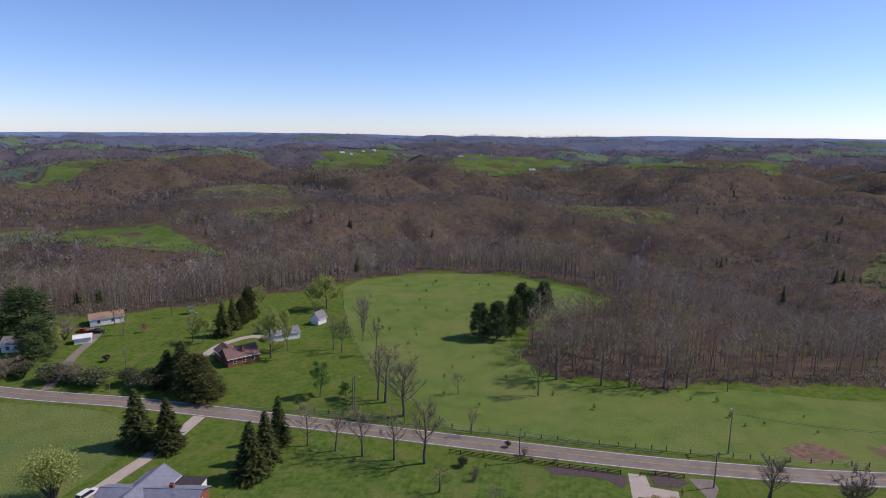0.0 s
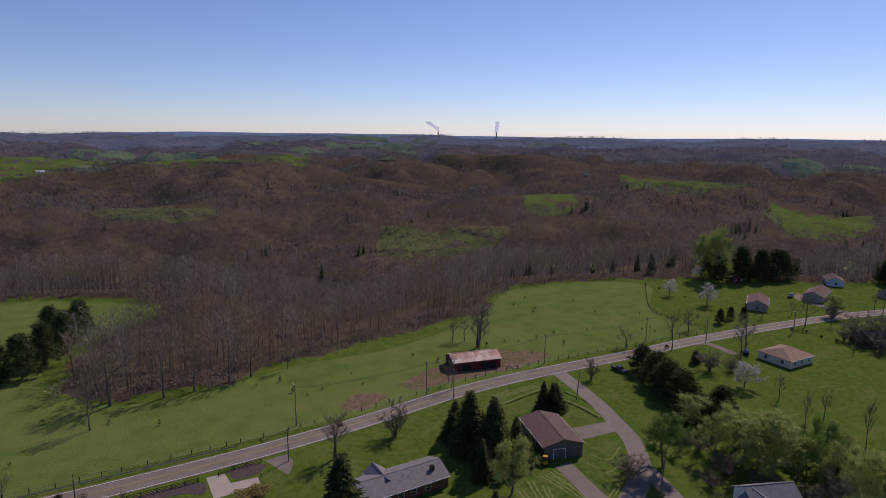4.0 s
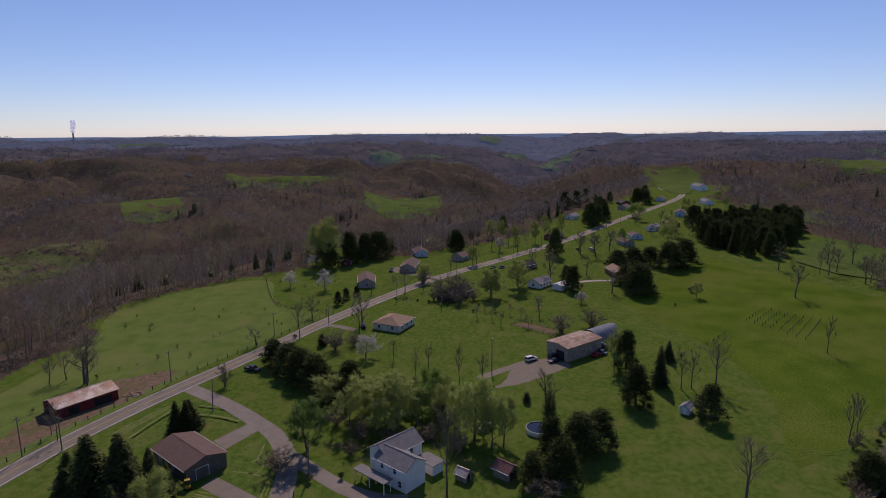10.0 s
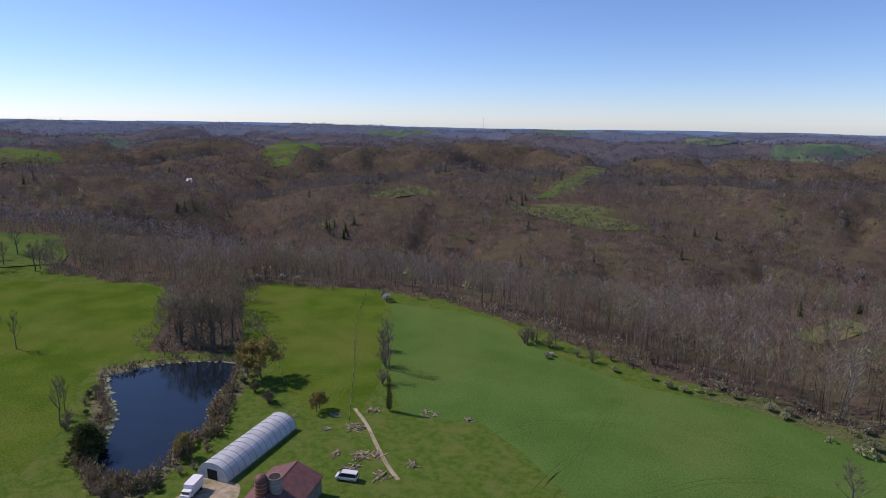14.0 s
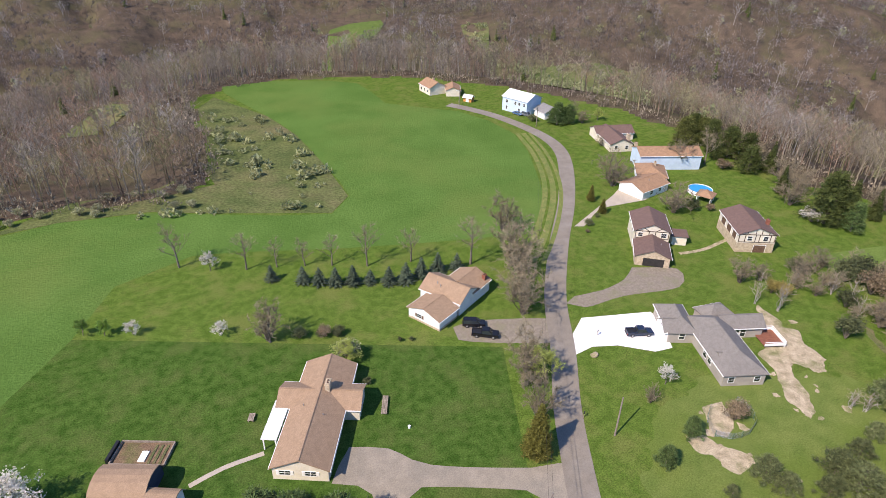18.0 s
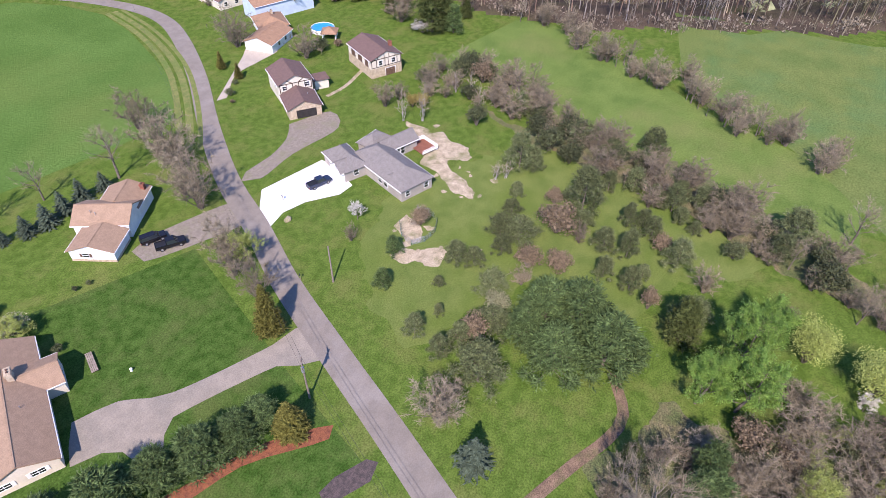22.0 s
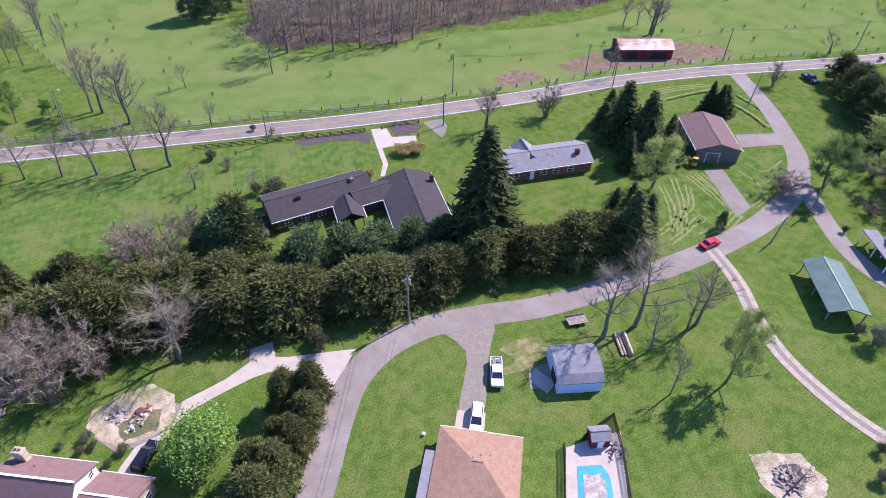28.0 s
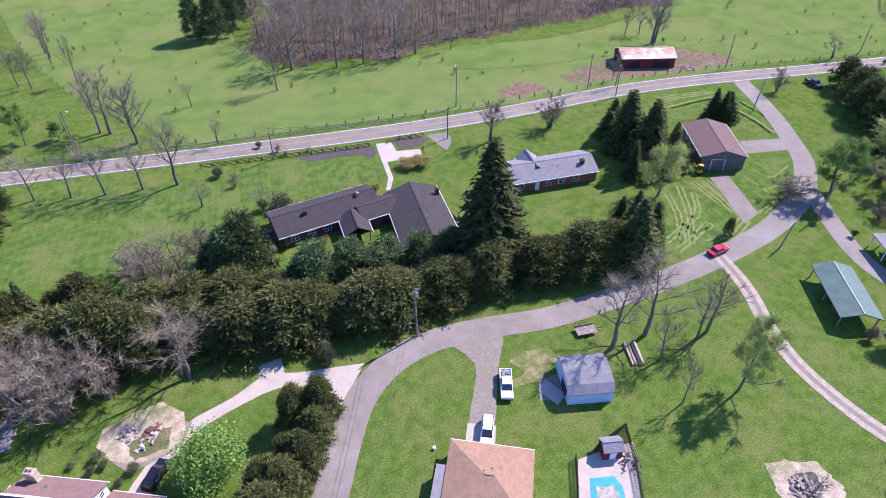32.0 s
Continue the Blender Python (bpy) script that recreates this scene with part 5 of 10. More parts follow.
building("pavilion", "open-sided pavilion with green metal roof", "pavilion", [dict(x=98.6, y=38.5, turn=-122, long=13.8, wide=7.2, eave=2.6, ridge=3.6, wall=None, roof=GREEN_ROOF, kind="gable", posts=GRAY_WOOD, cap=True, gutter=False)])

# ---- farmstead and houses towards the east ----
building("farmhouse", "two-storey white clapboard farmhouse with gray roof and porch", "house", [
    wing(119.8, 36.6, -118, 10.4, 7.0, 5.4, 7.3, WHITE_WALL, SILVER_ROOF, openings=row("S", (-2.5, 1.5), 3.6, 0.9, 1.4) + row("S", (3,), 0.9, 0.9, 1.4) + row("N", (-2, 2), 3.6, 0.9, 1.4)),
    wing(125.6, 39.2, -33, 11.4, 7.0, 5.6, 7.6, WHITE_WALL, SILVER_ROOF, openings=row("E", (0.5,), 3.4, 1.0, 1.6) + row("S", (2,), 3.4, 0.9, 1.4)),
    dict(x=116.4, y=42.0, turn=-118, long=10.0, wide=2.8, eave=2.7, ridge=2.9, wall=None, roof=SILVER_ROOF, kind="flat", over=0.2, posts=TRIM),
    wing(125.5, 31.0, -33, 4.0, 6.0, 2.6, 3.4, WHITE_WALL, SILVER_ROOF, "shed")])
building("barn", "long low barn with rusted tin roof and block walls", "barn", [wing(209.0, -1.6, -41, 18.4, 10.4, 5.0, 5.7, RUSTY_WALL, BARN_RUST, openings=[("W", 1.5, 0, 3.6, 3.4, "open"), ("W", -3.0, 0, 2.4, 2.8, "garage")], cap=False, gutter=False, door=RUSTY_WALL)])
building("barn", "low red barn with a patchy rusted tin roof", "barn", [wing(138.2, 138.4, -24, 17.4, 9.4, 3.2, 4.8, RED_BOARD, RUST_ROOF, gutter=False, openings=[("W", -1.5, 0, 3.0, 2.6, "open"), ("S", 4, 0, 5.0, 2.2, "open"), ("S", -4, 0, 3.0, 2.2, "open")])])
building("barn", "old gable barn with a dull red tin roof", "barn", [wing(85.2, -75.6, 108, 16.0, 12.0, 4.0, 6.4, GRAY_WOOD, RED_TIN, gutter=False, openings=[("E", 0, 0, 3.4, 3.0, "open")])])
building("house", "hip-roofed house with tan-brown shingles behind a hedge", "house", [wing(225.3, 70.0, -13, 13.6, 12.6, 2.8, 4.9, CREAM_WALL, TAN_ROOF, "hip", openings=row("S", (-4, 0, 4)) + row("W", (-3, 3)), hip=4.6)])
building("shed", "little red-roofed wooden shed", "shed", [wing(126.3, 13.4, 60, 5.0, 4.4, 2.3, 3.6, GRAY_WOOD, RED_TIN, openings=[("W", 0, 0, 2.4, 2.0, "open")])], "farm sheds")
building("shed", "tiny old shed with a rust-streaked roof", "shed", [wing(123.0, 22.6, 65, 3.6, 3.0, 1.9, 2.8, GRAY_WOOD, RUST_ROOF, openings=[("W", 0, 0, 1.0, 1.7, "open")])], "farm sheds")
building("shed", "small blue-gray shed beside a pine", "shed", [wing(168.0, -32.6, -30, 3.8, 3.2, 2.0, 2.9, BLUE_WALL, BLUE_ROOF, openings=[("W", 0, 0, 1.0, 1.8, "door")])], "farm sheds")
building("house", "pink-roofed brick cottage with dormers", "house", [
    wing(-69.5, 197.0, 38, 11.5, 8.5, 3.0, 5.4, BRICK_WALL, ROSE_ROOF, openings=row("S", (-3, 0, 3)) + row("E", (0,)), chimneys=((0.5, -2.2, 0.9, 0.7, 6.0, BRICK_WALL),)),
    wing(-75.0, 199.5, 128, 8.0, 6.5, 2.8, 4.6, BRICK_WALL, MAROON_ROOF, openings=row("W", (0,)))])
building("garage", "gray-roofed garage beside the brick cottage", "garage", [wing(-60.5, 221.0, 30, 11.0, 7.0, 2.8, 4.2, WHITE_WALL, SILVER_ROOF, openings=[("S", 0, 0, 4.5, 2.2, "garage")])])
building("garage", "white two-door garage with brown roof by the woods", "garage", [wing(-138.0, 238.0, 35, 13.0, 8.0, 3.0, 4.4, WHITE_WALL, TAN_ROOF, openings=[("W", -1.9, 0, 2.7, 2.3, "open"), ("W", 1.7, 0, 2.7, 2.3, "open")] + row("S", (-3, 2)))])
building("garden_shed", "white garden shed with a shallow pale roof", "shed", [wing(-133.5, 214.0, 28, 6.4, 4.4, 2.3, 3.1, WHITE_WALL, WHITE_ROOF, openings=[("W", 0, 0, 1.6, 1.9, "door")])], "garden sheds")
building("playhouse", "steep white-gabled little outbuilding", "shed", [wing(-51.0, 239.5, 60, 5.6, 4.6, 2.8, 5.2, WHITE_WALL, SILVER_ROOF, openings=[("E", 0, 0, 1.4, 2.0, "door")])], "garden sheds")
building("house", "white house half hidden behind trees", "house", [wing(-152.0, 206.0, 10, 9.0, 7.0, 3.0, 5.0, WHITE_WALL, SILVER_ROOF, openings=row("S", (-2, 2)) + row("E", (0,)))])
FAR_HOUSES = ((289, 104, 20, 17, 9, 3.0, 0), (327, 91, 5, 19, 9, 3.0, 0), (366, 95, 25, 13, 8, 3.0, 1), (358, 67, -20, 12, 8, 3.0, 0), (273, 54, -25, 17, 10, 3.0, 2), (440, 14, -25, 15, 9, 3.0, 3),
              (302, 16, -30, 12, 8, 2.8, 4), (333, -24, 20, 14, 9, 3.0, 3), (340, 26, -35, 11, 8, 2.8, 2), (453, -44, 10, 12, 8, 2.8, 1), (520, -78, 15, 16, 9, 3.0, 3))
MORE_FAR_HOUSES = ((579, -94, -10, 14, 9, 4.0, 1), (832, -156, 20, 22, 12, 6.0, 5), (677, -135, 10, 18, 10, 3.5, 4), (584, -26, 15, 16, 10, 3.0, 3), (658, -50, 20, 16, 10, 3.0, 2),
                   (494, -61, -20, 15, 8, 3.0, 4), (424, -35, 25, 12, 8, 3.0, 0), (331, 131, 10, 9, 6, 2.6, 6), (620, -48, -25, 14, 9, 3.0, 0), (700, -92, -20, 15, 9, 3.0, 1), (545, 2, -25, 14, 9, 3.0, 4))
LOOKS = ((MAROON_ROOF, TAUPE_WALL, "brown-roofed ranch house beside the ridge road"), (MAROON_ROOF, BLUE_WALL, "pale blue house with a brown roof by the road"), (DARK_ROOF, DARK_BRICK, "dark-roofed brick house among trees"),
         (TAN_ROOF, BRICK_WALL, "tan-roofed house beside the ridge road"), (SILVER_ROOF, WHITE_WALL, "white ranch house with a gray roof"), (SILVER_ROOF, WHITE_WALL, "large white farmhouse at the road's end"), (RED_TIN, RED_BOARD, "small red outbuilding by the pines"))
for hx, hy, turn, long, wide, eave, k in FAR_HOUSES + MORE_FAR_HOUSES:
    r, wl, words = LOOKS[k]
    building("farmhouse" if k == 5 else "shed" if k == 6 else "house", words, "house" if k != 6 else "shed", [wing(hx, hy, turn, long, wide, eave, eave + wide * 0.22, wl, r, openings=row("S", [u * long / 5 for u in (-1.7, -0.6, 0.6, 1.7)]) + row("W", (0,)))], "houses along the ridge road")
building("garage", "white metal outbuilding with a pale roof", "garage", [wing(298.5, 4.6, -30, 10, 6, 2.6, 3.2, WHITE_WALL, WHITE_ROOF, openings=[("W", 0, 0, 3, 2.1, "garage")])])

# ---- pond ----
WATER = surface("dark_pond_water", (0.012, 0.018, 0.024), (0.009, 0.013, 0.018), 6.0, 0.04, bump=0.02, grain=0.05, gloss=0.5)
ALGAE = surface("pale_pond_weed", (0.3, 0.32, 0.17), (0.2, 0.23, 0.12), 0.8, 0.9, bump=0.3, grain=0.25)
patch("water", POND, 0.08, WATER, "still dark blue farm pond", "pond")
def weed_mat(points, width):
    """Ragged pond weed along a stretch of the bank."""
    rng = random.Random(len(points))
    for q in curve_points(points, 1.6):
        r = width * rng.uniform(0.4, 1.1)
        ring = [(q.x + rng.gauss(0, 0.4) + r * math.cos(a) * rng.uniform(0.6, 1.2), q.y + r * math.sin(a) * rng.uniform(0.6, 1.2)) for a in (0, 1, 2.1, 3.1, 4.2, 5.2)]
        yield ring
sheet_v, sheet_f, k = [], [], 0
for points, width in ((POND[9:15], 1.6), (POND[0:4], 1.0), (POND[14:] + POND[:1], 1.8), (POND[4:7], 0.7)):
    for ring in weed_mat(points, width):
        k += 1
        n = len(sheet_v)
        sheet_v += [(x, y, 0.1 + 0.0015 * (k % 12)) for x, y in ring]
        sheet_f += [(n, n + i, n + i + 1) for i in range(1, 5)]
tagged(new("pond_weed", mesh_of("pond_weed", sheet_v, sheet_f, ALGAE)), "pale weed mats floating along the pond's bank", "pond weed", kind="stuff")

# ---- tunnels and silos ----
def tunnel(name, label, category, x, y, turn, long, wide, tall, skin, ribs, end):
    ob = thing(name, label, category, x, y, 0, turn)
    arc = [(wide / 2 * math.cos(a), tall * math.sin(a) ** 0.8) for a in np.linspace(math.pi, 0, 15)]
    bm = bmesh.new()
    rows = [[bm.verts.new((u, py + 0.02 * math.sin(u * 3 + py), pz)) for py, pz in arc] for u in np.linspace(-long / 2, long / 2, 22)]
    for a, c in zip(rows, rows[1:]):
        for i in range(14):
            bm.faces.new((a[i], a[i + 1], c[i + 1], c[i]))
    part("cover", bm, skin, ob)
    for u in np.linspace(-long / 2, long / 2, ribs):
        bm = bmesh.new()
        rings = [[bm.verts.new((u + s * 0.05, ay * k, az * k + 0.01)) for s, k in ((-1, 1.0), (-1, 1.02), (1, 1.02), (1, 1.0))] for ay, az in arc]
        for a, c in zip(rings, rings[1:]):
            for i in range(4):
                bm.faces.new((a[i], a[(i + 1) % 4], c[(i + 1) % 4], c[i]))
        part("hoop", bm, GALVANISED, ob)
    for s in (-1, 1):
        bm = bmesh.new()
        v = [bm.verts.new((s * (long / 2 - 0.05), py * 0.99, pz * 0.99)) for py, pz in arc]
        bm.faces.new(v if s > 0 else v[::-1])
        part("end_wall", bm, end, ob)
        # at the minus end a dark panel paints the shade of an open door
        part("door", boxes((s * long / 2 - 0.1, -1.3, 0, s * long / 2 + 0.02, 1.3, 2.4)), PAINTED_SHADE if s < 0 else end, ob)
    for s in (-1, 1):
        part("base_board", boxes((-long / 2, s * wide / 2 - 0.06, -0.1, long / 2, s * wide / 2 + 0.06, 0.35)), GRAY_WOOD, ob)
    return ob


tunnel("polytunnel", "long greenhouse tunnel of milky white film", "greenhouse", 108.1, -87.8, -79, 25.6, 8.3, 3.9, FILM, 14, FILM)
tunnel("quonset_hut", "arched gray metal storage hut", "hut", 227.5, -11.5, -41, 13.0, 7.8, 4.3, BLUE_ROOF, 8, RUSTY_WALL)


def silo(x, y, radius, height, label, domed):
    ob = thing("silo", label, "silo", x, y, group="silos")
    bm = bmesh.new()
    tube(bm, ((0, 0, -0.2), (0, 0, height)), radius, radius, 20, not domed)
    part("body", bm, RUSTY_WALL if not domed else BRICK_WALL, ob)
    for z in np.arange(0.6, height, 0.8):
        bm = bmesh.new()
        tube(bm, ((0, 0, z), (0, 0, z + 0.07)), radius + 0.03, radius + 0.03, 20)
        part("hoop", bm, GALVANISED, ob)
    bm = bmesh.new()
    if domed:
        bmesh.ops.create_uvsphere(bm, u_segments=20, v_segments=8, radius=radius + 0.06)
        for v in bm.verts:
            v.co.z = max(0, v.co.z) + height
        part("dome", bm, RED_TIN, ob)
    else:
        tube(bm, ((0, 0, height - 0.02), (0, 0, height + 0.05)), radius - 0.18, radius - 0.18, 20)
        # dark disc on the closed top paints the silo's inner shade
        part("opening", bm, PAINTED_SHADE, ob)


silo(85.4, -71.4, 1.25, 9.0, "old reddish stave silo with a domed cap", True)
silo(84.0, -73.6, 1.35, 9.2, "weathered open-topped stave silo", False)

# ---- vehicles ----
TYRE = surface("tyre_rubber", (0.02, 0.02, 0.02), (0.014, 0.014, 0.014), 0.3, 0.9, bump=0.2)
LAMP_GLASS = surface("lamp_glass", (0.6, 0.6, 0.58), (0.5, 0.5, 0.5), 0.3, 0.1, bump=0)
LAMP_RED = surface("tail_lamp_red", (0.3, 0.01, 0.01), (0.22, 0.01, 0.01), 0.3, 0.15, bump=0)
PAINTS = {k: surface("car_paint_" + k, c, tuple(v * 0.92 for v in c), 1.5, 0.22, 0.1, bump=0, grain=0.03, gloss=0.6) for k, c in (
    ("white", (0.78, 0.78, 0.77)), ("black", (0.012, 0.012, 0.015)), ("red", (0.5, 0.02, 0.03)), ("blue", (0.07, 0.14, 0.27)), ("gray", (0.16, 0.165, 0.17)), ("navy", (0.02, 0.03, 0.06)), ("skyblue", (0.25, 0.4, 0.6)))}
# side outlines: points of the lower body, then of the cabin, in lengths along and heights up
BODIES = {
    "sedan": (4.6, 1.78, ((-2.3, 0.35), (2.3, 0.35), (2.3, 0.72), (1.1, 0.86), (-1.6, 0.9), (-2.3, 0.82)), ((-1.5, 0.88), (-0.95, 1.4), (0.35, 1.42), (1.15, 0.86)), 0.32),
    "suv": (4.7, 1.85, ((-2.35, 0.42), (2.35, 0.42), (2.35, 0.9), (1.25, 1.02), (-2.35, 1.04)), ((-2.3, 1.02), (-2.1, 1.7), (0.4, 1.74), (1.3, 1.02)), 0.37),
    "pickup": (5.5, 1.95, ((-2.75, 0.45), (2.75, 0.45), (2.75, 0.98), (1.5, 1.08), (-0.75, 1.1), (-0.75, 1.05), (-2.75, 1.05)), ((-0.72, 1.08), (-0.6, 1.78), (0.75, 1.8), (1.5, 1.06)), 0.39),
    "van": (5.0, 1.95, ((-2.5, 0.4), (2.5, 0.4), (2.5, 0.95), (2.0, 1.1), (-2.5, 1.1)), ((-2.48, 1.08), (-2.4, 1.95), (1.0, 1.98), (1.95, 1.08)), 0.36)}


def vehicle(kind, x, y, heading, paint, label, extra=""):
    long, wide, low, cab, wheel = BODIES[kind]
    ob = thing({"sedan": "car", "suv": "car", "pickup": "pickup_truck", "van": "van"}[kind], label, {"pickup": "pickup truck", "van": "van"}.get(kind, "car"), x, y, float(terrain(x, y)) + 0.04, heading, "parked vehicles")

    def side_prism(outline, half, narrow=0.0, top=99):
        bm = bmesh.new()
        rows = []
        for s in (-1, 1):
            rows.append([bm.verts.new((u, s * (half - narrow * max(0, (z - outline[0][1])) / 0.7), z)) for u, z in outline])
        bm.faces.new(rows[0])
        bm.faces.new(rows[1][::-1])
        n = len(outline)
        for i in range(n):
            j = (i + 1) % n
            bm.faces.new((rows[0][j], rows[0][i], rows[1][i], rows[1][j]))
        bmesh.ops.recalc_face_normals(bm, faces=bm.faces[:])
        return bm

    bm = side_prism(low, wide / 2)
    bmesh.ops.bevel(bm, geom=bm.edges[:], offset=0.06, segments=2, affect="EDGES")
    body = part("body", bm, PAINTS[paint], ob)
    part("glasshouse", side_prism(cab, wide / 2 - 0.07, 0.16), GLASS, ob, "dark tinted window glass")
    roof_u = [u for u, z in cab[1:3]]
    part("roof", boxes((roof_u[0] - 0.05, -wide / 2 + 0.24, cab[1][1] - 0.05, roof_u[1] + 0.05, wide / 2 - 0.24, cab[2][1] + 0.035)), PAINTS[paint], ob)
    for u, z, (cu, cz) in ((cab[0][0], cab[0][1], cab[1]), (cab[3][0], cab[3][1], cab[2])):
        for s in (-1, 1):
            bm = bmesh.new()
            tube(bm, ((u, s * (wide / 2 - 0.08), z), (cu, s * (wide / 2 - 0.22), cz)), 0.05, 0.04, 5)
            part("pillar", bm, PAINTS[paint], ob)
    for u in (-long * 0.31, long * 0.31):
        for s in (-1, 1):
            bm = bmesh.new()
            tube(bm, ((u, s * (wide / 2 - 0.2), wheel), (u, s * (wide / 2 + 0.02), wheel)), wheel, wheel, 16)
            w = part("wheel", bm, TYRE, ob)
            bm = bmesh.new()
            tube(bm, ((u, s * (wide / 2 + 0.0), wheel), (u, s * (wide / 2 + 0.035), wheel)), wheel * 0.6, wheel * 0.55, 12)
            part("rim", bm, GALVANISED, w)
    for s in (-1, 1):
        part("headlight", boxes((long / 2 - 0.04, s * wide * 0.36 - 0.17, 0.6, long / 2 + 0.015, s * wide * 0.36 + 0.17, 0.78)), LAMP_GLASS, ob)
        part("tail_light", boxes((-long / 2 - 0.015, s * wide * 0.4 - 0.12, 0.62, -long / 2 + 0.04, s * wide * 0.4 + 0.12, 0.85)), LAMP_RED, ob)
    part("bumper", boxes((long / 2 - 0.05, -wide / 2 + 0.08, 0.38, long / 2 + 0.06, wide / 2 - 0.08, 0.56)), PLASTIC_BLACK, ob)
    part("bumper", boxes((-long / 2 - 0.06, -wide / 2 + 0.08, 0.4, -long / 2 + 0.05, wide / 2 - 0.08, 0.58)), PLASTIC_BLACK, ob)
    if kind == "pickup":
        part("bed_liner", boxes((-2.68, -0.82, 1.052, -0.8, 0.82, 1.062)), GALVANISED if extra else PLASTIC_BLACK, ob)
        for s in (-1, 1):
            part("bed_side", boxes((-2.75, s * 0.9 - 0.07, 1.04, -0.78, s * 0.9 + 0.07, 1.3 if extra else 1.2)), PAINTS[paint], ob)
        part("tailgate", boxes((-2.75, -0.84, 1.04, -2.66, 0.84, 1.2)), PAINTS[paint], ob)
        if extra:
            part("bed_load", boxes((-2.3, -0.6, 1.06, -0.95, -0.15, 1.42), (-2.2, 0.1, 1.06, -1.6, 0.6, 1.3)), GRAY_WOOD, ob)
    return ob


vehicle("pickup", 34.6, 49.0, -117, "white", "white work pickup with a loaded bed and bluish hood", "load")
vehicle("suv", 27.8, 43.0, -123, "white", "white estate car parked on a concrete pad")
vehicle("sedan", 89.0, 58.6, 3, "red", "bright red coupe on the lane")
vehicle("pickup", 171.5, 102.7, -100, "navy", "dark blue pickup parked on the grass")
vehicle("suv", -16.5, 57.3, 53, "black", "black car parked in shade beside the house")
vehicle("pickup", -88.6, -61.7, 152, "navy", "black pickup on the white concrete drive")
vehicle("suv", -61.0, -82.0, 147, "black", "black off-roader on a gravel drive")
vehicle("pickup", -61.0, -77.9, 140, "black", "black pickup on a gravel drive")
vehicle("sedan", 198.8, 4.9, 130, "navy", "dark blue car parked before the metal barn")
vehicle("sedan", 210, -10.9, 55, "gray", "dark gray car beside the metal barn")
vehicle("suv", 215.4, -12.4, 55, "black", "black car beside the metal barn")
vehicle("pickup", 147.1, 20.8, -34, "gray", "dark gray pickup under the trees")
for kind, x, y, heading, paint, label in (
        ("suv", 198.6, 12.8, -45, "white", "white car before the long barn"), ("suv", 202.4, 5.1, -40, "navy", "dark car before the long barn"), ("pickup", 216.6, -10.9, -41, "gray", "gray pickup beside the barn"),
        ("sedan", 212.0, -10.4, -41, "black", "dark car beside the barn"), ("sedan", 207.2, -9.2, -41, "red", "red car beside the barn"), ("van", 238.6, -16.2, -30, "white", "white van behind the arched hut"),
        ("suv", 221.7, 81.8, 20, "black", "dark car by the hip-roofed house"), ("pickup", 319, 100, 10, "blue", "blue pickup on a house drive"), ("sedan", 337, 44.5, -25, "gray", "gray car by the ridge road"),
        ("sedan", 338.5, 39.5, -25, "blue", "blue car by the ridge road"), ("van", 399.6, -11.5, 20, "white", "white van on a ridge road drive"), ("sedan", 400, -3.3, 20, "black", "dark car on a ridge road drive"),
        ("sedan", -140, 225.2, 10, "red", "dull red car by the white garage"), ("pickup", -134.2, 224.4, 8, "black", "black pickup by the white garage"), ("sedan", -158.4, -190.0, 100, "blue", "blue car before the tall white house"),
        ("suv", -160.6, -186.6, 100, "gray", "gray car before the tall white house"), ("sedan", 317.8, -21.2, 10, "white", "white car at the end of a drive"), ("suv", -76.0, 117.6, 70, "white", "white car beside the brick ranch house"),
        ("sedan", -71, 226, 20, "gray", "gray car by the brick cottage"), ("van", 80.9, -91.2, 20, "white", "small white van by the old barn")):
    vehicle(kind, x, y, heading, paint, label)
box_truck = thing("box_truck", "white box truck parked beside the polytunnel", "truck", 104.6, -69.2, 0.04, 113, "parked vehicles")
part("cargo_box", boxes((-2.9, -1.1, 0.85, 1.0, 1.1, 3.0)), TRIM, box_truck)
part("cab", boxes((1.1, -1.0, 0.55, 2.7, 1.0, 1.5), (1.15, -0.95, 1.5, 2.2, 0.95, 2.15)), TRIM, box_truck)
part("windshield", boxes((2.1, -0.85, 1.5, 2.26, 0.85, 2.05)), GLASS, box_truck)
part("chassis", boxes((-2.9, -0.5, 0.5, 2.6, 0.5, 0.85)), PLASTIC_BLACK, box_truck)
for u in (-1.9, 1.9):
    for s in (-1, 1):
        bm = bmesh.new()
        tube(bm, ((u, s * 0.75, 0.45), (u, s * 1.05, 0.45)), 0.45, 0.45, 16)
        part("wheel", bm, TYRE, box_truck)

# ---- poles and wires ----
POLE_WOOD = surface("weathered_pole_wood", (0.24, 0.2, 0.165), (0.16, 0.13, 0.11), 0.5, 0.95, bump=0.3, grain=0.2, each=0.15)
CABLE = surface("black_cable", (0.03, 0.03, 0.03), (0.022, 0.022, 0.022), 1.0, 0.6, bump=0)


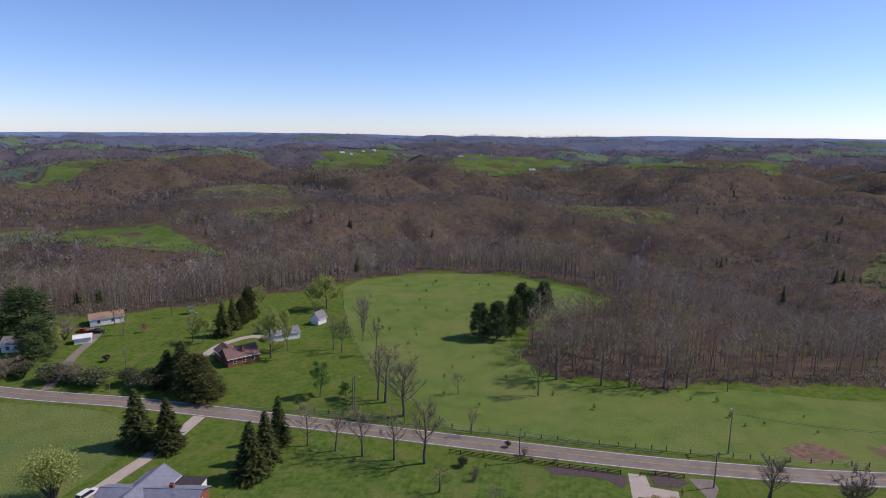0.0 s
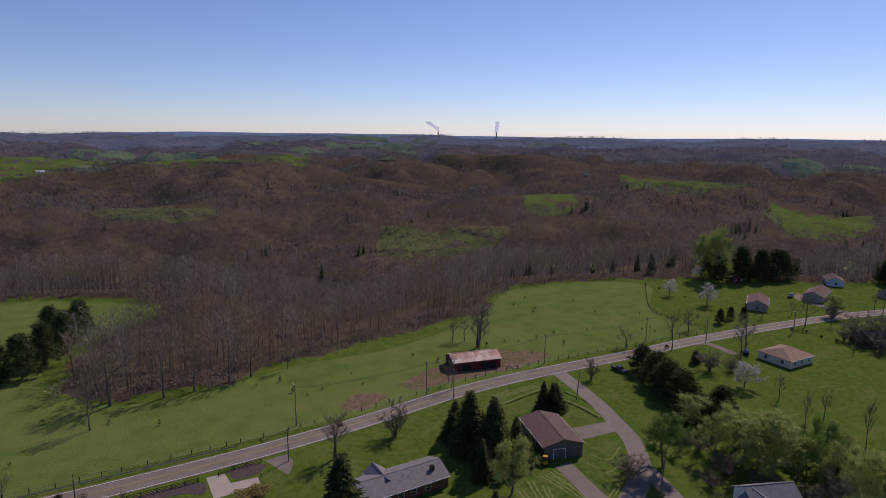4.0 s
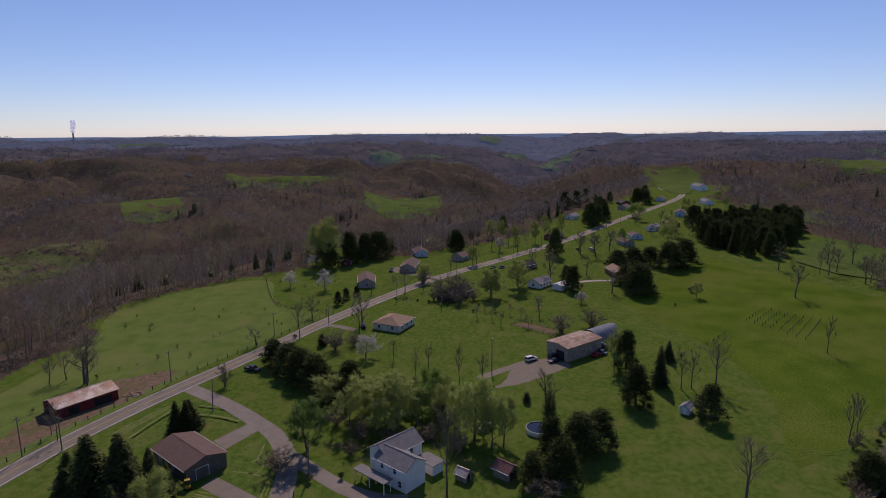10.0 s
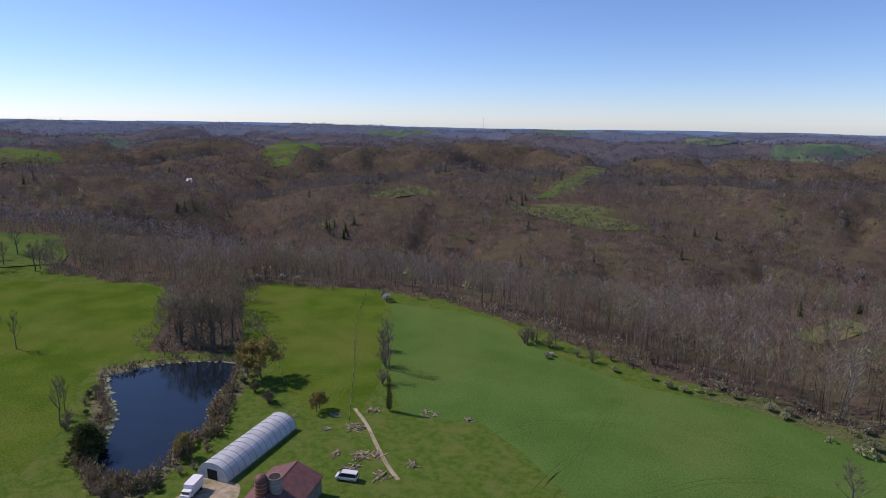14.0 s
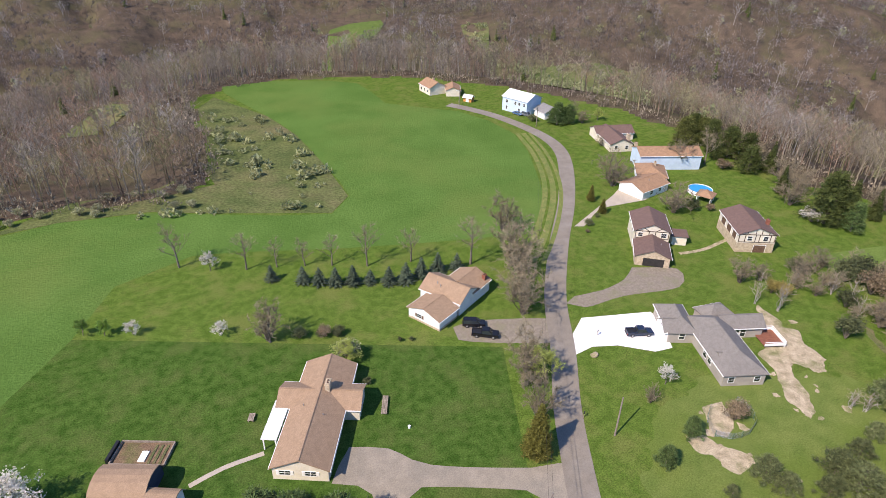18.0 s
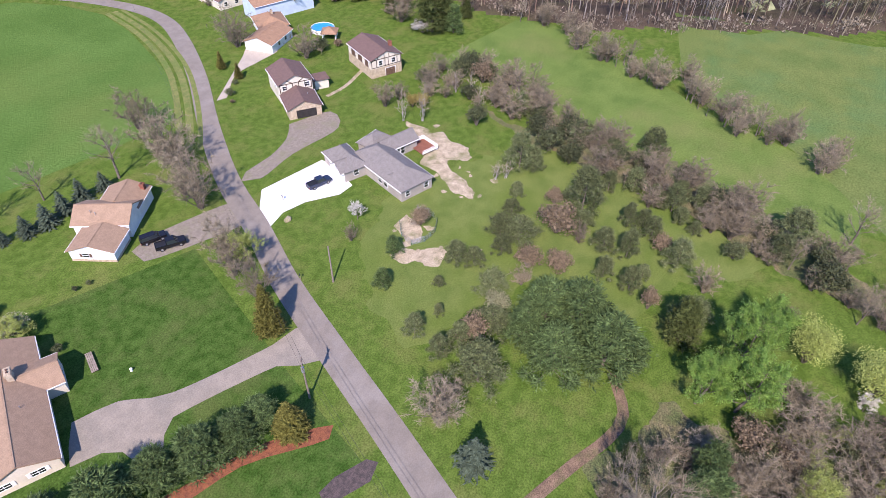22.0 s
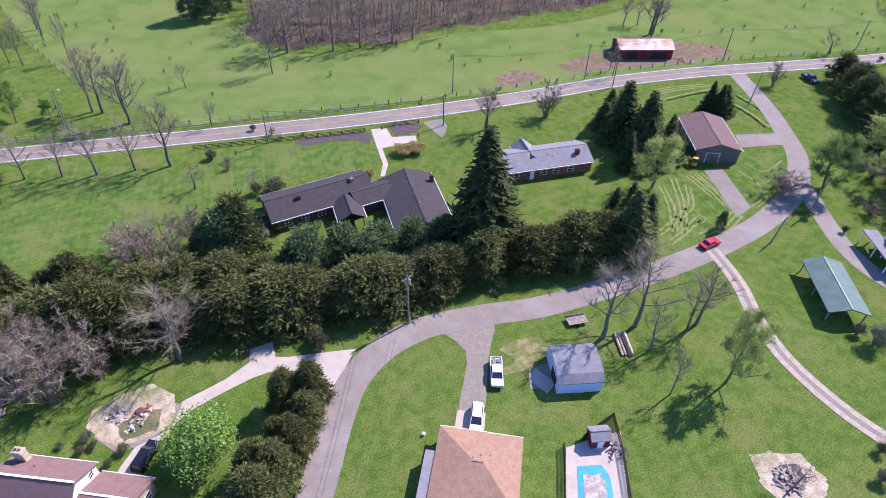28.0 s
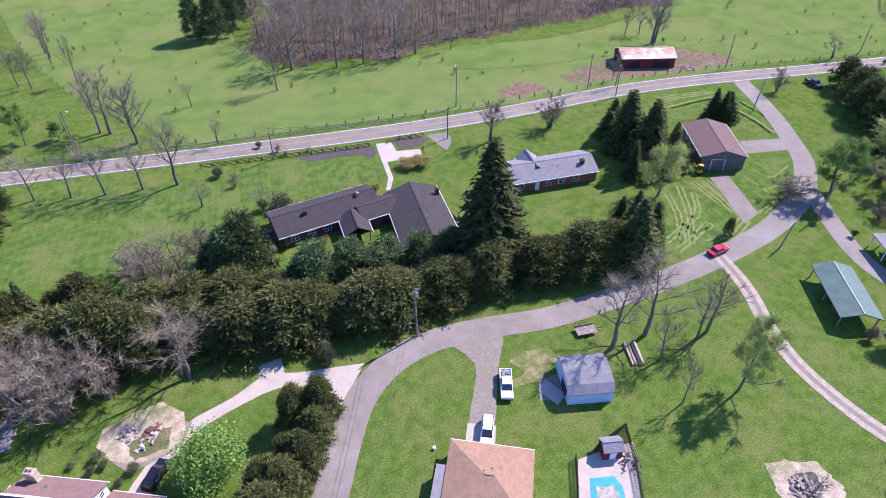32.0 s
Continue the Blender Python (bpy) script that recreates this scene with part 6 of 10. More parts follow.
def utility_pole(x, y, height, label="weathered wooden utility pole with a crossarm", turn=0, arm=True, can=False, lamp=False, lean=0.0):
    ob = thing("utility_pole", label, "utility pole", x, y, float(terrain(x, y)), turn, "utility poles")
    bm = bmesh.new()
    tube(bm, ((0, 0, -0.3), (lean, 0, height)), 0.17, 0.11, 10)
    part("post", bm, POLE_WOOD, ob)
    if arm:
        part("crossarm", boxes((lean - 1.2, -0.07, height - 0.75, lean + 1.2, 0.07, height - 0.6)), POLE_WOOD, ob)
        for u in (-1.1, -0.4, 0.4, 1.1):
            bm = bmesh.new()
            tube(bm, ((lean + u, 0, height - 0.6), (lean + u, 0, height - 0.4)), 0.05, 0.035, 6)
            part("insulator", bm, GALVANISED, ob)
    if can:
        bm = bmesh.new()
        tube(bm, ((0.35, 0, height - 2.3), (0.35, 0, height - 1.2)), 0.24, 0.24, 12)
        part("transformer", bm, GALVANISED, ob)
    if lamp:
        part("lamp_arm", boxes((0, -0.04, height - 0.3, 1.3, 0.04, height - 0.22)), GALVANISED, ob)
        part("lamp_head", boxes((1.0, -0.14, height - 0.42, 1.6, 0.14, height - 0.26)), TRIM, ob)


for x, y, height, turn, can, lamp in ((71.5, 138.3, 11.7, 75, False, True), (110.8, 130.6, 10.5, 80, False, False), (158.2, 123.6, 10.5, 75, False, False), (61.4, 123.4, 8.5, 75, False, False), (18.8, 133.2, 9.0, 78, False, False),
                                      (26.5, 65.1, 11.3, 20, True, False), (-41.3, -36.3, 9.3, 35, True, False), (-155.6, -174.7, 9.0, 10, True, False), (115.2, 123.2, 9.5, 80, False, False),
                                      (206, 112.8, 9.5, 70, False, False), (221.5, 96.6, 9, 70, False, False), (262.7, 79.8, 9.5, 65, True, False), (312.8, 61.0, 9.5, 62, False, False), (361.6, 35.5, 9.5, 62, False, False),
                                      (395.6, 20.5, 9.5, 62, False, False), (493.2, -25.5, 9.5, 65, False, False), (525.8, -38.5, 9.5, 65, False, False), (255.1, 56.7, 8, 20, False, False)):
    utility_pole(x, y, height, turn=turn, can=can, lamp=lamp)
utility_pole(142.4, 98.7, 9.5, "leaning bare wooden pole by the lane", arm=False, lean=1.0)
utility_pole(184.8, 24.5, 12.0, "tall yard-light pole on the lawn", lamp=True, arm=False)
utility_pole(-64.0, -44.8, 7.6, "pale bare pole leaning on the lawn by the lane", turn=215, arm=False, lean=1.3)
utility_pole(-24.4, 159.3, 11.0, "twin-post yard light beside the road", arm=False, lamp=True)
utility_pole(-25.2, 160.6, 10.0, "bare post beside the yard light", arm=False)
utility_pole(-105.5, 190.7, 6.5, "short pole with a birdhouse rack", turn=20)
utility_pole(-144.4, -212.8, 7.0, "yard-light pole at the field's end", arm=False, lamp=True)
utility_pole(101.0, 54.0, 6.0, "short slanting pole on the lawn", arm=False, lean=1.4)
utility_pole(116.5, 57.5, 8.5, "wooden pole beside the drive", arm=False, lean=0.8)


def cable(ends, sag, label="thin black overhead cable"):
    bm = bmesh.new()
    p, q = Vector(ends[0]), Vector(ends[1])
    spots = [p.lerp(q, u) - Vector((0, 0, 4 * sag * u * (1 - u))) for u in np.linspace(0, 1, 13)]
    rings = [[bm.verts.new(a + Vector((0.022 * math.cos(k * 1.571), 0.022 * math.sin(k * 1.571), 0.022 * math.sin(k * 1.571 + 0.6)))) for k in range(4)] for a in spots]
    for a, c in zip(rings, rings[1:]):
        for k in range(4):
            bm.faces.new((a[k], a[(k + 1) % 4], c[(k + 1) % 4], c[k]))
    tagged(part("overhead_cable", bm, CABLE), label, "cable", "overhead cables")


for k in (-0.4, 0.4):
    cable(((26.5 + k, 65.1, 10.6), (-41.3 + k, -36.3, 8.7)), 2.0)
    cable(((26.5, 65.1 + k, 10.6), (61.4, 123.4 + k, 7.9)), 1.2)
    cable(((-41.3 + k, -36.3, 8.7), (-155.6 + k, -174.7, 8.3)), 3.0)
    for a, c in (((18.8, 133.2, 8.3), (61.4, 123.4, 7.9)), ((71.5, 138.3, 10.9), (110.8, 130.6, 9.8)), ((110.8, 130.6, 9.8), (158.2, 123.6, 9.8)), ((158.2, 123.6, 9.8), (206, 112.8, 8.9)), ((206, 112.8, 8.9), (262.7, 79.8, 8.9)), ((262.7, 79.8, 8.9), (312.8, 61, 8.9)), ((312.8, 61, 8.9), (361.6, 35.5, 8.9))):
        cable(((a[0], a[1] + k, a[2]), (c[0], c[1] + k, c[2])), 1.0)

# ---- fences and rails ----
POST_WOOD = surface("dark_fence_post", (0.1, 0.08, 0.065), (0.065, 0.052, 0.043), 0.3, 0.95, bump=0.3, grain=0.2, each=0.2)


def fence(label, points, gap, height, rails, material, name="fence", rail_tall=0.12, post=0.08):
    line = curve_points(points, gap)
    ob = thing(name, label, "fence", line[0].x, line[0].y)
    o = line[0]
    spots = [(Vector((q.x, q.y, float(terrain(q.x, q.y))))) for q in line]
    post_mesh = None
    for q in spots:
        if post_mesh is None:
            p = part("post", boxes((-post, -post, -0.2, post, post, height)), material, ob)
            post_mesh = p.data
        else:
            p = part("post", post_mesh, None, ob)
        p.location = q - Vector((o.x, o.y, 0))
    if rail_tall < 0.03:
        for k in range(rails):
            bm = bmesh.new()
            z = Vector((-o.x, -o.y, height * (k + 0.75) / rails))
            rows = [[bm.verts.new(q + z + Vector(e)) for e in ((-0.012, -0.012, 0), (0.012, 0.012, 0), (0, 0, 0.025))] for q in spots]
            for a, c in zip(rows, rows[1:]):
                for i in range(3):
                    bm.faces.new((a[i], a[(i + 1) % 3], c[(i + 1) % 3], c[i]))
            part("wire", bm, GALVANISED, ob)
        return ob
    for a, c in zip(spots, spots[1:]):
        d = c - a
        m = Matrix.Translation(a - Vector((o.x, o.y, 0))) @ d.to_track_quat("X", "Z").to_matrix().to_4x4()
        for k in range(rails):
            z = height * (k + 0.75) / rails - 0.05
            part("rail", boxes((0, -0.025, z - rail_tall / 2, d.length, 0.025, z + rail_tall / 2), m=m), material, ob)
    return ob


fence("galvanised guardrail on short posts along the road", ((-62, 161.4), (-43, 158.6), (-17, 152.8), (9.6, 147.0), (38.3, 140.7), (54.3, 137.6)), 3.8, 0.75, 1, GALVANISED, "guardrail", 0.3)
fence("row of dark fence posts with wire beside the pasture", ((-40, 160.0), (-10, 153.0), (30, 144.2), (56.4, 139.3), (68.5, 136.8), (102.7, 132.6), (126.9, 130.2), (160.1, 123.2), (194.1, 113.5), (237, 101)), 4.2, 1.3, 2, POST_WOOD, rail_tall=0.025)
fence("wire fence on dark posts down the pasture", ((2.8, 150.6), (-13.7, 173.3), (-27.3, 200.5), (-40.4, 244.4), (-49.6, 288.5)), 5, 1.2, 2, POST_WOOD, rail_tall=0.025)
fence("overgrown dark fence line across the pasture", ((287, 160), (248.8, 135.7), (240, 122.1), (238.5, 104.8)), 4, 1.3, 3, POST_WOOD, rail_tall=0.05)
fence("dark rail fence along the mulched bed", ((2, 137.5), (16, 134.2), (30.5, 131.0), (41.9, 128.6)), 2.6, 1.1, 3, TIMBER)
fence("dark rail fence round the island bed", ((46.2, 127.9), (50, 128.3), (56.1, 127.0)), 2.4, 1.1, 3, TIMBER)
fence("wire fence on thin posts beyond the pond", ((128, -118), (150, -134), (172, -150), (190, -160)), 6, 1.2, 2, POST_WOOD, rail_tall=0.025)
fence("wire fence running down the meadow", ((98, -112), (120, -140), (146, -172), (168, -205)), 6, 1.2, 2, POST_WOOD, rail_tall=0.025)
fence("rail fence at the pond meadow's top", ((205, -30), (222, -46), (240, -58)), 5, 1.2, 2, POST_WOOD, rail_tall=0.05)
fence("weathered rail fence round a kitchen garden", ((235.8, 23.7), (226.2, 6.2), (231.3, 2.8), (241.9, 20.1), (235.8, 23.7)), 2.6, 1.2, 2, GRAY_WOOD)
fence("dark picket fence round the swimming pool", ((37.0, 33.9), (34.9, 30.6), (32.6, 27.2), (29.5, 22.5)), 0.35, 1.5, 2, TIMBER, post=0.05)
fence("dark picket fence round the swimming pool", ((46.5, 34.8), (44.2, 30.0), (40.2, 23.0), (38, 19.5)), 0.35, 1.5, 2, TIMBER, post=0.05)
fence("dark picket fence beside the pool shed", ((40.2, 33.6), (43.0, 34.2), (46.5, 34.8)), 0.35, 1.5, 2, TIMBER, post=0.05)
fence("sagging green netting on thin stakes round a shrub", ((-82.8, -40.2), (-79.7, -38.4), (-78.3, -35.8), (-80.2, -33.8), (-83.7, -33.0), (-86.4, -33.7), (-88.4, -36.2), (-88.5, -38.9)), 1.6, 1.5, 9, surface("green_netting", (0.07, 0.16, 0.13), (0.05, 0.12, 0.1), 1.0, 0.8), rail_tall=0.025, post=0.03)
fence("small orchard fence of weathered pickets", ((-34.5, 64.2), (-36, 62.6), (-38.2, 61.2)), 0.6, 1.2, 2, TRIM, post=0.04)
for k in range(8):
    y0 = -71 - k * 2.3
    fence("row of trellis posts in a young vineyard", ((259.5 - k * 2.9, -70.8 - k * 2.2), (278 - k * 2.0, -82.3 - k * 2.5)), 3.6, 1.5, 1, POST_WOOD, "vine_row", 0.03)

# ---- gardens, pools and loose things ----
patch("pool_deck", ((37.3, 33.6), (42.0, 33.1), (46.1, 32.4), (40.1, 23.2), (36.5, 18.5), (29.5, 22.5), (32.8, 27.3)), 0.12, CONCRETE, "pale concrete pool surround", "deck", round_off=False)
POOL_RING = ((37.0, 30.5), (40.2, 29.3), (40.3, 27.5), (37.6, 22.9), (35.2, 21.4), (32.4, 22.6), (34.4, 26.5))
patch("swimming_pool", POOL_RING, 0.16, CLOTH_BLUE, "kidney-shaped swimming pool with a blue liner", "pool")
patch("pool_cover", [(x * 0.76 + 36.4 * 0.24, y * 0.76 + 24.8 * 0.24) for x, y in POOL_RING], 0.2, surface("leaf_covered_sheet", (0.42, 0.38, 0.32), (0.25, 0.22, 0.18), 0.7, 0.8, bump=0.4, grain=0.3), "leaf-littered sagging pool cover", "cover", wobble=0.8)
building("pool_shed", "little gray-roofed maroon shed by the pool", "shed", [wing(42.0, 32.6, -20, 3.0, 2.6, 2.0, 2.7, RED_BOARD, SILVER_ROOF, over=0.15, gutter=False, openings=[("S", 0, 0, 0.9, 1.8, "door")])], "garden sheds")


def round_pool(x, y, radius, tall, label, water):
    ob = thing("round_pool", label, "pool", x, y)
    bm = bmesh.new()
    tube(bm, ((0, 0, -0.1), (0, 0, tall)), radius, radius, 32, False)
    part("wall", bm, TRIM, ob)
    bm = bmesh.new()
    bmesh.ops.create_circle(bm, cap_ends=True, segments=32, radius=radius - 0.03)
    for v in bm.verts:
        v.co.z = tall - 0.15
    part("water", bm, water, ob)
    bm = bmesh.new()
    for i in range(32):
        a, c = 2 * math.pi * i / 32, 2 * math.pi * (i + 1) / 32
        tube(bm, ((radius * math.cos(a), radius * math.sin(a), tall), (radius * math.cos(c), radius * math.sin(c), tall)), 0.09, 0.09, 5, False)
    part("rim", bm, TRIM, ob)


round_pool(148.7, 7.2, 3.3, 1.2, "round above-ground pool with dull still water", WATER)
round_pool(-159.5, -101.0, 3.6, 1.2, "round above-ground pool with bright blue water", CLOTH_BLUE)
building("gazebo", "small gazebo with a tan hipped roof by the pool", "gazebo", [dict(x=-155.5, y=-96.2, turn=20, long=5.0, wide=5.0, eave=2.4, ridge=3.6, wall=None, roof=ORANGE_ROOF, kind="hip", hip=2.1, posts=TRIM, gutter=False)])

garden = thing("vegetable_garden", "raised vegetable garden edged with low hedge and boards", "garden", 3.7, -81.8, 0, 147)
part("soil", boxes((-4.2, -2.3, -0.05, 4.2, 2.3, 0.12)), DIRT, garden)
for y in (-2.35, 2.35):
    part("edging", boxes((-4.3, y - 0.1, -0.05, 4.3, y + 0.1, 0.5)), GRAY_WOOD, garden)
for x in (-4.3, 4.3):
    part("edging", boxes((x - 0.1, -2.3, -0.05, x + 0.1, 2.3, 0.5)), GRAY_WOOD, garden)
part("cold_frame", boxes((-5.0, -2.0, 0, -4.5, 2.0, 0.9)), PLASTIC_BLACK, garden)
part("cover_sheet", boxes((-0.2, -1.6, 0.12, 0.9, 0.5, 0.3)), TRIM, garden)
for k in range(3):
    part("planting_ridge", boxes((1.4 + k * 0.9, -1.9, 0.1, 1.8 + k * 0.9, 1.9, 0.22)), ROUGH_GRASS, garden)

patio = patch("patio", ((-23.1, 64.0), (-20.4, 67.2), (-14.6, 67.0), (-10.8, 64.5), (-12.8, 61.0), (-20.3, 60.0)), 0.05, GRAVEL, "round stony patio with dead flower beds", "patio")
patch("flower_bed", ((-20, 64.6), (-17, 66), (-13.4, 64.6), (-15, 61.6), (-19.4, 61.4)), 0.07, ROUGH_GRASS, "straw-coloured dead flower bed", "flower bed", wobble=0.6)
bm = bmesh.new()
tube(bm, ((-16.6, 65.6, 0), (-16.6, 65.6, 0.5)), 0.45, 0.55, 14)
tagged(part("fire_bowl", bm, DARK_BRICK), "dark round fire bowl on the patio", "fire bowl")

RUBBLE = surface("mixed_rubble", (0.4, 0.36, 0.33), (0.17, 0.15, 0.14), 0.5, 0.9, bump=0.4, grain=0.3, each=0.45)
SCRAP_BOARD = surface("scrap_boards", (0.36, 0.27, 0.19), (0.2, 0.16, 0.12), 0.5, 0.9, bump=0.3, grain=0.25, each=0.45)


def heap(name, label, x, y, radius, count, rng, long=1.4, material=None, stones=0.4):
    """A loose heap of boards and lumps, each a piece of its own."""
    ob = thing(name, label, "debris", x, y)
    for i in range(count):
        a, r = rng.uniform(0, 6.28), radius * math.sqrt(rng.random())
        z = 0.1 + 0.5 * (1 - r / radius) * rng.random()
        m = pose(r * math.cos(a), r * math.sin(a), z, rng.uniform(-12, 12), rng.uniform(-12, 12), rng.uniform(0, 180))
        if rng.random() < stones:
            s = rng.uniform(0.15, 0.4)
            bm = bmesh.new()
            bmesh.ops.create_icosphere(bm, subdivisions=1, radius=s)
            for v in bm.verts:
                v.co = m @ Vector((v.co.x * rng.uniform(0.7, 1.3), v.co.y * rng.uniform(0.7, 1.3), v.co.z * 0.6))
            part("lump", bm, RUBBLE, ob)
        else:
            l = long * rng.uniform(0.4, 1.2)
            part("board", boxes((-l, -0.13, -0.04, l, 0.13, 0.04), m=m), material or SCRAP_BOARD, ob)
    return ob


mess = random.Random(9)
for x, y, radius, count in ((103, -112.2, 1.4, 12), (100.1, -105.1, 1.2, 8), (96.2, -120, 1.8, 14), (94.3, -110.3, 2.4, 26), (82.1, -126.4, 2.2, 16), (90.2, -98, 1.2, 10), (84.4, -100.2, 2.4, 24), (81.6, -103.0, 1.4, 12), (83.2, -95.3, 1.8, 16), (75.2, -96.5, 2.2, 20)):
    heap("scrap_heap", "low heap of scrap boards and stones on grass", x, y, radius, count, mess)
heap("wood_crate", "weathered open wooden crate lying on the meadow", 71.7, -129.3, 1.0, 10, mess, 1.1, GRAY_WOOD, 0)
heap("scrap_heap", "open wooden frame of old boards", 72.0, -104.0, 1.3, 10, mess, 1.2, GRAY_WOOD, 0)
heap("burn_pile", "gray pile of burnt branches in an ash ring", 62.3, 16.2, 1.9, 44, mess, 0.9, GRAY_WOOD, 0.25)
for dx, dy in ((0, 0), (3.2, 0.6), (-3.4, -0.6), (6.0, 1.0), (1.4, -2.6)):
    heap("ruin_heap", "burnt-out foundation strewn with rubble", -42 + dx, 74.6 + dy, 2.3, 24, mess)
patch("ruin_floor", ((-47.2, 74.2), (-45.9, 77.4), (-34.9, 77.0), (-35.2, 71.5), (-43.5, 71.5)), 0.05, RUBBLE, "ash-gray floor of a burnt-out building", "ruin", round_off=False)
heap("stone_heap", "heap of building stone beside the patio", -19.7, 66.5, 1.6, 24, mess, 0.8, STONE_WALL, 0.9)
heap("stone_heap", "flat red bricks stacked on the bare patio", -16.3, 65.7, 1.2, 18, mess, 0.6, BRICK_WALL, 0.5)
heap("stone_heap", "pale rubble lying round the unfinished patio", -17.4, 63.3, 1.5, 20, mess, 0.6, STONE_WALL, 0.8)
heap("scrap_heap", "scrap stored behind the polytunnel", 112.5, -103.5, 2.2, 18, mess)
heap("scrap_heap", "boards stacked beside the barnyard fence", 96.5, -60.5, 2.6, 20, mess)
heap("scrap_heap", "old timbers lying beside the red barn", 147.5, 128.6, 2.0, 18, mess, 1.8)
heap("patio_clutter", "garden furniture and tools crowded on a patio", 43.6, 29.8, 1.8, 18, mess, 0.7, PLASTIC_BLACK, 0.3)
heap("patio_clutter", "dark garden furniture at the house end", 10.2, 104.0, 2.0, 16, mess, 0.8, PLASTIC_BLACK, 0.3)

logs = thing("log_pile", "long pale logs stacked on bearers", "logs", 57.0, 45.4, 0, -112)
for k, (y, z) in enumerate(((-0.9, 0.25), (-0.35, 0.25), (0.35, 0.27), (0.85, 0.25), (0.6, 0.62))):
    bm = bmesh.new()
    tube(bm, ((-2.4 + 0.2 * (k % 2), y, z), (2.4, y + 0.05, z)), 0.24, 0.2, 10)
    part("log", bm, surface("pale_log_bark", (0.5, 0.38, 0.26), (0.33, 0.25, 0.18), 0.4, 0.9, bump=0.4) if k == 0 else bpy.data.materials["pale_log_bark"], logs)
for x in (-1.5, 1.5):
    part("bearer", boxes((x - 0.1, -1.2, -0.05, x + 0.1, 1.2, 0.06)), GRAY_WOOD, logs)
trailer = thing("utility_trailer", "flat wooden utility trailer on the grass", "trailer", 52.9, 52.9, 0, -12)
for k in range(6):
    part("deck_board", boxes((-1.9, -0.95 + k * 0.32, 0.6, 1.7, -0.66 + k * 0.32, 0.66)), GRAY_WOOD, trailer)
part("side_board", boxes((-1.9, 0.95, 0.6, 1.7, 1.02, 1.0)), GRAY_WOOD, trailer)
part("drawbar", boxes((1.7, -0.06, 0.5, 3.0, 0.06, 0.58)), PLASTIC_BLACK, trailer)
for s in (-1, 1):
    bm = bmesh.new()
    tube(bm, ((-0.2, s * 0.98, 0.33), (-0.2, s * 1.2, 0.33)), 0.33, 0.33, 14)
    part("wheel", bm, TYRE, trailer)


def bench(x, y, turn, long, label):
    ob = thing("planter_bench", label, "bench", x, y, 0, turn)
    part("seat", boxes(*[(-long / 2, -0.5 + k * 0.26, 0.42, long / 2, -0.28 + k * 0.26, 0.48) for k in range(4)]), GRAY_WOOD, ob)
    for sx in (-0.42, 0.42):
        for sy in (-0.38, 0.38):
            part("leg", boxes((sx * long - 0.06, sy - 0.06, -0.05, sx * long + 0.06, sy + 0.06, 0.42)), GRAY_WOOD, ob)


bench(-34.2, -71.0, 58, 4.4, "long low wooden bench on the lawn")
bench(-13.4, -80.3, 60, 1.8, "small wooden planter box on the lawn")
patch("shed_pad", ((41.0, 47.6), (42.4, 43.6), (40.0, 42.6), (38.8, 46.2)), 0.05, CONCRETE, "concrete pad before the blue shed", "slab", round_off=False)
deck = thing("deck", "brown timber deck with white railings", "deck", -110.0, -46.6, 0, 62)
for k in range(15):
    part("deck_board", boxes((-2.6, -2.2 + k * 0.3, 0.55, 2.6, -1.93 + k * 0.3, 0.62)), RED_WOOD, deck)
for x0, y0, x1, y1 in ((-2.6, 2.25, 2.6, 2.35), (-2.7, -2.2, -2.6, 2.3), (2.6, -2.2, 2.7, 2.3)):
    part("railing", boxes((x0, y0, 1.45, x1, y1, 1.55), (x0, y0, 0.62, x1, y1, 0.7), (x0, y0, 0.7, x1, y1, 1.2)), TRIM, deck)
for x in (-2.5, 0, 2.5):
    part("post", boxes((x - 0.08, 2.1, -0.1, x + 0.08, 2.26, 1.6)), TRIM, deck)

stump = thing("pollard_tree", "heavily pruned bare tree trunk in a mulch ring", "tree", 3.7, -62.9)
bm = bmesh.new()
tube(bm, ((0, 0, -0.2), (0.2, 0.1, 1.8)), 0.45, 0.34, 10)
for ex, ey, ez in ((-1.6, 1.0, 4.6), (-0.4, -0.3, 4.2), (0.6, 0.4, 4.4), (1.2, -0.6, 3.9)):
    tube(bm, ((0.2, 0.1, 1.7), (ex, ey, ez)), 0.24, 0.15, 8)
part("trunk", bm, surface("pale_dead_wood", (0.36, 0.31, 0.26), (0.25, 0.21, 0.18), 0.4, 0.95, bump=0.5), stump)
patch("mulch_ring", [(3.7 + 1.8 * math.cos(a), -62.9 + 1.8 * math.sin(a)) for a in np.linspace(0, 6.28, 11)[:-1]], 0.045, ROUGH_GRASS, "straw mulch ring round the pruned tree", "mulch")
bm = bmesh.new()
bmesh.ops.create_icosphere(bm, subdivisions=2, radius=0.9)
for v in bm.verts:
    v.co = Vector((v.co.x, v.co.y * 0.75, v.co.z * 0.55)) * (1 + 0.25 * noise.noise(v.co * 1.5)) + Vector((-75.8, -61.6, 0.25))
tagged(part("boulder", bm, SAND), "tan boulder on the lawn beside the lane", "rock")
sign = thing("road_sign", "yellow warning sign on a post by the road", "sign", -100.5, 171.5, 0, -60)
part("post", boxes((-0.04, -0.04, -0.2, 0.04, 0.04, 2.6)), GALVANISED, sign)
part("plate", boxes((-0.45, -0.03, -0.45, 0.45, 0.01, 0.45), m=pose(0, -0.05, 2.3) @ Matrix.Rotation(radians(45), 4, "Y")), YELLOW_LINE, sign)
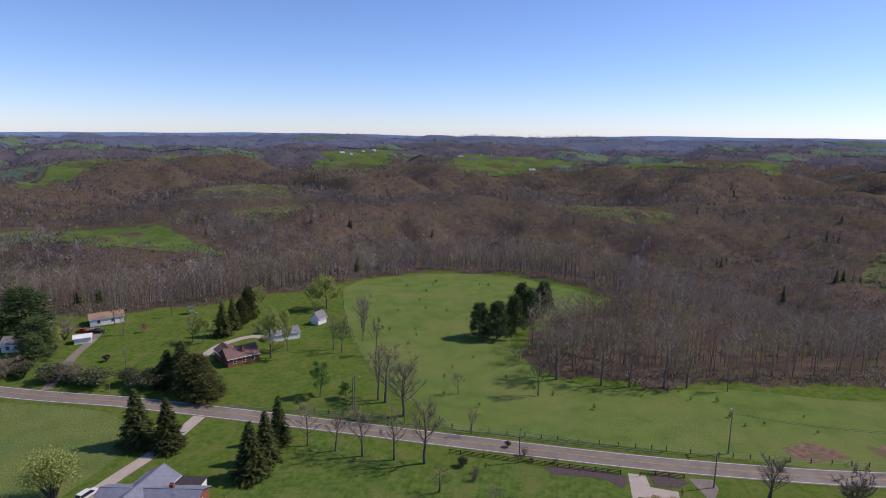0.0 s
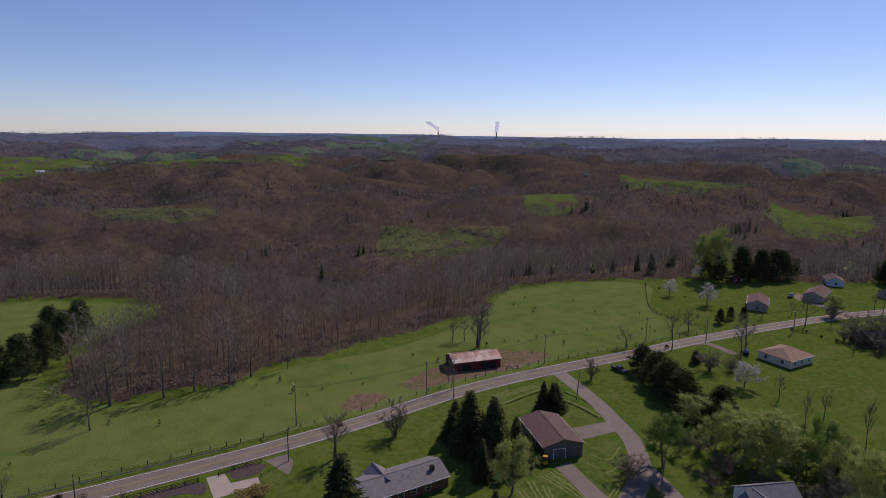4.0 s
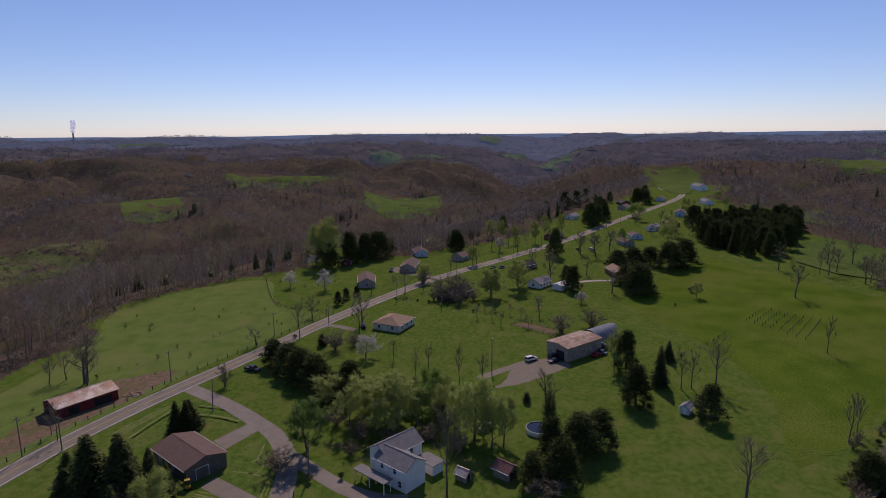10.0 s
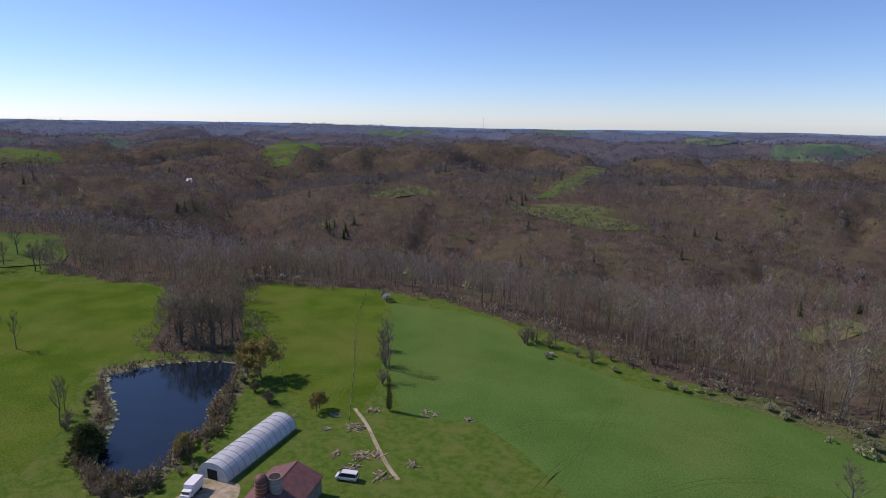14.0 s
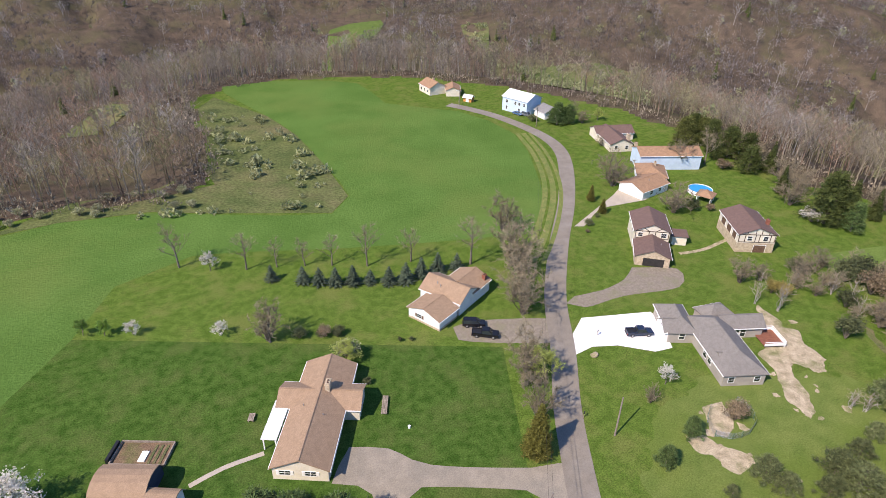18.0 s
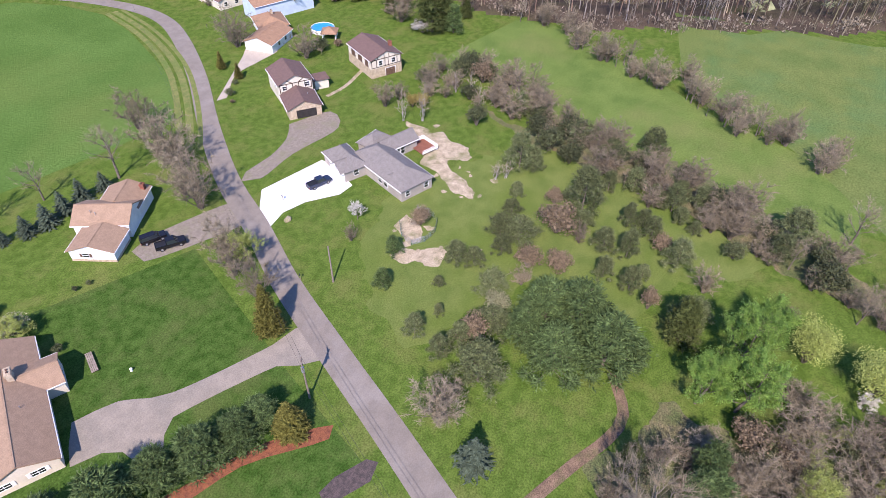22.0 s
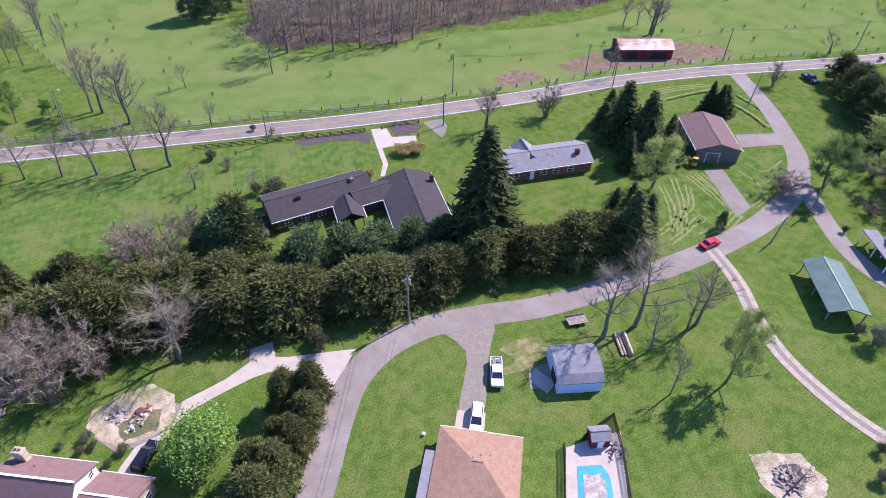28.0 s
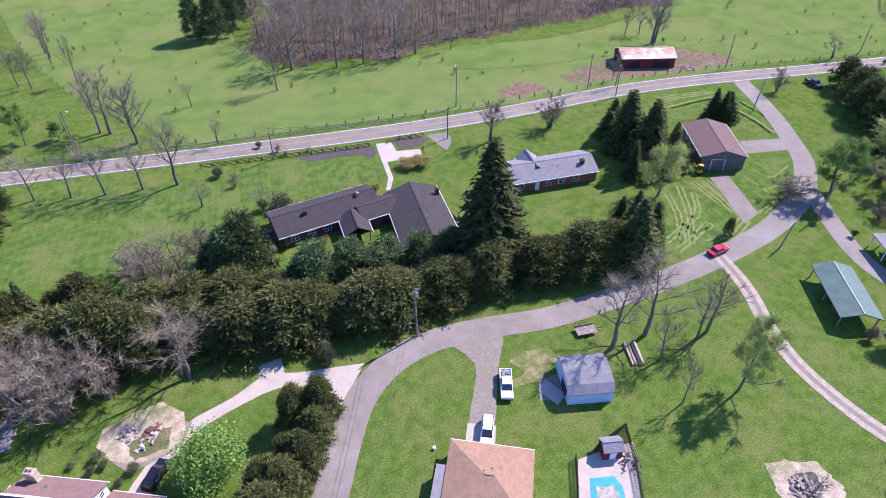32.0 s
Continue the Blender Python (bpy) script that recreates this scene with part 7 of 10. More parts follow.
for x, y in ((-8, 48), (-62.4, -50.6), (-81, -66), (60.2, 59.9), (-147, -135), (-26.5, 161.5)):
    box_ob = thing("mailbox", "small black mailbox on a wooden post", "mailbox", x, y, 0, 40, "mailboxes")
    part("post", boxes((-0.05, -0.05, -0.1, 0.05, 0.05, 1.05)), GRAY_WOOD, box_ob)
    part("box", boxes((-0.25, -0.1, 1.05, 0.25, 0.1, 1.28)), PLASTIC_BLACK, box_ob)
for x, y, c in ((19.8, 44.2, TRIM), (-35.4, -64.4, TRIM), (-28.6, 38.5, TRIM), (104, -12, PLASTIC_BLACK), (120, -8, TRIM)):
    bm = bmesh.new()
    tube(bm, ((x, y, -0.1), (x, y, 0.35)), 0.22, 0.18, 12)
    tube(bm, ((x, y, 0.35), (x, y, 0.5)), 0.1, 0.24, 12)
    tagged(part("yard_ornament", bm, c), "small pale ornament standing on the lawn", "ornament")
play = thing("climbing_tower", "green-roofed wooden climbing frame", "play set", -108.5, 250.5, 0, 30)
for sx in (-1, 1):
    for sy in (-1, 1):
        part("post", boxes((sx - 0.07, sy - 0.07, -0.2, sx + 0.07, sy + 0.07, 2.8)), GRAY_WOOD, play)
part("platform", boxes((-1.1, -1.1, 1.2, 1.1, 1.1, 1.32)), GRAY_WOOD, play)
bm = bmesh.new()
roof_shape(bm, [(-1.3, 2.7), (0, 3.6), (1.3, 2.7)], 1.2, 0.1, 0, pose(0, 0, 0), 0.06)
part("canopy", bm, GREEN_ROOF, play)
part("slide", boxes((1.1, -0.3, 1.1, 3.2, 0.3, 1.16), m=Matrix.Rotation(radians(22), 4, "Y")), PAINTS["skyblue"], play)

# ---- lanes and paths ----
FARM_DRIVE = ((88.6, 57.5), (87.0, 51), (85.2, 46.2), (81.7, 39.4), (79.4, 31.3), (79.2, 22), (80.6, 14.5), (84, 4), (92, -10))
gravel_drive = strip("gravel_drive", FARM_DRIVE, 3.0, 0.047, GRAVEL, "winding pale gravel farm drive", category="driveway")
for off in (-0.95, 0.95):
    strip("wheel_rut", FARM_DRIVE, 0.95, 0.055, WHITE_GRAVEL, "", off, parent=gravel_drive)
strip("driveway", ((126, 69.0), (121.5, 61), (117, 53.5), (113.5, 46.5), (112, 40), (112.5, 33)), 4.2, 0.047, LANE_ASPHALT, "asphalt drive to the white farmhouse", category="driveway")
strip("path", ((-62.8, 5.2), (-56, 8.0), (-51, 6.5), (-45.8, 3.1), (-37.9, -1.6)), 1.7, 0.04, DIRT, "trodden brown path through the thicket", category="path")
strip("path", ((-83.4, 63.2), (-79.2, 73.8)), 1.2, 0.04, SAND, "strip of pale bare soil in the grass", category="path")
strip("track", ((101.6, -118.3), (93, -113), (87, -108.3), (77.3, -100.9), (71.3, -97.3)), 1.0, 0.04, SAND, "worn earth track across the farmyard", category="path")
strip("driveway", ((-67, 155.5), (-68.6, 144.8), (-70.1, 136.7), (-74.1, 124.7), (-76.2, 117.0)), 3.6, 0.045, CONCRETE, "pale drive up to the brick ranch house", category="driveway")
strip("path", ((-12.8, -71.9), (-6.5, -72.4), (-1.1, -71.7)), 0.9, 0.04, CONCRETE, "narrow concrete path across the lawn", category="path")
strip("driveway", ((-98, 176), (-88, 188), (-84.1, 197.5), (-81.8, 212), (-73, 222), (-63, 218)), 3.2, 0.045, CONCRETE, "pale drive to the brick cottage", category="driveway")
strip("driveway", ((-120, 172), (-128, 198), (-133, 222), (-140, 230)), 3.2, 0.045, GRAVEL, "gravel drive to the white garage", category="driveway")
strip("driveway", ((297, 9), (308, 3), (317, -10), (320, -22)), 3.2, 0.045, CONCRETE, "pale drive to a house by the pines", category="driveway")
strip("driveway", ((215, 101), (221, 96), (218, 84)), 3.4, 0.045, GRAVEL, "gravel drive to the hip-roofed house", category="driveway")
strip("driveway", ((310, 74), (318, 95), (330, 99)), 4.0, 0.045, GRAVEL, "gravel drive by the road", category="driveway")
strip("path", ((-123.2, -79.3), (-130, -77.5), (-140.4, -77.6)), 1.1, 0.04, SAND, "sandy path between the half-timbered houses", category="path")
MOWN_STRAW = surface("mown_field_edge", (0.19, 0.2, 0.07), (0.135, 0.165, 0.05), 1.6, 0.95, bump=0.4, grain=0.25, third=(0.11, 0.165, 0.04), gloss=0.0)
for off, wide in ((-2.3, 1.6), (0.2, 1.8), (2.6, 1.2)):
    strip("mown_strip", ((-145.9, -170.9), (-138.5, -153.1), (-129.2, -136.7), (-119.4, -123.6), (-108.4, -112.4), (-98.0, -103.2), (-88.2, -95.6)), wide, 0.06, MOWN_STRAW, "pale mown swath along the wheat field", off, category="path")
strip("farm_track", ((180, 28), (190, 20), (197, 14)), 3.4, 0.04, GRAVEL, "gravel track to the barn yard", category="path")
strip("farm_track", ((-131.3, 108.3), (-118, 94), (-106.3, 80.7)), 3.0, 0.04, ROUGH_GRASS, "mown strip across the field", category="path")

# ---- mown strips and the yellow loader by the garage ----
CLIPPINGS = (
    ((93.9, 79.0), (90.8, 72.5), (85.4, 65.0)),
    ((98.4, 80.1), (93.0, 71.4), (86.2, 63.2)),
    ((103.5, 79.2), (103.0, 72.6), (101.7, 66.9)),
    ((106.5, 79.1), (105.5, 72.2), (103.1, 65.4)),
    ((90.1, 61.2), (96.1, 61.6), (102.6, 64.1)),
    ((82.4, 61.9), (88.2, 63.6), (93.6, 65.7)),
    ((82.4, 65.2), (89.2, 67.3), (95.6, 70.0), (100.1, 75.8)),
    ((124.8, 115.8), (132.6, 114.7), (142.3, 112.1)),
    ((124.0, 110.2), (133.9, 109.9), (142.1, 108.9)),
    ((143.8, 104.7), (143.5, 97.3), (142.1, 90.7)),
    ((138.8, 101.5), (138.5, 94.3), (137.3, 88.0)),
    ((114.4, 75.2), (114.8, 69.7), (119.2, 69.5)),
    ((118.9, 76.6), (120.3, 72.2), (128.2, 73.9)),
    ((114.6, 73.6), (113.0, 65.9), (107.9, 63.7)),
    ((101.7, 75.0), (104.2, 75.0), (101.6, 73.7)),
    ((93.1, 67.5), (93.9, 66.0), (92.1, 65.1)),
)
STRAW = surface("dried_grass_clippings", (0.21, 0.22, 0.08), (0.12, 0.16, 0.04), 0.5, 0.95, bump=0.8, grain=0.4)
for line in CLIPPINGS:
    for off in (-1.1, 0.0, 1.1):
        path = curve_points(line, 0.35)
        ring = []
        for s in (-1, 1):
            for i, q in enumerate(path if s < 0 else path[::-1]):
                way = (path[-1] - path[0]).normalized()
                ring.append((q.x - way.y * (off + s * (0.22 + 0.3 * noise.noise(q * 0.9 + Vector((0, 0, s + off))))), q.y + way.x * (off + s * (0.22 + 0.3 * noise.noise(q * 0.9 + Vector((0, 0, s + off)))))))
        patch("clippings", ring, 0.03 + 0.003 * off, STRAW, "streak of dry grass clippings on the lawn", "clippings", round_off=False, kind="stuff")
YELLOW_PAINT = surface("yellow_machine_paint", (0.62, 0.38, 0.03), (0.5, 0.3, 0.03), 0.8, 0.45, bump=0.05, grain=0.08)
loader = thing("mini_excavator", "small yellow digging machine parked by the garage", "excavator", 106.9, 82.0, 0, 35)
for s in (-0.55, 0.55):
    bm = boxes((-0.9, s - 0.17, 0.02, 0.9, s + 0.17, 0.5))
    bmesh.ops.bevel(bm, geom=bm.edges[:], offset=0.14, segments=2, affect="EDGES")
    part("track", bm, TYRE, loader, "black rubber track")
bm = boxes((-0.95, -0.6, 0.5, 0.55, 0.6, 1.15))
bmesh.ops.bevel(bm, geom=bm.edges[:], offset=0.12, segments=2, affect="EDGES")
part("body", bm, YELLOW_PAINT, loader)
cab = part("cab", boxes((-0.35, -0.5, 1.15, 0.5, 0.5, 2.2)), GLASS, loader, "dark glazed cab")
part("cab_roof", boxes((-0.45, -0.58, 2.2, 0.6, 0.58, 2.3)), YELLOW_PAINT, cab)
for a, c, r in (((0.55, 0, 0.9), (1.7, 0, 2.3), 0.13), ((1.7, 0, 2.3), (2.5, 0, 1.1), 0.1)):
    bm = bmesh.new()
    tube(bm, (a, c), r, r * 0.8, 6)
    part("arm", bm, YELLOW_PAINT, loader)
bm = boxes((2.25, -0.3, 0.55, 2.75, 0.3, 1.1))
bmesh.ops.bevel(bm, geom=bm.edges[:], offset=0.1, segments=1, affect="EDGES")
part("bucket", bm, TYRE, loader, "dark steel bucket")

# ---- trees and shrubs one by one: x, y, height, breadth ----
PLANTS = []
PLANTS.append(("spruce", ((-76.1, 139.9, 15.3, 1.5), (-67.5, 137.9, 13.8, 1.5), (-41.1, 141.5, 13, 1.2), (-43.3, 125.8, 14, 1.5), (-41.8, 132.6, 13.2, 1.35), (130.4, 98.5, 8.9, 1.5), (71.4, 63.3, 16, 1.65), (98, 98.5, 16.2, 1.65), (98.2, 90.9, 17.1, 1.65), (101, 85.7, 11.3, 1.5), (128.6, 100.2, 9.3, 1.5), (99.2, 105.4, 10.7, 1.8), (102.7, 102.1, 10.8, 1.8), (105.5, 96.6, 9, 1.5), (108, 92.3, 8.4, 1.5), (106, 108.2, 10.2, 1.2), (104.1, 97.1, 12.3, 1.2), (98.5, 94.8, 11.1, 1.2), (104.3, 89, 10.6, 1.05), (103.8, 84.5, 8.4, 1.05), (91, 87.4, 10.2, 1.2), (75.5, 68.9, 13, 1.35),)))
PLANTS.append(("spruce", ((78.1, 66.1, 11.2, 1.35), (76.6, 73.9, 8.2, 1.35), (108.7, 97.9, 8.4, 1.05), (184.8, -27.4, 13.3, 1.16), (207.7, -33.2, 7.2, 1.68), (-80.2, 176.8, 14.5, 2.2), (-84.9, 176.7, 11.5, 2.2), (132.3, 98.9, 8.2, 2.2), (-84.3, 222.3, 14, 1.33), (-83.2, 230.5, 13.5, 1.17), (47.6, 77.4, 27, 1.5),)))
PLANTS.append(("pine", ((14.4, 223.9, 13.9, 1.25), (21, 221.5, 15, 1.25), (28.4, 230.8, 15, 1.25), (36.4, 241.6, 15, 1.25), (43.8, 253.3, 15, 1.25), (33.7, 250.7, 15, 1.25), (0.2, 94.9, 10.4, 1.25), (-2, 94.6, 8.6, 1.25), (1.9, 89.9, 14.9, 1.25), (14.5, 81.6, 12.3, 1.6), (21.1, 81.5, 10.9, 1.6), (27.7, 80.9, 10.1, 1.6), (34.2, 80.6, 9, 1.6), (40.4, 80.7, 7.6, 1.6), (11.5, 83.4, 7.6, 1.6), (24.3, 77.3, 10.7, 1.6), (-180.6, -74.5, 9.7, 1.375), (-174, -63, 8.7, 1.375), (-67.3, -7.1, 10.6, 1.88), (-67.9, -1.6, 11.4, 1.88), (-63.6, 3.4, 11.1, 1.88), (-63.5, -9.1, 7.8, 1.88),)))
PLANTS.append(("pine", ((-59.8, -3.9, 9.3, 1.88), (-46.1, 19.7, 7.2, 1.88), (-8.5, -59.1, 7.1, 1.79), (-12, -55.9, 7.5, 1.79), (-17.3, -50.7, 8.8, 1.79), (-22.6, -47.6, 7.1, 1.79), (-26.8, -44.2, 7.9, 1.79), (-31.3, -41.2, 7, 1.79), (-35, -40.3, 5.9, 1.79), (-158.4, 219, 19.2, 2.17), (-142.4, 201.5, 13.1, 2.04), (-169.5, 224.6, 9.4, 2.08), (-137.8, 193.7, 9.4, 1.73), (-74.9, -37.9, 4.3, 1.49), (-66.2, -36.1, 4.4, 1.42), (-164.3, -174.4, 6, 1.9), (-169, -171.7, 6.7, 1.71), (94.9, 61.8, 4.4, 1.08), (-64.5, 8, 7.4, 1.04), (-49.5, 19.4, 9, 1.06),)))
PLANTS.append(("bush", ((-109.8, 177.6, 4.7, 1.5), (-121.8, 176.8, 3.8, 1.5), (-115.8, 176.6, 4.1, 1.4), (-114.4, 195.2, 3, 1.2), (-136.6, 182.8, 4, 1.3), (10.6, 67.6, 3.3, 1), (117.5, 49.9, 2, 1), (114.8, 56.6, 2.5, 1), (10.6, 99.4, 2.5, 1.2), (17.9, 98.6, 1.6, 1), (20.6, 97.3, 1.6, 1), (77.7, 13.7, 2.5, 1), (12.8, 98.4, 3, 1), (17.1, 92.1, 3, 1), (-23.9, 63.9, 2, 1.3), (-19.2, 59.8, 2, 1.2), (-28.3, -96.9, 2.1, 1.2), (-32, -95.3, 2, 1.2), (-35, -93.4, 2.2, 1.2), (-34.1, -77.6, 1.9, 1.2), (-45.2, -85.4, 1.4, 1), (-47.3, -84.4, 1.3, 1),)))
PLANTS.append(("bush", ((18.6, -59.2, 3.4, 1.1), (302.7, -56.8, 3.7, 1.4), (277.1, -45.5, 1.5, 1.2), (168.8, -36.6, 6, 1), (140.2, -69.4, 4.6, 1.2), (124.6, -108.1, 3.6, 1.2), (121.9, -79.4, 3.4, 1.4), (119.2, -60.1, 2.9, 1.5), (115.8, -64.2, 2.6, 1.4), (152.1, -75.8, 2.6, 1), (168, -82, 2.9, 1), (132.4, -110.4, 3.7, 1.2), (129.9, -94.1, 2.2, 1.3), (264, 80.9, 1.4, 1.2), (264.4, 75.6, 1.6, 1.2), (262.4, 69.7, 1.4, 1.2), (261, 64, 1.8, 1.2), (260.1, 59.5, 2, 1.2), (250.7, 41.6, 1.6, 1.2), (260.7, 40.8, 1.5, 1.2), (249.3, 31.7, 1.2, 1.2), (246.2, 28.1, 1.2, 1.2),)))
PLANTS.append(("bush", ((256.1, 49.2, 2, 1.2), (258, 54.7, 2, 1.2), (201, 89.5, 3.2, 1.2), (202.2, 84.1, 2.6, 1.2), (203.2, 89, 2.5, 1.2), (199.7, 86, 2, 1.2), (204.4, 103.3, 1.8, 1.2), (168.8, 61.5, 2, 1.2), (133.9, 24.8, 2, 1.2), (128.9, 48.1, 1.5, 1.2), (131.4, 54, 1.5, 1.2), (118.6, 67.7, 2.7, 0.6), (11, 65.6, 4.5, 0.9), (-23.1, 62.3, 1.6, 1.3), (-24.7, 62.1, 1.5, 1.3), (-27.2, 64.2, 1.3, 1.3), (-21.4, 58.5, 1.4, 1.3), (-88.6, 173.9, 7.4, 1.91), (-97.4, 176.4, 6.3, 1.59), (-107.4, 175.9, 6.8, 2.2), (-122.3, 179.2, 6.6, 2.2), (-132.8, 180.6, 6, 1.33),)))
PLANTS.append(("bush", ((-92, 174, 6, 1.55), (15, 111.7, 4.4, 1.6), (-28.4, -97, 3.2, 1.26), (-35.6, -93.9, 2.8, 1.26), (-146.5, -94, 4.9, 1.23), (-113.9, -102.6, 2.5, 1.36), (-119.6, -105.1, 1.5, 1.55), (-158.8, -180.7, 3.1, 1.94), (73.8, 10.7, 2.6, 1.24), (72, 7.2, 1.8, 1.42), (11.6, 113.4, 3.4, 1), (10.9, 67.4, 4.2, 0.9), (-34.2, 30.3, 8.8, 0.7),)))
PLANTS.append(("bare", ((-31, 229, 13.4, 0.96), (-16.4, 165.4, 16, 1.32), (-10.6, 156.7, 16, 1.32), (37, 183.5, 16, 1.56), (29.2, 170.8, 14.3, 0.6), (61.2, 251.2, 9.6, 1.2), (88.4, 175.4, 11.8, 0.6), (58.9, 178.2, 14.3, 1.2), (76.7, 177.9, 12.3, 1.2), (50.3, 179.1, 16, 1.2), (69.6, 178, 16, 1.2), (-33.7, 140.2, 10.5, 1.2), (-26.2, 137.9, 10.3, 1.2), (-19.2, 135.5, 12.9, 1.2), (-11.3, 133.9, 12.1, 1.2), (-3.9, 132.4, 16, 1.2), (-18.8, 167.2, 16, 1.08), (-10.4, 157.3, 15.3, 1.08), (5, 171.7, 6.7, 1.2), (7.9, 147.3, 6.8, 1.2), (70.6, 117.1, 11.2, 1.2), (29.2, 171.8, 16, 0.48),)))
PLANTS.append(("bare", ((37.8, 186.4, 16, 1.56), (-32.5, 234, 12.7, 1.2), (54.7, 48.1, 16, 1.2), (61.5, 47.9, 16, 1.2), (69.1, 43.4, 10.2, 1.2), (60.6, 15.1, 6.1, 1.2), (71.4, 43.7, 12.6, 1.2), (-33.6, 81.8, 12, 1.68), (-27.2, 82.8, 9.5, 1.68), (-36.5, 89.7, 8.5, 1.56), (60.2, 42.5, 10.4, 1.08), (-32.5, 75.9, 13.3, 1.68), (-28.7, 77.1, 12.2, 1.68), (-23.9, 78.6, 10.1, 1.56), (-9.9, 73.4, 14.5, 1.44), (-56.8, 80.1, 9.2, 1.44), (-65.6, 83.8, 10.9, 1.2), (-71.2, 83, 10.8, 1.2), (-52.8, 83.9, 11.1, 1.2), (-68.9, 98.3, 10.2, 1.2), (-75.8, 101.6, 8.9, 1.2), (-13.3, 98.3, 9.6, 1.44),)))
PLANTS.append(("bare", ((-7.7, 99.1, 10.3, 1.44), (-13.4, -137.5, 10.8, 1.2), (-26.9, -128.3, 9.4, 1.2), (-33.5, -125.6, 7, 1.2), (-39.5, -122.8, 7.2, 1.2), (-45.2, -119.6, 7.7, 1.2), (-52.4, -114.9, 10.2, 1.2), (-62.5, -111.3, 8.7, 1.2), (-74.4, -102.7, 12.4, 1.2), (-22.8, -98.7, 9.3, 1.32), (-143.1, -123.1, 9.6, 1.44), (152.8, 149.8, 15.7, 1.2), (361.2, -112.5, 14.2, 1.2), (381.6, -144.4, 14.8, 1.2), (384.1, -158.3, 14.8, 1.2), (183.2, -121.9, 17.8, 1.44), (171.9, -127.1, 17.8, 1.56), (174.9, -123, 17.8, 1.44), (173, -135.7, 16.9, 1.32), (104.5, -137.3, 9.1, 0.84), (109.1, -144.3, 17, 0.6), (301.5, -102.3, 16.2, 1.2),)))
PLANTS.append(("bare", ((336.2, -145.4, 15, 1.2), (353.7, -134.9, 13.4, 1.2), (81.4, -188.9, 9.3, 1.32), (79, -191.7, 8.3, 1.2), (71.3, -190.6, 8.1, 1.2), (226.4, 83.9, 12.5, 1.44), (274.4, 79.3, 12.9, 1.08), (282.9, 72.2, 9, 0.96), (287, 88.7, 5.8, 1.2), (271.2, 95.2, 6.6, 1.2), (231.6, 108.5, 8.5, 1.44), (261.6, 14.2, 6, 1.44), (268, -4.4, 6, 1.56), (329.9, -7.7, 9.5, 1.56), (324.8, 66.7, 7.6, 1.2), (346.4, 55.4, 9.2, 1.2), (370.1, 45.2, 11, 1.2), (408.2, 43.5, 10.6, 1.2), (393, 53, 13.2, 0.96), (403.7, 67.2, 12.1, 0.96), (401.8, 77.2, 10.7, 0.96), (391.2, -3.9, 14, 1.3),)))
PLANTS.append(("bare", ((393, -13.3, 12.6, 1.32), (401, -23.1, 12.7, 1.44), (518.5, -50.1, 9.3, 1.2), (339.7, 12.8, 11.2, 1.32), (267, 49.6, 12, 1.56), (386.3, 35.1, 12.3, 0.96), (397.4, 30, 11.8, 0.96), (416.5, 90.8, 11.9, 1.2), (429.8, 102.1, 12.3, 1.2), (413.1, 109, 11.9, 1.2), (425.8, 123.7, 12.3, 1.2), (409.3, -33.2, 8.9, 1.08), (468.5, -58, 9.4, 1.2), (228.9, 107, 5.7, 1.44), (121.4, 132.4, 6.1, 0.96), (151.2, 149.5, 16.1, 1.44), (148.8, 160.4, 8.5, 1.2), (152.8, 157.9, 8.6, 1.2), (70.3, 117.1, 10.7, 1.2), (150.5, 147.9, 11.2, 1.32), (119.3, 128.5, 10.1, 0.72), (183.7, -122.7, 16, 0.84),)))
PLANTS.append(("bare", ((174.6, -127.9, 16, 0.96), (169.3, -128.5, 16, 0.96), (178.9, -127.1, 16, 0.84), (115.8, 24.9, 20.9, 0.65), (172.7, 33, 13.3, 0.48), (185.6, 46, 7.7, 0.98), (173.3, 47.1, 11.1, 0.52), (177.4, 26.3, 8.7, 1.07), (189.6, 59.2, 7.2, 0.98), (214.4, 80.8, 12.5, 1), (161.6, 5.8, 12, 1.06), (193.4, 113.5, 7, 2.2), (203.9, 101.1, 14.3, 0.76), (184.3, -33.7, 12.2, 0.78), (185.4, -36.8, 11.3, 0.79), (186.3, -44, 14.9, 0.97), (126.4, -37.6, 14.6, 1.11), (158.5, -69.6, 12.4, 0.81), (225.9, -88.7, 13.1, 0.62), (165, -74, 10.1, 0.64), (-39.4, 208.7, 13.3, 0.75), (-35.8, 205.4, 13.1, 0.85),)))
PLANTS.append(("bare", ((-30.7, 223.8, 12.8, 0.8), (-132.4, 234.1, 9.8, 0.88), (-114, 244.7, 8.5, 0.75), (-122.6, 221.9, 8.7, 0.84), (-23.4, 203, 13.7, 0.66), (-93.1, 215.1, 9.8, 1.12), (-36.4, 11.3, 17, 1.01), (-34.7, 18.4, 10.7, 1.01), (-43.1, 8.9, 9.2, 1.01), (-33.8, 14.5, 10.5, 1.01), (-39.2, 25.4, 7.5, 1.01), (384.6, -4.8, 13, 1.1), (379.3, -13.8, 15, 1.27), (308.1, 11, 15.5, 1.09), (354.6, -130.8, 14, 0.74), (360.7, -141.4, 13, 1.09), (339.3, -149.2, 12, 1.22), (336.8, -154.5, 15, 1.17), (349.3, 22.9, 10.1, 1.4), (293.8, -19.1, 11.2, 1.53), (-128.7, 115, 14.7, 1.12), (-127, 115.4, 13.7, 0.87),)))
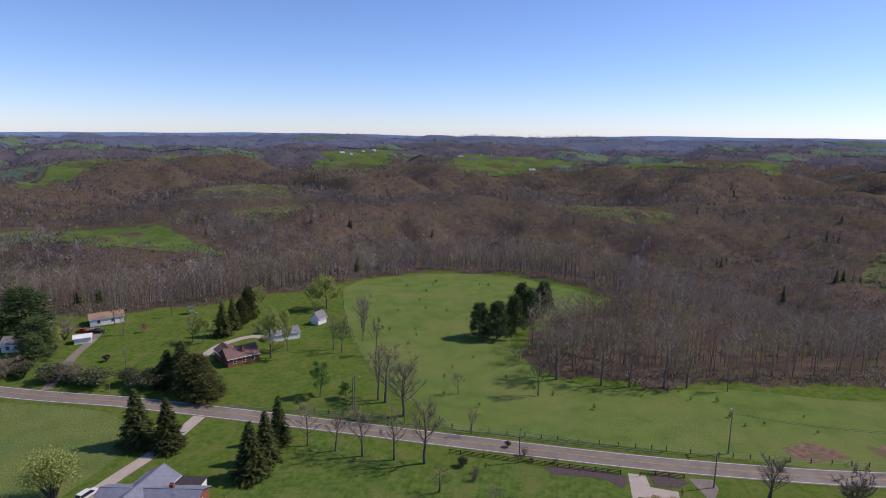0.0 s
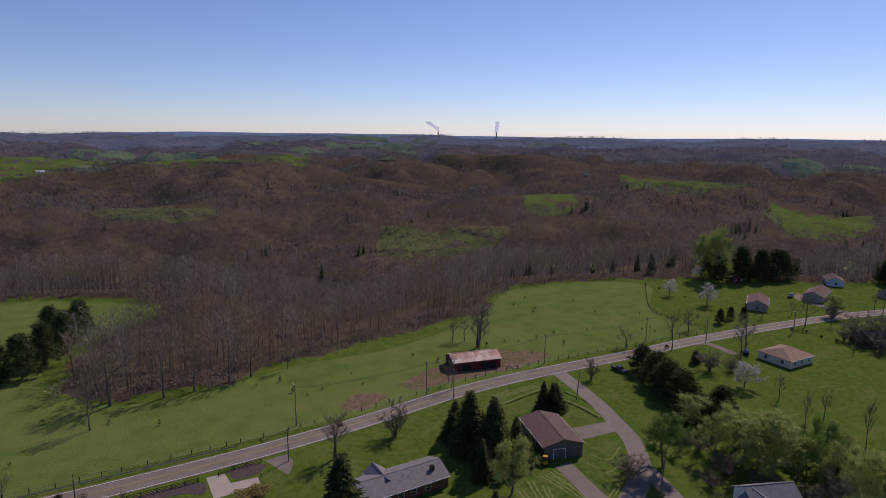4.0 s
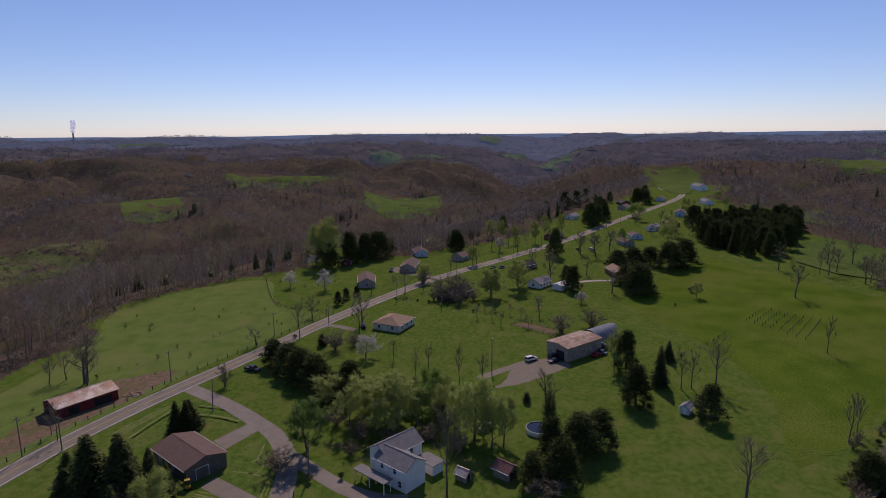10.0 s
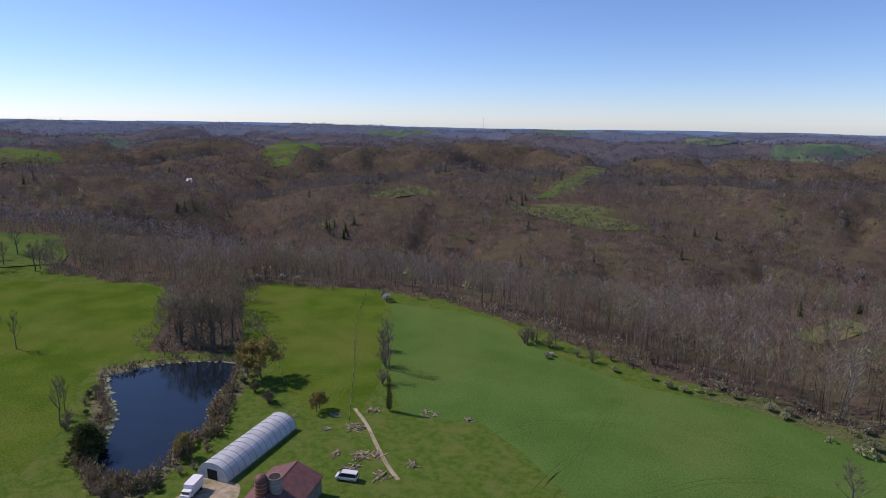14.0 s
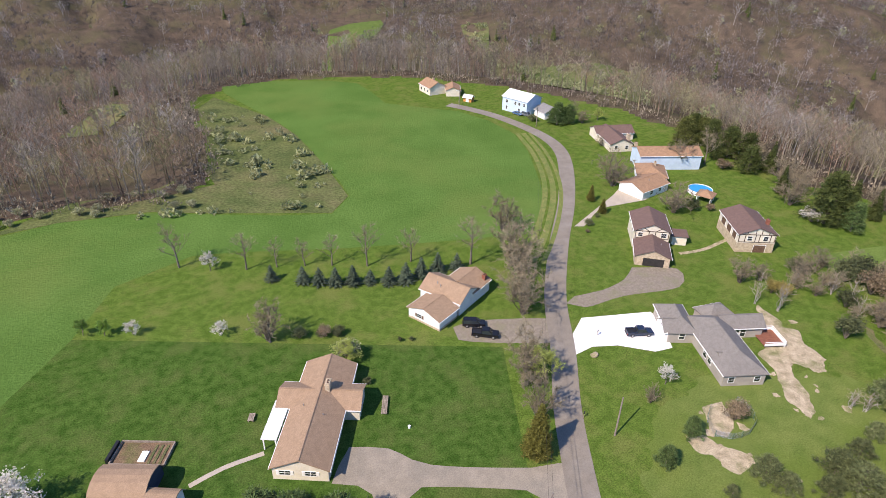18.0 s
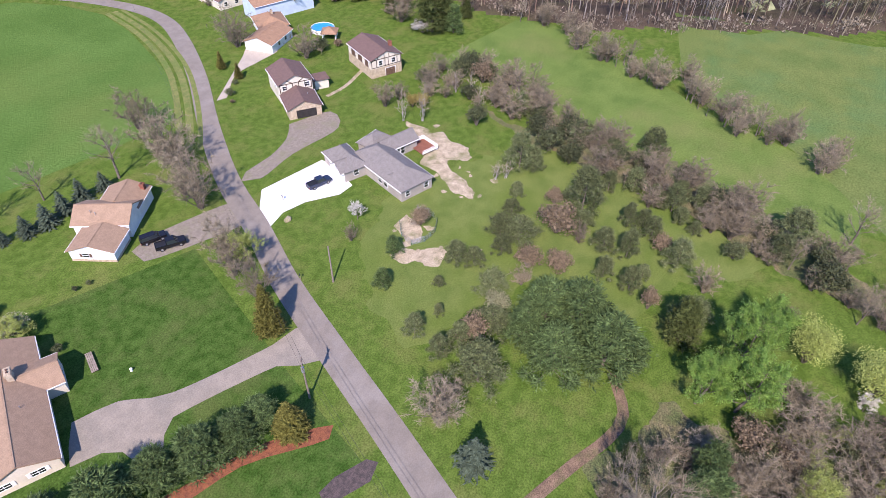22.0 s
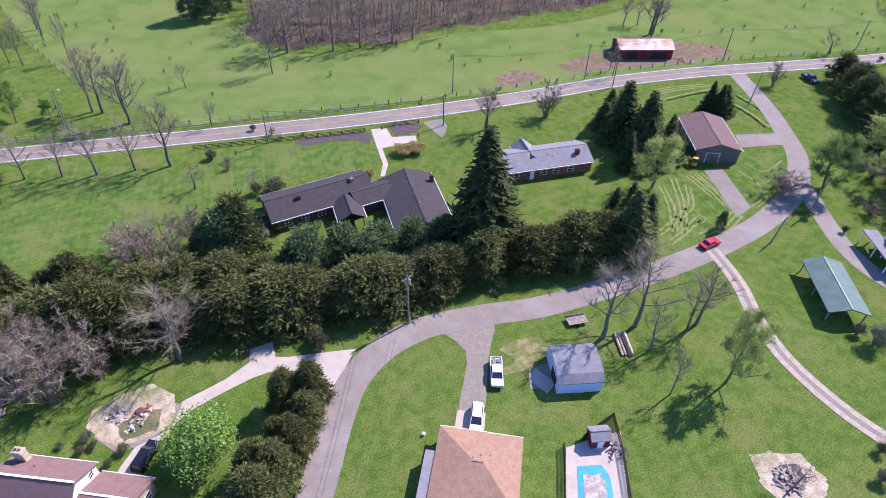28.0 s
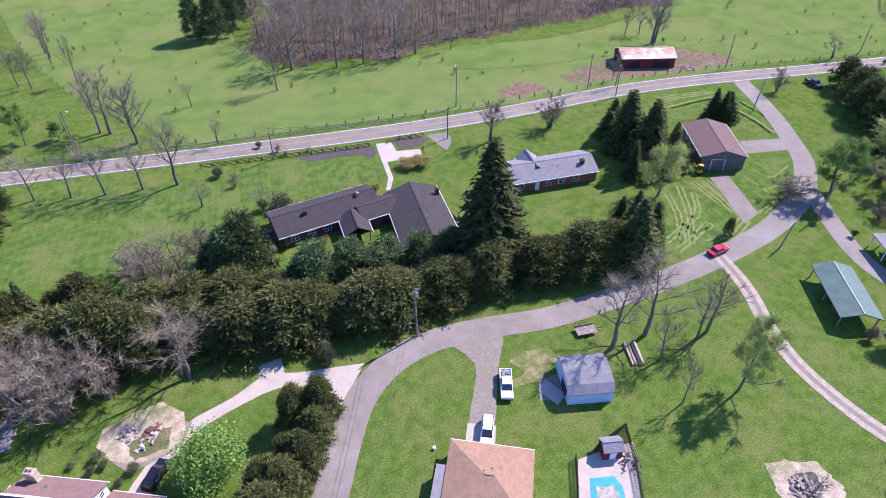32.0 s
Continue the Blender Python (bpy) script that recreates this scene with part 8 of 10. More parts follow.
PLANTS.append(("bare", ((-107, 103.8, 12, 0.82), (-101, 55.3, 11.8, 0.95), (-96.1, 57.7, 8.9, 0.89), (-92.5, 64.3, 14.8, 0.9), (-87.9, 76.1, 12.2, 1.07), (-87, 81.5, 11.5, 0.86), (-84.8, 87.6, 12.9, 0.73), (-71, 79.1, 11.5, 1), (-66, 78.9, 10.6, 0.97), (-110.5, 43.4, 9.5, 1.29), (-180, 104.8, 6.4, 1.82), (-169, 108.2, 7, 1.56), (-163.4, 111.5, 7.5, 1.66), (241.8, 38.4, 5.6, 1.16), (240.5, 32.1, 5.5, 1.16), (234.1, 27.5, 6.1, 1.03), (252.7, 36.9, 4.1, 1.56), (249.6, 25.5, 4.8, 1.16), (245.4, 20.4, 4.8, 1.28), (249.4, 13.1, 8, 1.15), (234, 16.5, 5.3, 1.32), (256.3, 32.6, 5, 1.51),)))
PLANTS.append(("bare", ((57.4, 34.4, 10, 0.68),)))
PLANTS.append(("blossompink", ((-116.3, 225.4, 3.6, 1),)))
PLANTS.append(("leafylight", ((-33.7, -85.5, 4.3, 1.495), (275.9, 36.9, 10.6, 1.38), (299, 26.9, 11.3, 1.38), (431.4, -63.8, 12.7, 1.38), (148.8, 55.3, 10.6, 1.5), (144.1, 44.4, 14.4, 1.6), (140.6, 23.1, 15.7, 1.15), (138.9, 15.3, 12.8, 0.8), (151.1, 66.5, 9.1, 1.6), (140, 46.7, 10.2, 1.55), (147.2, 31.1, 10.4, 1.26), (194.9, -14.5, 12.7, 0.7), (292.4, -57.2, 6.8, 1.21), (-167.8, 227.9, 8.7, 1.06), (-138.6, 206, 8, 1), (-80.5, 253.6, 10.6, 1), (-59.7, 199.8, 15.8, 0.82), (-55.6, 206.9, 14.9, 0.45), (-51.6, 259.7, 14.6, 1.08), (-56.8, 255.4, 12.2, 0.81), (-88.7, 213.4, 9.7, 0.95), (323.9, 139.5, 26.4, 0.88),)))
PLANTS.append(("leafylight", ((325.5, 147.2, 21.9, 0.74), (415.9, 39.3, 12, 0.7), (418.4, 25.8, 15, 0.73), (422.7, 50.1, 14, 0.71), (434.9, 59.9, 13, 0.85), (442.6, 19.2, 12, 0.88), (454.3, 8.9, 15, 0.71), (541.6, -54.4, 14, 1.01), (288.3, 25.5, 13.9, 1.02), (275.5, 37.7, 13.5, 1.14), (342.8, 57.1, 10.2, 1.03), (298.1, 75.1, 9.1, 1.38), (464.2, -70.5, 10.5, 1.42), (-61.8, -61.3, 7.1, 1.05), (140.1, 56.3, 10.3, 1.17), (146.2, 51.8, 10.6, 1.14), (145.5, 39.7, 10.4, 1.13), (157.7, 34.4, 8.9, 1.15), (143, 27.3, 10.6, 1.08), (144.2, 21.3, 11.6, 0.9), (137.4, 18, 11.2, 0.72), (155.4, 45.6, 7.8, 1.16),)))
PLANTS.append(("leafylight", ((-182.2, -168, 4.9, 1.1), (91.9, 79.2, 12.7, 1.03), (98.3, 100.7, 11.8, 0.76), (66.8, 32.3, 14.6, 0.72),)))
PLANTS.append(("goldcone", ((-35.4, -35.6, 7.4, 1.5), (-50, -48.5, 11.2, 0.93), (-125.6, -113.8, 5.3, 1.02), (-122.7, -106.1, 4.6, 1.14),)))
PLANTS.append(("leafy", ((8.7, -120.5, 3.4, 1.265), (5, -118, 3.4, 1.265), (562.1, -51.7, 12, 1.61), (402.1, 168.1, 13, 1.38), (127.4, 62.8, 13, 1.21), (154.4, 36.8, 12.4, 1.04), (155.8, 43.5, 8.3, 1.23), (-36.3, 168.7, 10.5, 0.91), (-28.4, 168, 4.9, 1.18), (-70.3, 22.4, 12.5, 1.05), (-62.6, 23.4, 11.9, 1.05), (-61.9, 17.7, 10, 1.05), (-76.8, 26.1, 10.2, 1.05), (147.9, 38.3, 10.5, 1.13), (148.1, 47.7, 10.7, 1.03),)))
PLANTS.append(("shrubyellow", ((100.2, 88.2, 5.2, 1.3), (93, 84.1, 3.5, 1.2), (46.7, 115.3, 3, 2.2), (50.1, 114.7, 3, 2.2), (-126.7, -56.4, 4.6, 1), (-128, -54.2, 4.6, 1), (103.1, 92.4, 5, 1.4), (102.4, 86.7, 5, 1.3), (17, 96.6, 1.9, 1.1), (20.2, 96.4, 1.9, 1.1), (36.2, 109.6, 2.2, 1.3),)))
PLANTS.append(("blossom", ((-57.8, 103.3, 4.5, 1.495), (-19.4, -132.2, 4.7, 1.15), (24.8, -79.9, 6.8, 1.84), (20.4, -74.6, 6.8, 1.84), (21.8, -79.4, 6.8, 1.725), (-15.2, -106.3, 3, 1.495), (0.1, -115.4, 3.2, 1.38), (274.4, -4.6, 4.9, 1.495), (275, 140, 7.7, 1.265), (272.4, 120, 9.6, 1.265), (320.3, 147.8, 7.1, 1.15), (363.3, 124.3, 7.6, 1.38), (386.3, 46.7, 9, 1.035), (190.3, 69.7, 7.7, 1.65), (-69.7, 41.2, 3.4, 1.26), (-81.3, -48.8, 4.1, 1.08), (-61.5, 57.3, 8, 1.03),)))
PLANTS.append(("hemlock", ((-10.9, 82.2, 9.5, 2), (-7.3, 80.9, 9.1, 2), (-3.6, 78.8, 8.5, 2), (0.1, 77, 9.1, 2), (3.6, 75.8, 8.5, 2), (7, 75.7, 9.1, 2), (10.5, 75.1, 8.5, 2), (13.8, 74.5, 9.8, 2), (17.2, 73.6, 8.5, 2), (20.5, 72.7, 9.1, 2), (23.8, 71.8, 8.5, 2), (27.1, 71.7, 9.1, 2), (30.4, 71.4, 8.5, 2), (33.7, 71.3, 8.5, 2), (37, 70.9, 9.1, 2), (40.3, 70.6, 8.5, 2), (43.7, 70.7, 8.5, 2), (-6.2, 84.8, 9.8, 2), (0.2, 82.6, 9.8, 2), (-13, 87.9, 9.8, 2), (6.4, 81.3, 8.5, 2), (52.3, 68.5, 9.1, 2),)))
PLANTS.append(("hemlock", ((55.6, 68.2, 9.1, 2), (58.9, 67.7, 8.5, 2), (62.2, 67.1, 9.1, 2), (65.4, 66.4, 8.5, 2), (68.2, 65.7, 8.5, 2), (-49.4, 82.7, 12, 1.6875), (-45.7, 84.9, 12, 1.6875), (-40.9, 85.6, 11.9, 1.6875), (-36.2, 86.6, 11.2, 1.6875), (-31, 85.7, 10.6, 1.6875), (-25.8, 84.4, 11.4, 1.6875), (-21.1, 82.7, 12, 1.6875), (-17.8, 81.7, 10.2, 1.6875), (-15, 80.5, 9.6, 1.6875), (-189.3, -131, 9.5, 1.625), (-197.7, -129.8, 9.5, 1.625), (-69, 166.2, 9.6, 2.2), (-82.2, 237.9, 12.5, 0.97), (-81.1, 243.9, 12, 1.02), (-74, 170.8, 10.2, 1.93), (5.4, 53, 8.7, 1.25), (2.3, 49.5, 9.3, 1.25),)))
PLANTS.append(("hemlock", ((-1, 46.2, 9.3, 1.25), (-4.1, 42.1, 9.3, 1.25), (-7.9, 39.2, 8.7, 1.25), (-11.8, 37.7, 8.2, 1.25), (7.2, 56.8, 7.3, 1.25), (3.5, 57.4, 7.7, 1.25), (0.6, 51, 8.2, 1.25), (-3.2, 47.7, 8.2, 1.25),)))
PLANTS.append(("bareround", ((-137.6, -56.2, 5, 1), (-140.3, -51.8, 5, 1), (-31.9, 80.1, 5.5, 1.2), (-25.2, 79, 4.7, 1.2), (-33.3, 86.4, 4.8, 1.2), (-27.7, 84.6, 6, 1.2), (14.7, 77.1, 5.5, 1.2), (7.3, 73.1, 3, 1), (-13.2, 101.7, 8, 1.2), (-15.6, 105.3, 7, 1.2), (83, -190.2, 6.6, 1.1), (74.1, -191.1, 5.4, 1.1), (56.8, -186.1, 5.1, 1.1), (39.5, -196.1, 7.5, 1.1), (81.6, -193.6, 5.4, 1.1), (52.1, -191.2, 4, 1.1), (45.8, -191.3, 4, 1.1), (62.8, -188.3, 3.5, 1.1), (120.9, -156.9, 9, 0.7), (112.2, -146.2, 8.6, 0.8), (104.5, -134.9, 5.7, 0.9), (123, -107.4, 4.6, 1.1),)))
PLANTS.append(("bareround", ((186.5, -124, 9, 0.8), (177.4, -123.6, 6, 1), (183.4, -114.9, 4, 1), (161.6, -126.2, 4, 1), (173.8, -113.4, 3, 1), (194.9, 83, 8.5, 1.31), (119.5, 3.7, 5.6, 2.2), (117, 65.3, 6.4, 1.93), (200.5, 77.9, 5.3, 1.51), (-116.8, 178.3, 6.8, 1.64), (-138.9, 181.5, 7.6, 2.14), (-142, 216.8, 10.2, 1.3), (-113.7, 177.3, 6.6, 1.29), (-45.1, -17.3, 8.2, 1.29), (-48.5, -17, 5.4, 1.29), (-61.6, 31.8, 8.5, 1.29), (-56.1, 32, 7.4, 1.29), (-59.6, 39, 7.8, 1.29), (-53.6, 38.4, 8.3, 1.29), (-57.3, 45.8, 7.9, 1.29), (-53.6, 47, 7.8, 1.29), (-44.8, 47.2, 8.3, 1.29),)))
PLANTS.append(("bareround", ((-49.9, 42.5, 7.5, 1.29), (-46.1, 36.5, 6.4, 1.29), (-50.9, 25.9, 6.3, 1.29), (-44.5, 27.3, 6.9, 1.29), (-53, 19.4, 6.3, 1.29), (-45.5, 21.7, 6.8, 1.29), (-60.6, 52.6, 6.5, 1.29), (-67.1, 30.9, 5.3, 1.29), (-48.5, 29.6, 5.6, 1.29), (272.4, 53.4, 13, 1.5), (277.7, 62.9, 9.1, 1.51), (239.3, -8.6, 8.2, 1.68), (229.9, 3.5, 9.2, 1.42), (-51.3, 77.2, 11.5, 1.28), (-61.4, 78.8, 8.5, 0.98), (-69.6, 74.3, 8.4, 1.01), (-11, 95.4, 11.9, 1.19), (-3.1, 101.1, 10, 1.11), (-28.1, 72.9, 17, 0.74), (-21.8, 75.3, 13.6, 0.88), (-91.8, -112.7, 11.6, 0.99), (-82.9, -96.7, 15.5, 0.99),)))
PLANTS.append(("bareround", ((-81.7, -92.6, 12.7, 0.99), (-72.5, -79.9, 13.2, 0.99), (-75, -86, 10.8, 0.99), (-58.9, -62.1, 9, 0.99), (-22.7, -99.4, 9.4, 0.99), (135.2, 51.4, 6, 1.52), (135.1, 42.7, 5, 2), (138.7, 34.1, 5, 1.77), (141.2, 60.8, 5.2, 1.62), (134.9, 25.8, 4.9, 1.53), (263.3, 57.1, 8.6, 1.11), (261.6, 50, 7.7, 1.48), (268.8, 44.5, 6.1, 1.58), (265.2, 62.7, 7, 1.1), (293.9, 75.2, 6.7, 1.59), (127.9, 51.6, 3.9, 1.69), (-61.4, -65.5, 11.9, 0.81), (-55.3, -54.4, 11.8, 0.74), (-75.2, -47, 4.5, 0.84), (-139.5, -118.3, 10.9, 1.33), (-141, -95.9, 9.2, 1.46), (-175.3, -81.4, 9.1, 1.38),)))
PLANTS.append(("bareround", ((-174.4, -168.6, 6.1, 1.39), (-162.2, -145.9, 4.1, 1.3), (94.3, 88.7, 8.6, 0.81), (158.1, 104.4, 8.4, 0.74), (87.9, 116.2, 10.6, 0.94), (98, 27.1, 4.4, 0.99), (-86.2, 17.3, 6.8, 0.96), (-91.1, -6.1, 5.4, 0.88), (-76, -13.4, 4.9, 1.07), (-48.9, 51.2, 18.1, 0.89),)))
PLANTS.append(("spruceblue", ((-30.5, -120.6, 4.3, 1.6), (-36.4, -115.8, 4.7, 1.6), (-39.4, -113.3, 4.7, 1.6), (-42.5, -111.2, 4.9, 1.6), (-46.1, -109.4, 5.2, 1.6), (-49.6, -107.6, 4, 1.6), (-53.3, -105.2, 4.8, 1.6), (-56.9, -103.7, 5.5, 1.6), (-61.2, -104, 5.4, 1.6), (-65.7, -103.9, 5.4, 1.6), (-70.2, -102.4, 4.7, 1.6), (-40.3, -10, 6.9, 1.52),)))
PLANTS.append(("willow", ((137.7, -117.7, 11.9, 1.4), (141.8, -115.8, 9.9, 1.2), (109.2, -112.8, 4.6, 1.2), (264.5, -201.2, 9, 1.1), (-10, -248.5, 7, 0.8), (108.6, -111, 5.4, 1.1), (119, -77.4, 5.7, 1), (264.8, -201.3, 9, 0.7),)))
PLANTS.append(("cedar", ((92.5, -122.2, 10.7, 0.5), (198.2, 89.5, 4.9, 2.04), (165.6, 11.7, 3.2, 2.2), (155.8, 4.7, 9.2, 1.32),)))
PLANTS.append(("shrubwhite", ((70.1, -183.9, 2, 1.4), (232.1, -199.9, 3, 1.4), (224.8, -208.7, 3, 1.4), (214.5, -208.6, 3, 1.3), (154.7, -203.2, 4.9, 1), (-170.4, -71.9, 4.8, 1.72),)))
PLANTS.append(("palebare", ((-10.4, 75.5, 8.7, 1.3), (-7.4, 78.2, 10.2, 1.28), (-0.4, 120.9, 6.4, 1.65), (11.7, 114.7, 6, 1.49),)))
PLANTS.append(("paleshrub", ((70.8, -181.3, 2.5, 1.4), (31.2, -179.8, 3, 1.4), (26.7, -179.4, 2.6, 1.4), (18.2, -187.5, 3, 1.4), (13.2, -182.9, 2.6, 1.4), (20.5, -181.6, 2.5, 1.4), (4.1, -179.6, 3, 1.4), (-0.4, -179.5, 3, 1.4), (-4.1, -186.3, 2.8, 1.4), (0.4, -176.4, 2.6, 1.4), (-17.7, -179.1, 3.2, 1.4), (-19.2, -170.3, 3, 1.4), (-23.3, -180, 3.2, 1.4), (-23.6, -169.3, 2.8, 1.4), (48.3, -182.6, 2.4, 1.4), (-11.1, -184.9, 2.4, 1.4), (23.7, -187.4, 2.2, 1.4), (36.5, -183, 2, 1.4), (230.5, -192, 3, 1.4), (229.3, -195.6, 3, 1.4), (226.2, -200.1, 3.2, 1.4), (220.4, -204.5, 3, 1.4),)))
PLANTS.append(("paleshrub", ((212, -205.2, 2.8, 1.4), (203.7, -163.3, 4, 1.4), (158.3, -206, 5, 1), (-34, -86.4, 4.6, 1.42), (95.4, 27.4, 5.4, 0.93), (9.6, 97.6, 2.8, 1.1), (-68.1, -15.5, 5.2, 1.14),)))
PLANTS.append(("darkpine", ((176.9, 97.5, 9, 1.81), (171.2, 89.4, 10.5, 1.69), (166.1, 82.6, 11.1, 1.71), (161.9, 75.8, 11.1, 1.66), (166, 66.2, 8.3, 1.96), (158.2, 68.3, 7.5, 1.98), (132.7, 3.5, 12.2, 1.18), (123.6, 7.1, 7.9, 1.45), (139.1, -3.2, 10.7, 1.78), (143.6, -8.1, 9.9, 1.56), (124.9, 0.8, 11, 1.45), (169.6, -19.1, 12.4, 1.35), (165, -38.2, 10.1, 1.36), (138.2, -65.5, 8.2, 1.93), (195, -18.2, 14, 0.98), (520.8, -11.7, 16.5, 1.25), (512.8, -18.4, 16.5, 1.25), (556.6, -24.5, 16.5, 1.25), (712.6, -11.9, 16.5, 1.25), (698.2, -75.2, 16.5, 1.25), (669.8, -63.7, 16.5, 1.25), (538.9, -101.4, 13.9, 1.25),)))
PLANTS.append(("darkpine", ((305, 2.8, 10.2, 1.25), (400.6, 13.1, 11.4, 1.25), (388.4, 77.2, 11.5, 1), (389.2, 73.3, 10.3, 1), (249.8, 103.9, 6.2, 1.25), (259.3, 103.7, 5.5, 1.25), (266.5, 101.1, 4.7, 1.25), (298.2, -28.3, 10.1, 1.5), (299.2, -33.8, 13.6, 1.5), (308.6, -25.1, 5.9, 1.25), (320.8, 135.9, 14.5, 1.25), (329, 145.3, 14.5, 1.25), (352.2, 138.9, 12, 1), (337.5, 128.5, 12.6, 1), (353.9, 129.7, 10.9, 1), (378.3, 130.6, 10.3, 1), (379.7, 123.3, 11.5, 1), (380.6, 118.4, 10.3, 1), (-73.1, 14.1, 9.6, 1.17), (-47.8, 9.8, 5.4, 1.17), (342.8, 123.5, 17, 1.18), (355.5, 119.8, 16.2, 2.02),)))
PLANTS.append(("darkpine", ((333.5, 130.2, 19, 1.15), (388.1, 76.1, 13, 1.49), (515.3, -17.1, 17, 1.03), (536.4, -25.7, 16, 1.11), (502.4, -13.6, 19, 1.1), (625.3, 9.7, 18, 1.3), (646.4, -1.5, 17, 1.3), (668.7, -70.8, 16.2, 2.11), (517.1, -93.6, 17.1, 1.14), (489.9, -98.8, 18, 0.91), (374.6, 10.7, 18.2, 0.91), (294.4, -0.3, 12.5, 1.41), (349.6, -25.2, 10.5, 2.2), (357.3, -34.2, 10.7, 2.2), (362.2, -44.1, 10.7, 2.2), (353.6, -53.6, 15.3, 1.95), (362.8, -63, 15.6, 1.98), (294.1, -31.5, 15, 1.88), (311.9, -26.5, 10.3, 2.03), (4.8, 90.7, 16.3, 1.02), (153, 63.4, 7.8, 1.73), (150.9, 33.9, 6.4, 1.47),)))
PLANTS.append(("darkpine", ((155.3, 70, 7.9, 1.76), (-196.1, -133.3, 10.4, 1.47), (-195.5, -124.4, 10.5, 1.42), (-192.7, -115.2, 11.1, 1.47), (-193.2, -108.8, 10.8, 1.39), (-186.7, -103, 9.2, 1.37), (-172, -69.3, 15.5, 1.27), (-175.7, -67, 10.5, 1.31),)))
PLANTS.append(("roundleafy", ((-9, 53.3, 10.5, 1.15),)))
PLANTS.append(("youngpine", ((-63.9, -24.5, 2.7, 1.17), (-58.6, -26.6, 4.6, 1.17), (-82.7, -19.1, 4.8, 1.17), (-110.7, -23.6, 7.9, 1.17), (-111.3, -20.6, 6, 1.17), (-100.7, -21.3, 3.9, 1.17), (-101.5, -7.6, 8.7, 1.17), (-110.4, -8.3, 4.8, 1.17), (-97.8, 6.8, 5.5, 1.17), (-102.2, 14.4, 3, 1.17), (-85.5, 6.6, 4.1, 1.17), (-75.9, 15.1, 6.7, 1.17), (-55.8, -21.1, 5.1, 1.17), (-59.1, -18.8, 6, 1.17), (-53.5, -13.9, 8.2, 1.17), (-71.2, -17.4, 5.6, 1.17), (-87.8, -20.9, 5.3, 1.29), (-94.7, -20.7, 4.2, 1.39), (-87.5, -17.2, 4.5, 1.73), (-77.2, -26.2, 4, 1.53), (-78, -23, 3.8, 1.41), (-70.4, -27, 2.5, 1.45),)))
PLANTS.append(("youngpine", ((-91.1, 12.1, 6.3, 1.15), (-99.6, 1.9, 6.8, 0.84), (-90.5, 3.1, 6.4, 0.85), (-82, 4.8, 5, 1.2), (-83.5, -0.1, 5.2, 1.21), (-90.9, -1.4, 4.4, 1.6), (-95.2, -6.7, 4.9, 1.49), (-112, 1.3, 4.9, 1.13), (-110, -3.7, 5.1, 1.16), (-100.7, 4.8, 5.1, 1.05), (-104.7, 11.6, 3.5, 1.2), (-64.1, -15, 3.7, 2), (-108.4, 7.3, 4.1, 1.21),)))
PLANTS.append(("rustshrub", ((-80.8, -13.5, 5.6, 1.23), (-92.5, -11, 8, 1.23), (-101.5, -13.5, 4.3, 1.23), (-61.1, -17.3, 5.8, 1.23), (-116.7, -5.2, 4.7, 1.23), (-113.8, 7.2, 4.6, 1.23), (-14.5, -54.7, 3.3, 1.23), (-32.9, -94.8, 3.2, 1.23), (-84.6, -36.4, 4.8, 1.2), (-146.3, -44.1, 7.2, 1.2), (-137.6, -37.3, 5.4, 1.32), (-110.8, -99.7, 1.2, 1.51), (-182.5, -109.3, 3.6, 2.2), (-151.2, -91.2, 2.6, 1.39), (94.6, 36.8, 2.4, 1.2), (95, 30.2, 3, 0.98), (-78.6, 8.5, 5.8, 0.75), (-94.9, 9, 4.4, 1.19), (-82.4, -8.1, 4.7, 1.43), (-85.1, 31.1, 3.1, 1.33),)))
PLANTS.append(("birch", ((-119.7, -55.8, 9.4, 0.68), (-121.4, -51.4, 9.2, 0.83), (-132.7, -55.1, 5, 1.17), (-138.4, -48.9, 6.3, 1.15), (-139.1, -44.9, 7, 1.02), (-134.6, -41, 5.9, 1.28), (-104.8, -27.2, 5.1, 1.31), (-106.2, -25.3, 5, 1.33),)))
PLANTS.append(("roundlight", ((-76.3, 33.3, 10.2, 0.86), (-73.1, 42.5, 9.8, 1.09), (-51.4, 33.2, 7.8, 0.89), (-82.5, 116.1, 14, 1),)))

# ---- plant materials ----
BARK = surface("gray_brown_bark", (0.175, 0.15, 0.12), (0.11, 0.095, 0.078), 0.4, 0.95, bump=0.5, grain=0.25, each=0.15, gloss=0.1)
TWIG = surface("leafless_twigs", (0.265, 0.226, 0.152), (0.17, 0.143, 0.097), 1.5, 0.95, bump=0, grain=0.1, each=0.25, island=0.3, gloss=0.1)
TWIG_PALE = surface("budding_pale_twigs", (0.3, 0.25, 0.16), (0.22, 0.18, 0.12), 1.5, 0.95, bump=0, grain=0.1, each=0.15, island=0.25)
TWIG_GRAY = surface("silver_gray_twigs", (0.42, 0.39, 0.37), (0.32, 0.3, 0.28), 1.5, 0.9, bump=0, grain=0.1, island=0.2)
NEEDLE_DARK = surface("dark_spruce_needles", (0.088, 0.108, 0.032), (0.05, 0.064, 0.02), 0.8, 0.8, bump=0, grain=0.2, each=0.22, island=0.35, through_light=0.15, gloss=0.08)
NEEDLE_PINE = surface("blue_green_pine_needles", (0.115, 0.168, 0.058), (0.06, 0.092, 0.032), 0.9, 0.8, bump=0, grain=0.2, each=0.2, island=0.45, through_light=0.12, gloss=0.08)
NEEDLE_BLUE = surface("silver_blue_needles", (0.095, 0.125, 0.082), (0.055, 0.075, 0.05), 0.6, 0.8, bump=0, grain=0.2, each=0.15, island=0.3, through_light=0.1, gloss=0.08)
